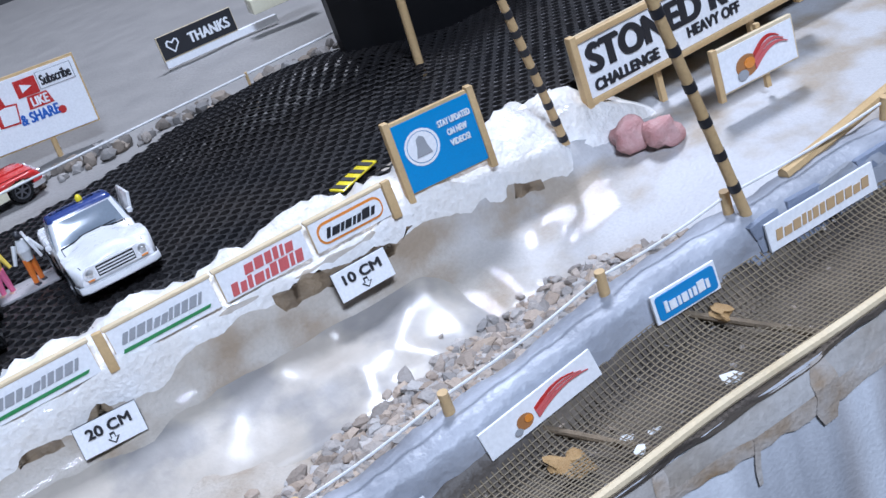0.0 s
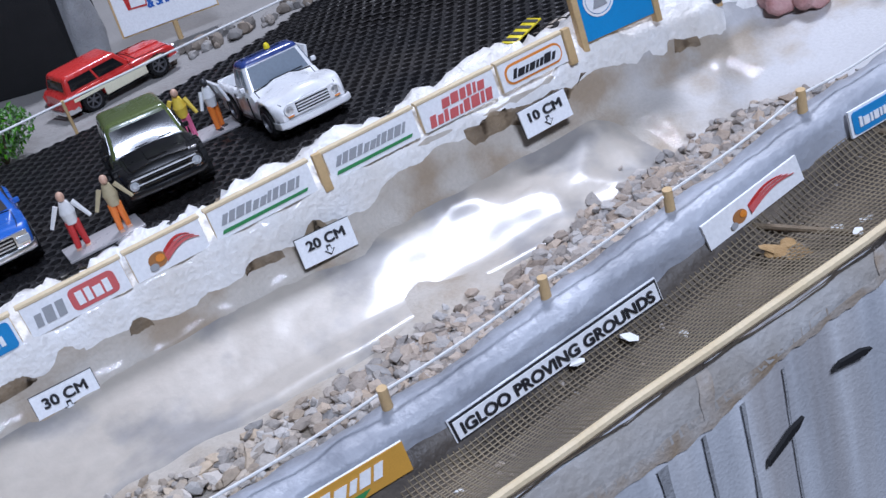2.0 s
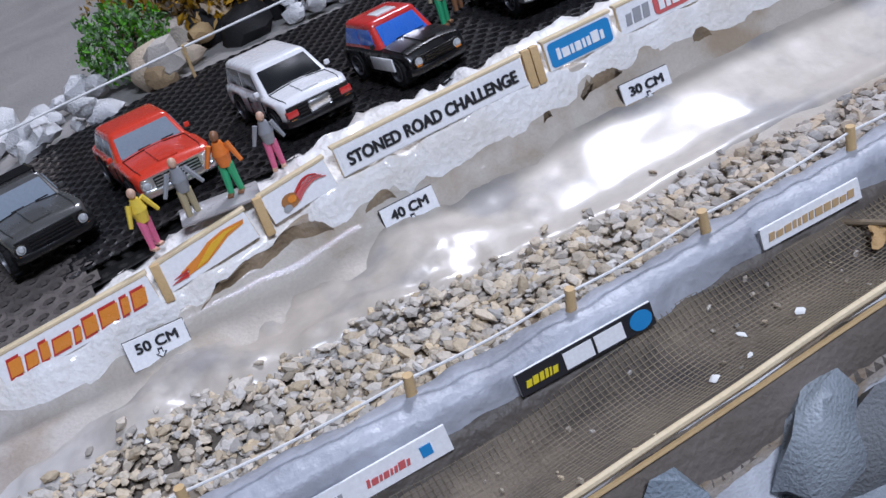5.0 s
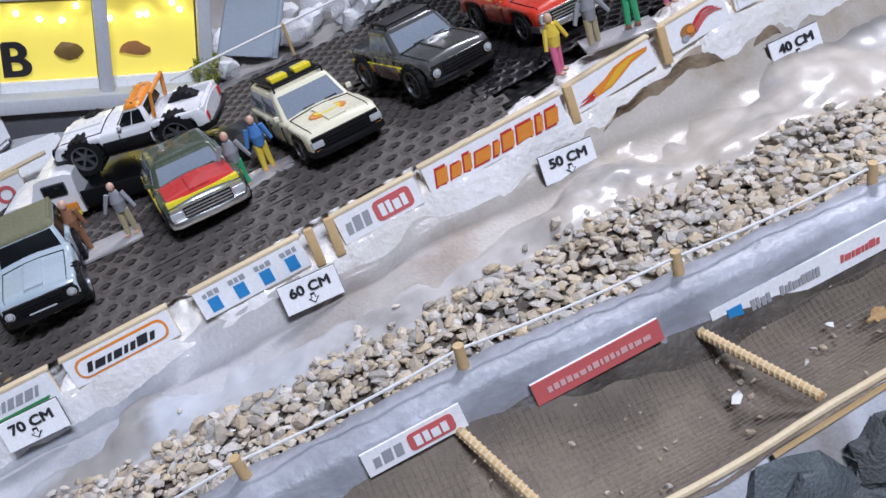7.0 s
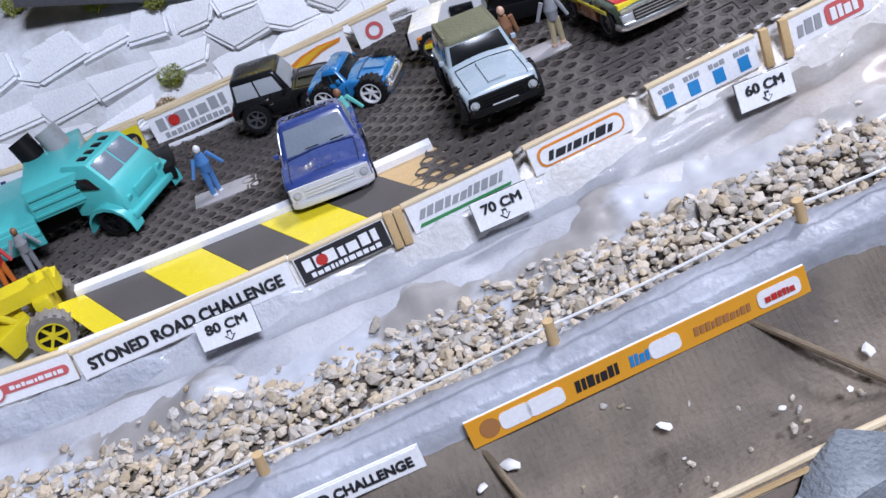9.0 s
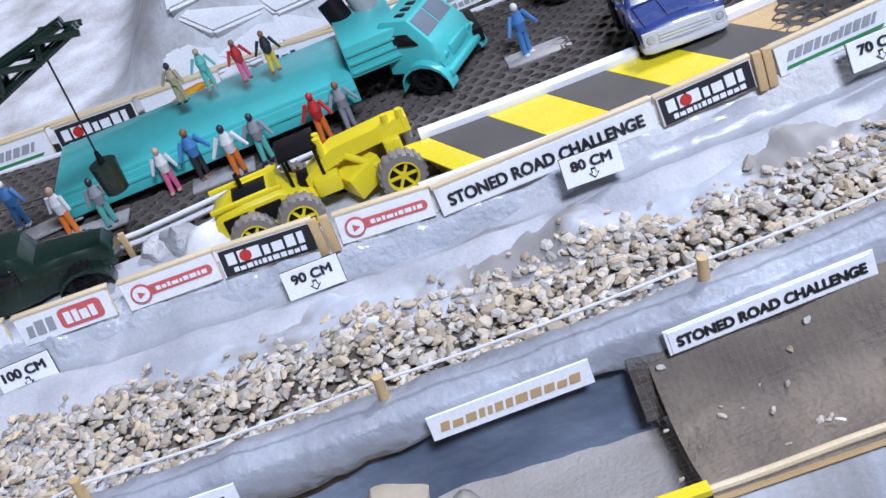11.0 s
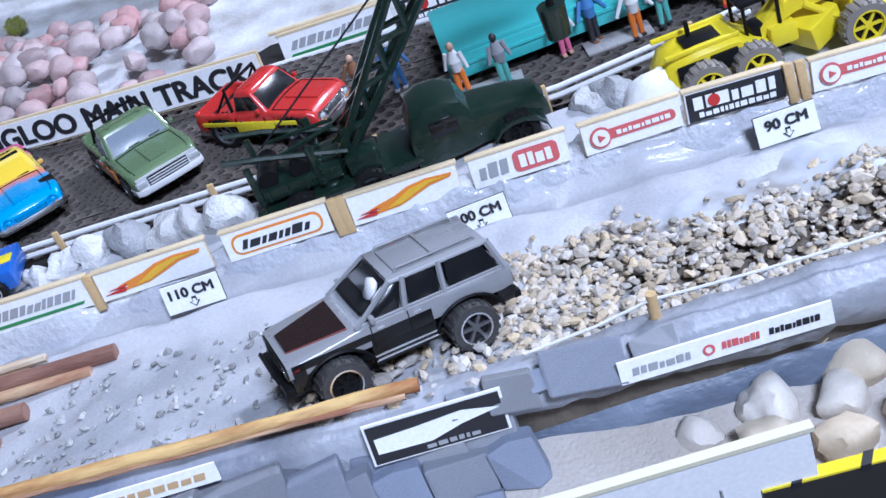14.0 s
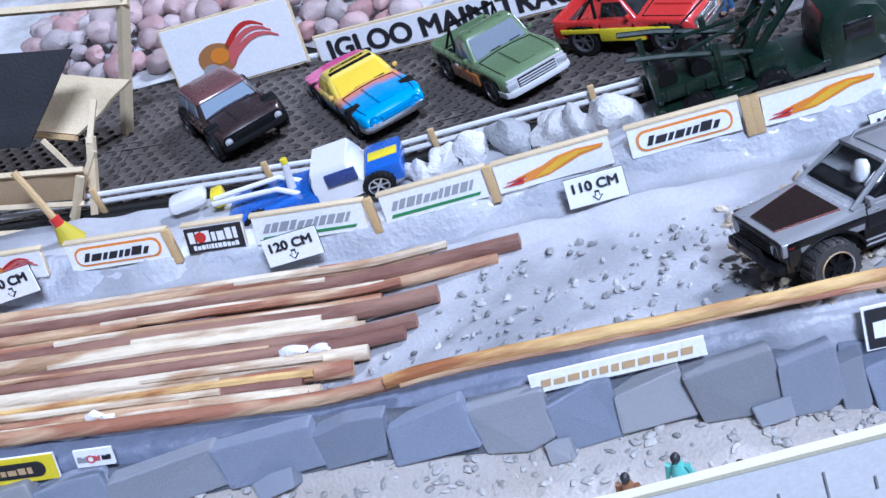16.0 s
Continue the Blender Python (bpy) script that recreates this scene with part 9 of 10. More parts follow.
def mountain_house():
    """The level house behind the slope, with lit windows."""
    t = thing("hut", Matrix.Translation((0, 0.219, 0)), "white model hut with two lit yellow windows", "model house")
    wall = mat("hut_wall", (0.62, 0.64, 0.67), 0.6, scale=30, amount=0.4)
    x0, x1, z0, z1 = -0.80, -0.533, -0.226, -0.05
    panes = ((-0.5815, -0.5395), (-0.6345, -0.588), (-0.688, -0.6415), (-0.7415, -0.695))
    edges = [x0] + [v for p in panes[::-1] for v in p] + [x1]
    for a, b in zip(edges[::2], edges[1::2]):
        part("mullion", box(a, b, -0.002, 0.004, -0.219, -0.133, 0.0006), wall, t)
    part("sill", box(x0, x1 + 0.002, -0.006, 0.006, -0.2265, -0.219, 0.0012), wall, t)
    part("lintel", box(x0, x1, -0.001, 0.004, -0.173, -0.168, 0.0004), wall, t)
    part("upper_wall", box(x0, x1, 0, 0.004, -0.133, z1), wall, t)
    part("side_wall", box(x1 - 0.003, x1, 0.004, 0.10, -0.226, z1), wall, t)
    part("back_wall", box(x0, x1, 0.096, 0.10, -0.226, z1), mat("yellow_inside", (0.62, 0.52, 0.16), 0.8), t, "yellow inner wall")
    part("floor", box(x0, x1, 0.004, 0.10, -0.226, -0.222), mat("yellow_inside", (0.62, 0.52, 0.16), 0.8), t)
    part("roof", box(x0 - 0.01, x1 + 0.012, -0.016, 0.11, z1, z1 + 0.006, 0.001), wall, t)
    part("plinth", box(x0, x1 + 0.001, -0.001, 0.012, -0.246, -0.2265, 0.0008), mat("dark_plinth", (0.10, 0.10, 0.11), 0.7, bump=0.4), t)
    inner = glow("lit_yellow_sheet", (0.80, 0.66, 0.10), 0.55)
    for a, b in panes:
        part("lit_sheet", box(a, b, 0.010, 0.0112, -0.2205, -0.177), inner, t, "glowing yellow window sheet")
        part("lower_edge", box(a, b, 0.006, 0.009, -0.2195, -0.2145), PAPER, t)
        part("upper_pane", box(a, b, 0.0012, 0.0022, -0.168, -0.136), GLASS, t)
        bulb = glow("fairy_bulb", (1.0, 0.97, 0.70), 14)
        for k in range(5):
            x = a + (b - a) * (k + 0.5) / 5 + random.uniform(-0.003, 0.003)
            bm = bmesh.new()
            bmesh.ops.create_icosphere(bm, subdivisions=2, radius=0.0013)
            part("bulb", bm, bulb, t).location = (x, 0.007, -0.1815 + random.uniform(-0.004, 0.003))
    brown = mat("brown_shape", (0.20, 0.12, 0.03), 0.6)
    words("B", 0.0115, 0.0165, INK, t, -0.6245, 0.0085, -0.2035)
    words("A", 0.0115, 0.0165, brown, t, -0.6590, 0.0085, -0.2035)
    bm = rock((0.014, 0.002, 0.009), 3, 1, 2, 0.6)
    part("paper_shape", bm, brown, t).location = (-0.5995, 0.0085, -0.2010)
    bm = rock((0.013, 0.002, 0.007), 7, 1, 2, 0.6)
    part("paper_shape", bm, BROWN_INK, t).location = (-0.5690, 0.0085, -0.2010)
    # leaning grey sheet beside it
    s = thing("leaning_sheet", Matrix.Identity(4), "pale blue-grey sheet leaning beside the hut", "sheet")
    bm = bmesh.new()
    v = [bm.verts.new(p) for p in ((-0.531, 0.214, -0.203), (-0.503, 0.214, -0.206), (-0.486, 0.235, -0.120), (-0.510, 0.235, -0.118))]
    f = bm.faces.new(v)
    ext = bmesh.ops.extrude_face_region(bm, geom=[f])["geom"]
    bmesh.ops.translate(bm, vec=(0, 0.003, 0), verts=[g for g in ext if isinstance(g, bmesh.types.BMVert)])
    part("sheet", bm, mat("blue_grey_sheet", (0.42, 0.48, 0.54), 0.4, scale=40), s)
    part("edge", rod((-0.503, 0.213, -0.206), (-0.486, 0.234, -0.120), 0.0016, n=8), mat("blue_grey_sheet", (0.42, 0.48, 0.54)), s)


def slab_wall():
    """White broken slabs that face the steep bank under the hut."""
    rng = random.Random(21)
    white = mat("white_slab", (0.88, 0.885, 0.90), 0.6, other=(0.72, 0.73, 0.76), scale=45, amount=0.8, bump=0.6, random_by="object", spread=0.14)
    i = 0
    for row in range(4):
        x = -0.615 - 0.008 * row
        while x > -0.915:
            w = rng.uniform(0.020, 0.038)
            xc = x - w / 2
            base = -0.028
            top = min(0.045, (-0.243 - xc * math.sin(radians(SLOPE))) / math.cos(radians(SLOPE)) - sag(xc))
            z = base + row * 0.0165
            if z < top:
                n = rng.randint(4, 6)
                pts = []
                for k in range(n):
                    a = 2 * math.pi * (k + 0.5 + rng.uniform(-0.3, 0.3)) / n
                    q = rng.uniform(0.85, 1.1) / max(abs(math.cos(a)), abs(math.sin(a))) ** 0.8
                    pts.append((w * 0.62 * q * math.cos(a), 0.0120 * q * math.sin(a)))
                s = thing("stone_slab", at(xc, 0.207 + row * 0.0075, z + 0.008, rng.uniform(-8, 8), -42 + rng.uniform(-9, 9), rng.uniform(-12, 12)), "broken white stone slab set in the bank", "stone slab", "white slabs")
                bm = prism(pts, -0.0012 - rng.random() * 0.0016, 0.006)
                bmesh.ops.bevel(bm, geom=list(bm.edges), offset=0.0016, segments=2, affect="EDGES")
                part("slab", bm, white, s)
            x -= w * 0.96


def lookouts():
    rng = random.Random(31)
    # wooden platform with a dark awning
    t = thing("lookout_stand", RAMP, "bare wood lookout stand with a dark cloth awning", "wooden stand")

    def bar(name, a, b, r, m=PALE_WOOD):
        ob = part(name, rod(on(*a), on(*b), r, n=4), m, t)
        return ob

    def sheet(name, corners, thick, m, label=""):
        bm = bmesh.new()
        q = [Vector(on(*c)) for c in corners]
        n = (q[1] - q[0]).cross(q[3] - q[0]).normalized()
        grid = []
        for j in range(9):
            row = []
            for i in range(9):
                u, v = i / 8, j / 8
                o = (q[0] * (1 - u) + q[1] * u) * (1 - v) + (q[3] * (1 - u) + q[2] * u) * v
                row.append(o + n * thick * 1.2 * noise.noise(o * 90))
            grid.append(row)
        f = [[bm.verts.new(o) for o in row] for row in grid]
        b = [[bm.verts.new(o - n * thick) for o in row] for row in grid]
        for j in range(8):
            for i in range(8):
                bm.faces.new((f[j][i], f[j][i + 1], f[j + 1][i + 1], f[j + 1][i]))
                bm.faces.new((b[j][i], b[j + 1][i], b[j + 1][i + 1], b[j][i + 1]))
        for i in range(8):
            for r, s_ in ((f[0], b[0]), (f[8], b[8])):
                bm.faces.new((r[i], r[i + 1], s_[i + 1], s_[i]))
            for k in (0, 8):
                bm.faces.new((f[i][k], f[i + 1][k], b[i + 1][k], b[i][k]))
        return part(name, bm, m, t, label)

    bar("post", (-1.290, 0.134, -0.0155), (-1.250, 0.134, 0.069), 0.0030)
    bar("post", (-1.395, 0.134, -0.006), (-1.358, 0.134, 0.075), 0.0030)
    bar("beam", (-1.380, 0.1325, 0.0600), (-1.258, 0.1325, 0.0468), 0.0020)
    sheet("awning", ((-1.365, 0.085, 0.060), (-1.268, 0.085, 0.049), (-1.300, 0.072, 0.016), (-1.385, 0.072, 0.026)), 0.0012, mat("dark_cloth", (0.030, 0.032, 0.037), 0.85, bump=0.5), "dark grey cloth awning")
    sheet("deck", ((-1.330, 0.104, 0.013), (-1.290, 0.092, 0.0085), (-1.262, 0.104, 0.0235), (-1.300, 0.116, 0.028)), 0.0016, PALE_WOOD)
    bar("deck_edge", (-1.330, 0.102, 0.012), (-1.290, 0.090, 0.0075), 0.0016, WOOD)
    bar("leg", (-1.268, 0.078, 0.0290), (-1.2745, 0.068, 0.015), 0.0016)
    bar("leg", (-1.2735, 0.070, 0.0170), (-1.2845, 0.060, -0.0135), 0.0022)
    bar("brace", (-1.2930, 0.071, 0.0185), (-1.2810, 0.064, -0.0040), 0.0013)
    bar("brace", (-1.2740, 0.067, 0.0120), (-1.2930, 0.058, -0.0120), 0.0015)
    bar("leg", (-1.2790, 0.056, 0.0075), (-1.2930, 0.054, -0.0150), 0.0018)
    for z0, z1 in ((0.0130, 0.0105), (-0.0012, -0.0048), (-0.0140, -0.0165)):
        bar("rail", (-1.345, 0.0555, z0 + 0.004), (-1.276 - (0.0105 - z1) * 0.5, 0.0555, z1), 0.0014)
    sheet("side_board", ((-1.343, 0.058, 0.0160), (-1.277, 0.058, 0.0098), (-1.283, 0.058, -0.0035), (-1.347, 0.058, 0.0020)), 0.0010, mat("tan_board", (0.42, 0.30, 0.17), 0.7, bump=0.3))
    b = thing("yellow_brush", at(-1.2855, 0.036, -0.010, 0, 0, -6), "small wooden brush with yellow bristles", "brush")
    part("handle", rod((0, 0, 0.008), (-0.004, 0.004, 0.034), 0.0015, n=8), WOOD, b)
    part("head", rod((0, 0, 0), (0, 0, 0.009), 0.0058, 0.0024, 12), paint("bristle_yellow", (0.55, 0.45, 0.03), 0.7, 0), b)
    part("ring", rod((0, 0, 0.0085), (-0.0005, 0.0005, 0.0125), 0.0022, n=10), RED, b)
    # spectators' benches far behind
    s = thing("spectator_stand", pose(-1.10, 0.36, -0.372), "long pale wood spectator stand with plastic figures' rail", "wooden stand")
    part("floor", box(-0.13, 0.10, -0.02, 0.03, 0.026, 0.029, 0.0005), PALE_WOOD, s)
    part("rail", box(-0.13, 0.10, -0.021, -0.0185, 0.040, 0.0425, 0.0004), PALE_WOOD, s)
    for i in range(12):
        x = -0.128 + i * 0.0205
        part("baluster", box(x - 0.001, x + 0.001, -0.0208, -0.0188, 0.026, 0.041), PALE_WOOD, s)
    for x in (-0.12, -0.05, 0.02, 0.09):
        part("leg", box(x - 0.002, x + 0.002, -0.020, -0.016, -0.02, 0.027, 0.0004), WOOD, s)
    part("back_cloth", box(-0.13, 0.10, 0.002, 0.004, -0.02, 0.026), mat("dark_cloth", (0.035, 0.037, 0.042), 0.8), s)
    for i in range(14):
        m = at(0, 0, 0)
        f = rng.choice(("pink", "red", "white", "blue", "khaki"))
        x = -1.225 + i * 0.0155
        toy = RAMP.inverted() @ Vector((x, 0.352, -0.343))
        toy_figure(toy.x, toy.y - bend(toy.x), toy.z - sag(toy.x), f, rng.choice(("white", "pink", "grey")), "brown", 0.017)
    # forked wooden pole on the bank
    p = thing("forked_pole", pose(-0.865, 0.262, -0.318), "thin forked pale wood pole on the bank", "pole")
    part("stem", tube([(0, 0, 0), (0.001, 0, 0.03), (0.0, 0, 0.046)], 0.0018), PALE_WOOD, p)
    part("fork", tube([(0, 0, 0.044), (0.006, 0, 0.058), (0.010, 0, 0.075)], 0.0014), PALE_WOOD, p)
    part("fork", tube([(0, 0, 0.044), (-0.012, 0, 0.054), (-0.026, 0, 0.064)], 0.0014), PALE_WOOD, p)
    # pink pebble heap
    pink = mat("pink_pebble", (0.40, 0.26, 0.26), 0.6, other=(0.50, 0.40, 0.39), scale=90, amount=0.8, bump=0.3, random_by="object", spread=0.22)
    cells = [(-1.10 - 0.0125 * i + rng.uniform(-0.004, 0.004), 0.215 + 0.013 * j + rng.uniform(-0.004, 0.004)) for i in range(22) for j in range(8)]
    for x, y in cells:
        if x > -1.16 and rng.random() < 0.35:
            continue
        s = rng.uniform(0.012, 0.019)
        r = thing("pebble", at(x, y, back_level(x, y) + s * 0.28 + max(0, 0.012 - abs(y - 0.25) * 0.3), rng.uniform(0, 360), rng.uniform(-25, 25)), "rounded dusty pink pebble in the heap", "pebble", "pink pebbles")
        part("stone", rock((s, s * 0.8, s * 0.9), rng.uniform(0, 90), 0.8, 3, 0.3), pink, r)


# ---- the lower end of the track ----
def lower_end():
    rng = random.Random(17)
    barks = [mat("bark_" + n, c, 0.6, other=o, scale=120, amount=0.95, bump=0.8, fine=500) for n, c, o in (("rust", (0.33, 0.14, 0.08), (0.60, 0.42, 0.25)), ("brown", (0.20, 0.095, 0.07), (0.30, 0.17, 0.12)), ("tan", (0.68, 0.46, 0.18), (0.30, 0.10, 0.03)), ("pale", (0.72, 0.63, 0.47), (0.40, 0.24, 0.13)))]
    row = ((-0.004, -1.15, 0), (-0.011, -1.118, 1), (-0.0175, -1.122, 0), (-0.0235, -1.165, 0), (-0.029, -1.14, 1), (-0.035, -1.168, 3), (-0.041, -1.150, 1), (-0.047, -1.155, 1), (-0.0525, -1.166, 3), (-0.058, -1.175, 0), (-0.063, -1.185, 1), (-0.068, -1.178, 3), (-0.073, -1.19, 2), (-0.079, -1.20, 0), (-0.085, -1.21, 2))
    for m in barks:
        along_grain(m, 0.22)
        steps = [n for n in m.node_tree.nodes if n.type == "VALTORGB"][0].color_ramp.elements
        steps[0].position, steps[1].position = 0.43, 0.60
    for y, x1, k in row:
        l = thing("stick_log", RAMP, "peeled brown stick lying along the track end", "stick", "sticks across the end")
        r = rng.uniform(0.0020, 0.0033)
        pts = [on(x, y + 0.0016 * nz(x, y * 30, 9, 3) + (x1 - x) * rng.uniform(-0.001, 0.001), -0.0145 + 0.0012 * nz(x, y * 50, 7, 1) + max(0, -0.03 - y) * 0.03) for x in span(x1 + rng.uniform(-0.004, 0.004), -1.44, 0.02)]
        part("stick", tube(pts, r, 10), barks[k], l)
        if k != 1 and rng.random() < 0.6:
            part("split", tube([p + Vector((0, 0, r * 0.55)) for p in pts[2:8]], r * 0.6, 8), barks[3 if k == 0 else 0], l, "split pale edge")
    for i in range(12):
        y, x1 = -0.006 - 0.0066 * i + rng.uniform(-0.002, 0.002), -1.15 - 0.004 * i + rng.uniform(-0.03, 0.02)
        l = thing("splinter", RAMP, "thin split piece of wood between the sticks", "stick", "splinters")
        x2 = x1 - rng.uniform(0.05, 0.16)
        pts = [on(x, y + (x - x1) * rng.uniform(-0.004, 0.004), -0.0122 + max(0, -0.03 - y) * 0.03 + 0.001 * nz(x, y * 60, 12, 4)) for x in span(x1, x2, 0.012)]
        part("stick", tube(pts, rng.uniform(0.0008, 0.0016), 7), barks[rng.choice((2, 3, 3, 0))], l)
    dab_mat = mat("plaster_dab", (0.85, 0.85, 0.86), 0.7, other=(0.68, 0.66, 0.64), scale=120, amount=0.5, bump=0.5)
    for x, y, w in ((-1.1901, -0.0492, 0.009), (-1.1810, -0.0497, 0.007), (-1.1932, -0.0744, 0.008), (-1.2492, -0.0698, 0.007), (-1.2440, -0.0715, 0.006)):
        d = thing("plaster_dab", at(x, y, -0.0112 + max(0, -0.03 - y) * 0.03, rng.uniform(-10, 10)), "small white dab of plaster on the sticks", "plaster dab", "plaster dabs")
        part("lump", rock((w, w * 0.42, 0.0044), x * 700, 0.8, 2, 0.6), dab_mat, d)
    # wood rail on the wall
    t = thing("edge_rail", RAMP, "rough orange-brown stick edging the sand", "edging")
    part("stick", tube([on(x, -0.0955 + 0.001 * nz(x, 0, 20, 2), lerp(x, (-1.175, -1.14, -1.0), (0.0065, 0.0095, 0.0060)) + 0.0005 * nz(x, 1, 60, 2)) for x in span(-1.010, -1.150, 0.008)], 0.0020, 10), barks[2], t)
    part("strip", tube([on(x, -0.0975 + 0.0008 * nz(x, 0, 30, 6), lerp(x, (-1.175, -1.14, -1.0), (0.0055, 0.0085, 0.0050)) + 0.0006 * nz(x, 1, 70, 5)) for x in span(-1.014, -1.146, 0.006)], 0.0009, 7), barks[0], t, "thin reddish strip along the stick")
    part("stick", tube([on(x, -0.0945 + 0.001 * nz(x, 0, 20, 5), 0.0070 + 0.0006 * nz(x, 1, 50, 7)) for x in span(-1.146, -1.43, 0.01)], 0.0022, 10), barks[0], t)
    # ledge, cobbles, edge tape and ruler
    sand = mat("sand_plaster", (0.50, 0.47, 0.44), 0.75, other=(0.35, 0.30, 0.25), scale=40, amount=0.6, bump=0.5)
    ribbon("ledge_ground", span(-1.5, -0.78, 0.004), lambda x: [(y, ledge_level(x, y) + 0.0016 * nz(x, y, 40, 4) + 0.0006 * nz(x, y, 150, 8)) for y in span(-0.156, -0.086, 0.003)], sand, kind="structure", label="pale sandy ledge in front of the wall")
    white = mat("river_cobble", (0.68, 0.60, 0.48), 0.55, other=(0.46, 0.37, 0.26), scale=55, amount=0.6, bump=0.12, random_by="object", spread=0.22)
    spots = ((-0.9017, -0.0985, 0.0200), (-0.8691, -0.1005, 0.0200), (-0.8768, -0.1094, 0.0185), (-0.8526, -0.1118, 0.0170), (-0.8395, -0.1218, 0.0175), (-0.9259, -0.1048, 0.0200), (-0.9085, -0.1083, 0.0165), (-0.8931, -0.1211, 0.0215), (-0.8714, -0.1225, 0.0205), (-0.8901, -0.1068, 0.0140), (-0.8977, -0.1135, 0.0100), (-0.9462, -0.1066, 0.0135), (-0.9312, -0.1150, 0.0165), (-0.9132, -0.1215, 0.0175), (-0.9500, -0.1250, 0.0150), (-0.9300, -0.1285, 0.0170), (-0.8840, -0.0985, 0.0110))
    # brown band below the lip: the overhang's shade is put into its colour
    under = mat("underside_shade_brown", (0.075, 0.062, 0.05), 0.8, other=(0.20, 0.17, 0.13), scale=60, amount=0.7, bump=0.8, fine=300)
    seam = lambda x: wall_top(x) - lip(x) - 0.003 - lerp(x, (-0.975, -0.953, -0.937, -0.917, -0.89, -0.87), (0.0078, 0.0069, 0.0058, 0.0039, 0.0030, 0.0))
    ribbon("wall_underside", span(-0.79, -1.03, 0.003), lambda x: [(-0.0985, wall_top(x) - lip(x) + 0.0004), (-0.0974 + 0.0006 * nz(x, 3, 60, 2), wall_top(x) - lip(x) - 0.0022), (-0.0966 + 0.0006 * nz(x, 0, 40, 3), wall_top(x) - lip(x) - 0.005), (-0.0966, seam(x) - 0.001)], under, kind="structure", label="dark brown band for the shade where the wall overhangs the ledge")
    foot = along_grain(mat("blue_wall_paint", (0.055, 0.072, 0.115), 0.45, other=(0.20, 0.24, 0.31), scale=50, amount=0.9, bump=0.8, fine=260), 0.55)
    ribbon("wall_foot", span(-0.79, -1.03, 0.003), lambda x: [(-0.0955, seam(x) + 0.0003), (-0.0970 + 0.0005 * nz(x, 0, 40, 3), seam(x) - 0.0003 + 0.0012 * nz(x, 2, 40, 7)), (-0.0982 + 0.0016 * nz(x, 1, 40, 5), seam(x) - 0.004), (-0.0998 + 0.0022 * nz(x, 4, 60, 2), (seam(x) - 0.0325) / 2), (-0.1015 + 0.0022 * nz(x, 1, 45, 9), -0.0285), (-0.106, -0.033)], foot, kind="structure", label="dark blue painted foot of the wall above the cobbles")
    for x, y, s in spots:
        s *= 0.90
        r = thing("cobble", at(x, y, -0.0312 + s * 0.38, rng.uniform(-25, 25), rng.uniform(-12, 12), rng.uniform(-10, 10)), "smooth cream river cobble below the wall", "cobble", "cobbles")
        bm = rock((s * 1.08, s * 0.95, s * 0.95), rng.uniform(0, 90), 0.88, 3, 0.45)
        for k in range(7):
            n = Vector((rng.gauss(0, 1), rng.gauss(0, 1), rng.gauss(0, 0.8))).normalized()
            limit = s * rng.uniform(0.30, 0.42)
            for v in bm.verts:
                over = v.co.dot(n) - limit
                if over > 0:
                    v.co -= n * over * 0.75
        part("stone", bm, white, r)
    t = thing("edge_board", RAMP, "black board edged with yellow and black tape", "board")
    bm = bmesh.new()
    part("board", skin([[on(x, -0.158, 0.006), on(x, -0.1545, 0.006), on(x, -0.1545, -0.08), on(x, -0.158, -0.08)] for x in (-0.942, -0.90, -0.85, -0.797)]), mat("black_board", (0.03, 0.027, 0.026), 0.6), t)
    tape = part("tape", skin([[on(v, -0.1580, 0.0066), on(v, -0.1548, 0.0066), on(v, -0.1548, 0.0054), on(v, -0.1580, 0.0050)] for v in span(-0.942, -0.797, 0.02)]), YELLOW, t)
    for i in range(9):
        x = -0.936 + i * 0.0145
        part("dash", skin([[on(v, -0.1582, 0.0068), on(v + 0.002, -0.1546, 0.0068), on(v + 0.002, -0.1546, 0.0056), on(v, -0.1582, 0.0052)] for v in (x, x + 0.0022)]), INK, tape)
    t = thing("ruler", RAMP, "white printed ruler standing along the front edge", "ruler")
    rim_z = lambda x: lerp(x, (-1.20, -1.093, -1.035, -0.98, -0.931), (0.0075, 0.0133, 0.0182, 0.0190, 0.0211))
    part("body", skin([[on(x, -0.1575, rim_z(x) - 0.0008), on(x, -0.1560, rim_z(x) - 0.0008), on(x, -0.1560, -0.03), on(x, -0.1575, -0.03)] for x in (-0.930, -0.98, -1.035, -1.093, -1.20)]), PAPER, t)
    part("edge", skin([[on(x, -0.1580, rim_z(x)), on(x, -0.1555, rim_z(x)), on(x, -0.1555, rim_z(x) - 0.0012), on(x, -0.1580, rim_z(x) - 0.0012)] for x in (-0.929, -0.98, -1.035, -1.093, -1.20)]), CREAM, t)
    for i in range(26):
        x = -0.95 - i * 0.01
        part("mark", box(x - 0.0002, x + 0.0002, -0.0003, 0.0, 0, 0.004 if i % 5 else 0.008), GREY_INK, t, smooth=False).matrix_local = Matrix.Translation((0, -0.1577 + bend(x), 0.002 + sag(x)))
        part("mark", box(x - 0.003, x + 0.003, -0.0003, 0.0, -0.018, -0.002), mat("pale_blue_print", (0.45, 0.50, 0.66), 0.5), t, smooth=False).matrix_local = Matrix.Translation((0, -0.1577 + bend(x), 0.0 + sag(x)))



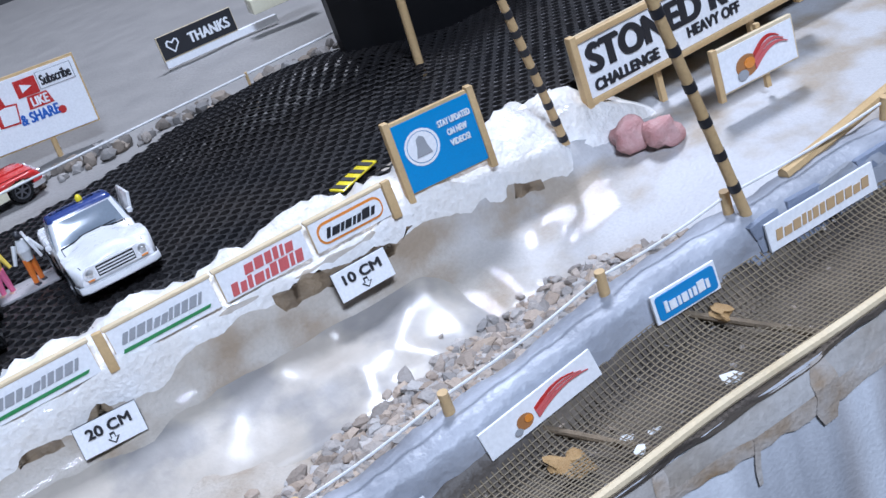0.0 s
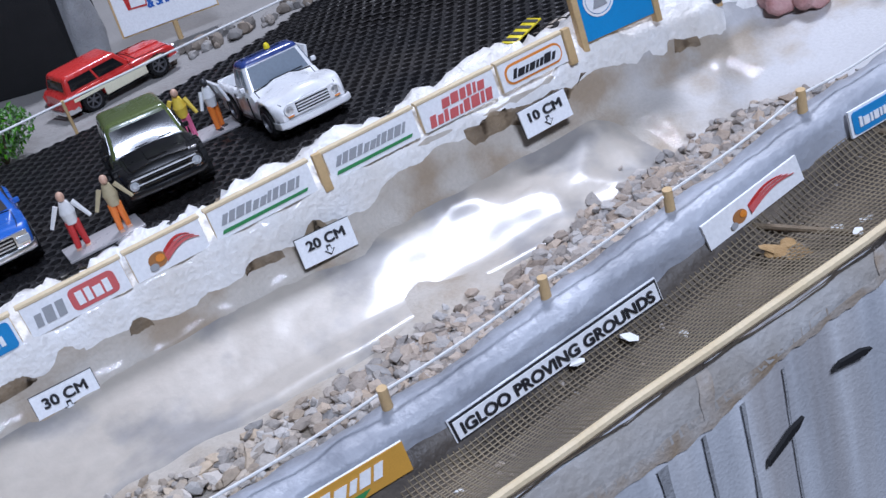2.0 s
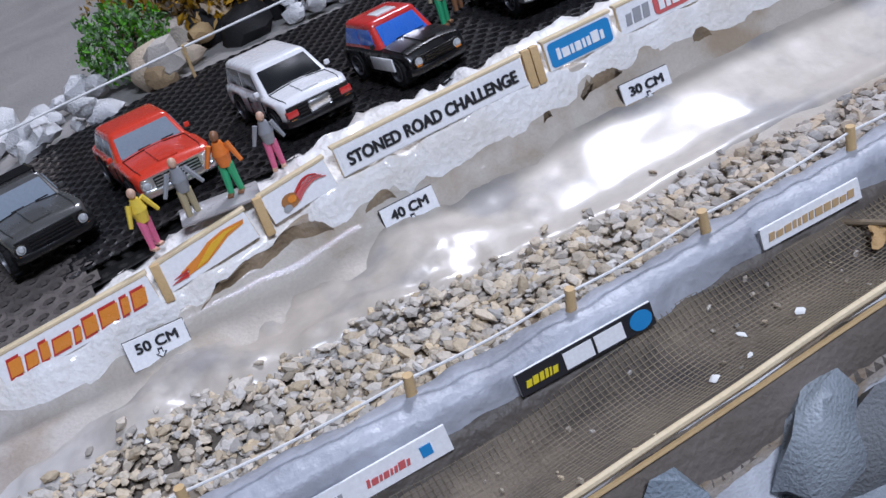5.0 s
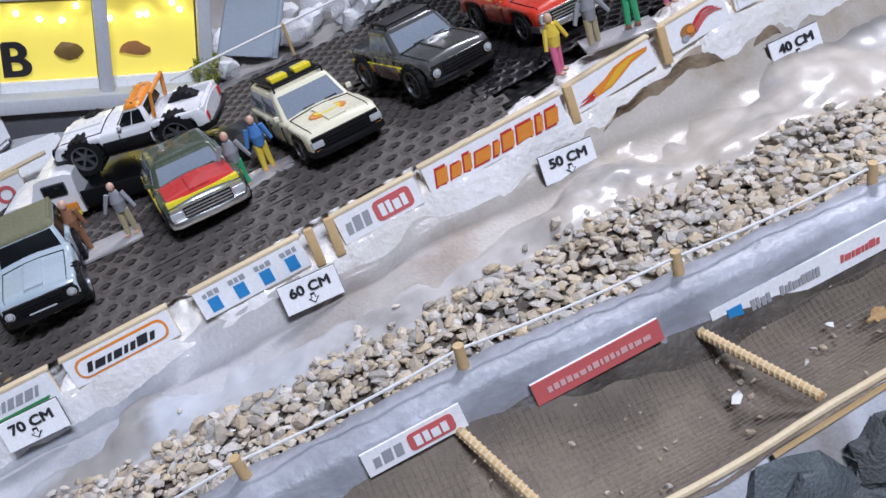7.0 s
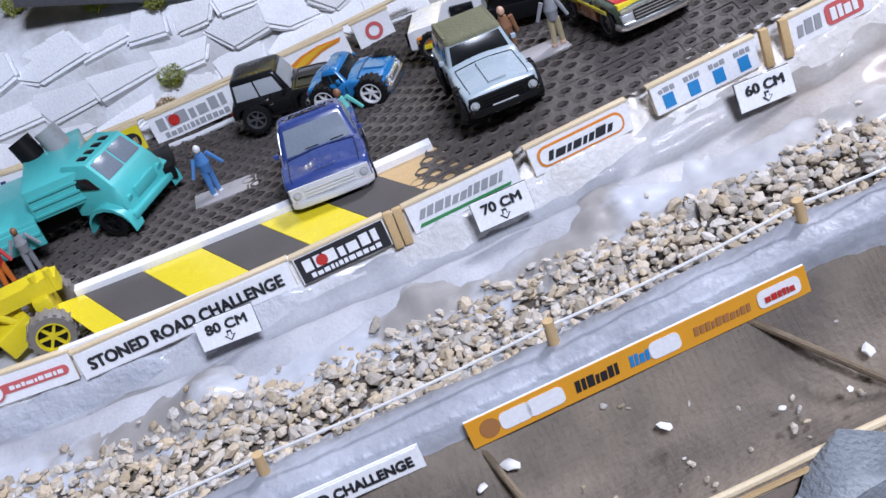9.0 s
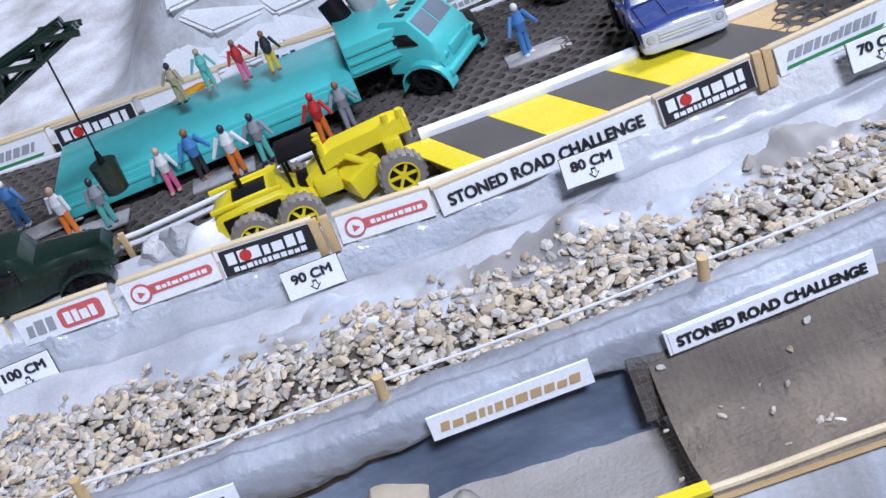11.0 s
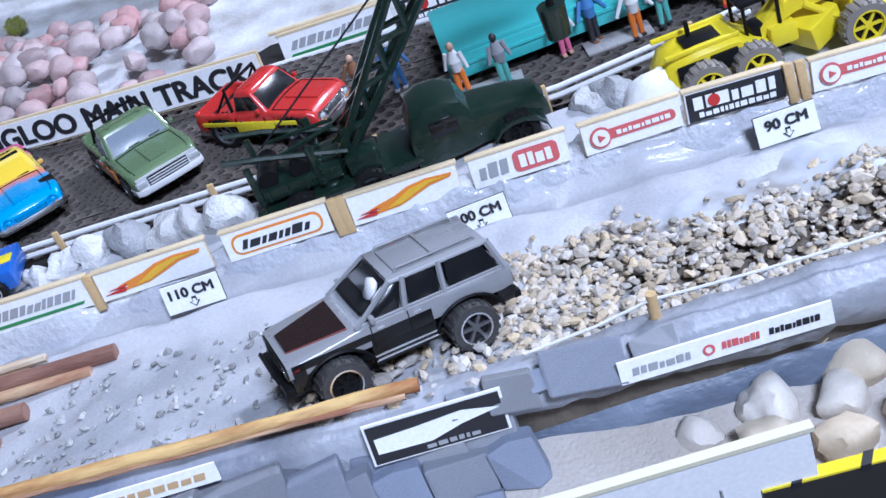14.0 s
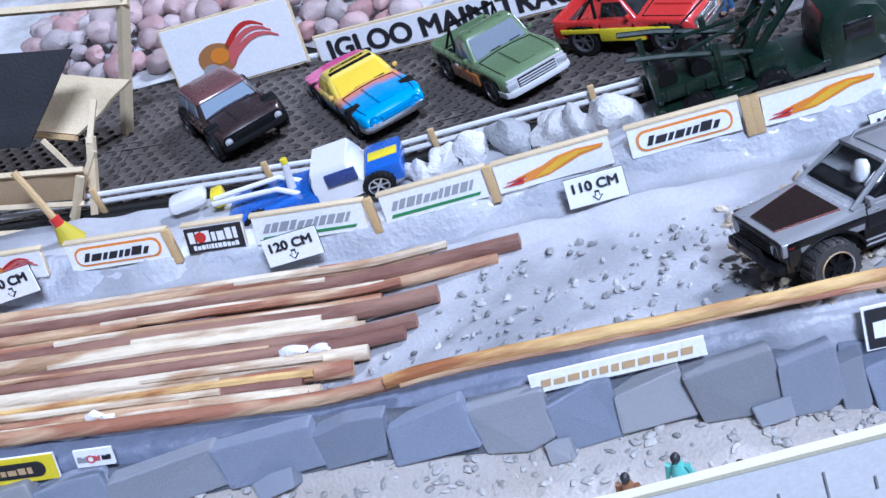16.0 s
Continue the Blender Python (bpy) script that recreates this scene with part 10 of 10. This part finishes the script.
# ---- scraps ----
def scraps():
    rng = random.Random(77)
    chip = mat("dark_chip", (0.02, 0.02, 0.022), 0.6)
    for x, z, w, a in ((-0.106, -0.0235, 0.013, 6), (-0.268, -0.019, 0.010, -18), (-0.276, -0.0135, 0.006, 30), (-0.132, -0.036, 0.016, -32)):
        c = thing("dark_chip", at(x, -0.1485, z, 0, 0, a), "thin dark chip stuck to the side panel", "chip", "dark chips")
        part("chip", prism([(-w / 2, -0.0006), (w * 0.3, -0.0012), (w / 2, 0.0), (w * 0.2, 0.0012), (-w * 0.4, 0.0009)], -0.0006, 0.0006), chip, c)
    leaf = mat("dry_leaf", (0.42, 0.27, 0.11), 0.7, other=(0.24, 0.14, 0.05), scale=200, amount=0.8, bump=0.6)
    for x, y, s in ((-0.099, -0.119, 0.011), (-0.041, -0.110, 0.007), (-0.288, -0.116, 0.008), (-0.45, -0.121, 0.006)):
        c = thing("dry_leaf", at(x, y, shelf_level(x, y) + 0.0052, rng.uniform(0, 360), rng.uniform(-14, 14)), "crumpled dry tan leaf lying on the netting", "leaf", "dry leaves")
        part("leaf", rock((s, s * 0.6, s * 0.35), x * 300, 0.6, 3, 1.4), leaf, c)
    t = thing("tape_scrap", at(-0.074, 0.047, mat_level(-0.074, 0.047) + 0.0016, 28, 0, 0), "scrap of yellow and black tape on the mat", "tape scrap")
    part("strip", box(-0.011, 0.011, -0.0032, 0.0032, 0, 0.0008, 0.0002), YELLOW, t)
    for k in range(4):
        part("stripe", prism([(-0.010 + 0.0055 * k, 0.0), (-0.0076 + 0.0055 * k, 0.0), (-0.0076 + 0.0055 * k, 0.0004), (-0.010 + 0.0055 * k, 0.0004)], -0.0030, 0.0030), INK, t).location = (0, 0, 0.0007)
    paper = mat("torn_paper", (0.78, 0.78, 0.76), 0.7)
    for i in range(26):
        x, y = rng.uniform(-0.78, -0.05), rng.uniform(-0.137, -0.106)
        s = rng.uniform(0.0016, 0.0040)
        c = thing("plaster_chip", at(x, y, shelf_level(x, y) + 0.0046, rng.uniform(0, 360), rng.uniform(-20, 20)), "small white plaster chip lying on the netting", "chip", "plaster chips")
        part("chip", rock((s * 1.5, s, s * 0.5), i * 3.1, 0.8, 1, 0.9), paper, c)


figures()
teal_truck()
grader()
crane()
hauler()
boat_and_crane()
start_area()
back_things()
back_boards()
hazard_ramp()
mountain_house()
slab_wall()
lookouts()
lower_end()
scraps()
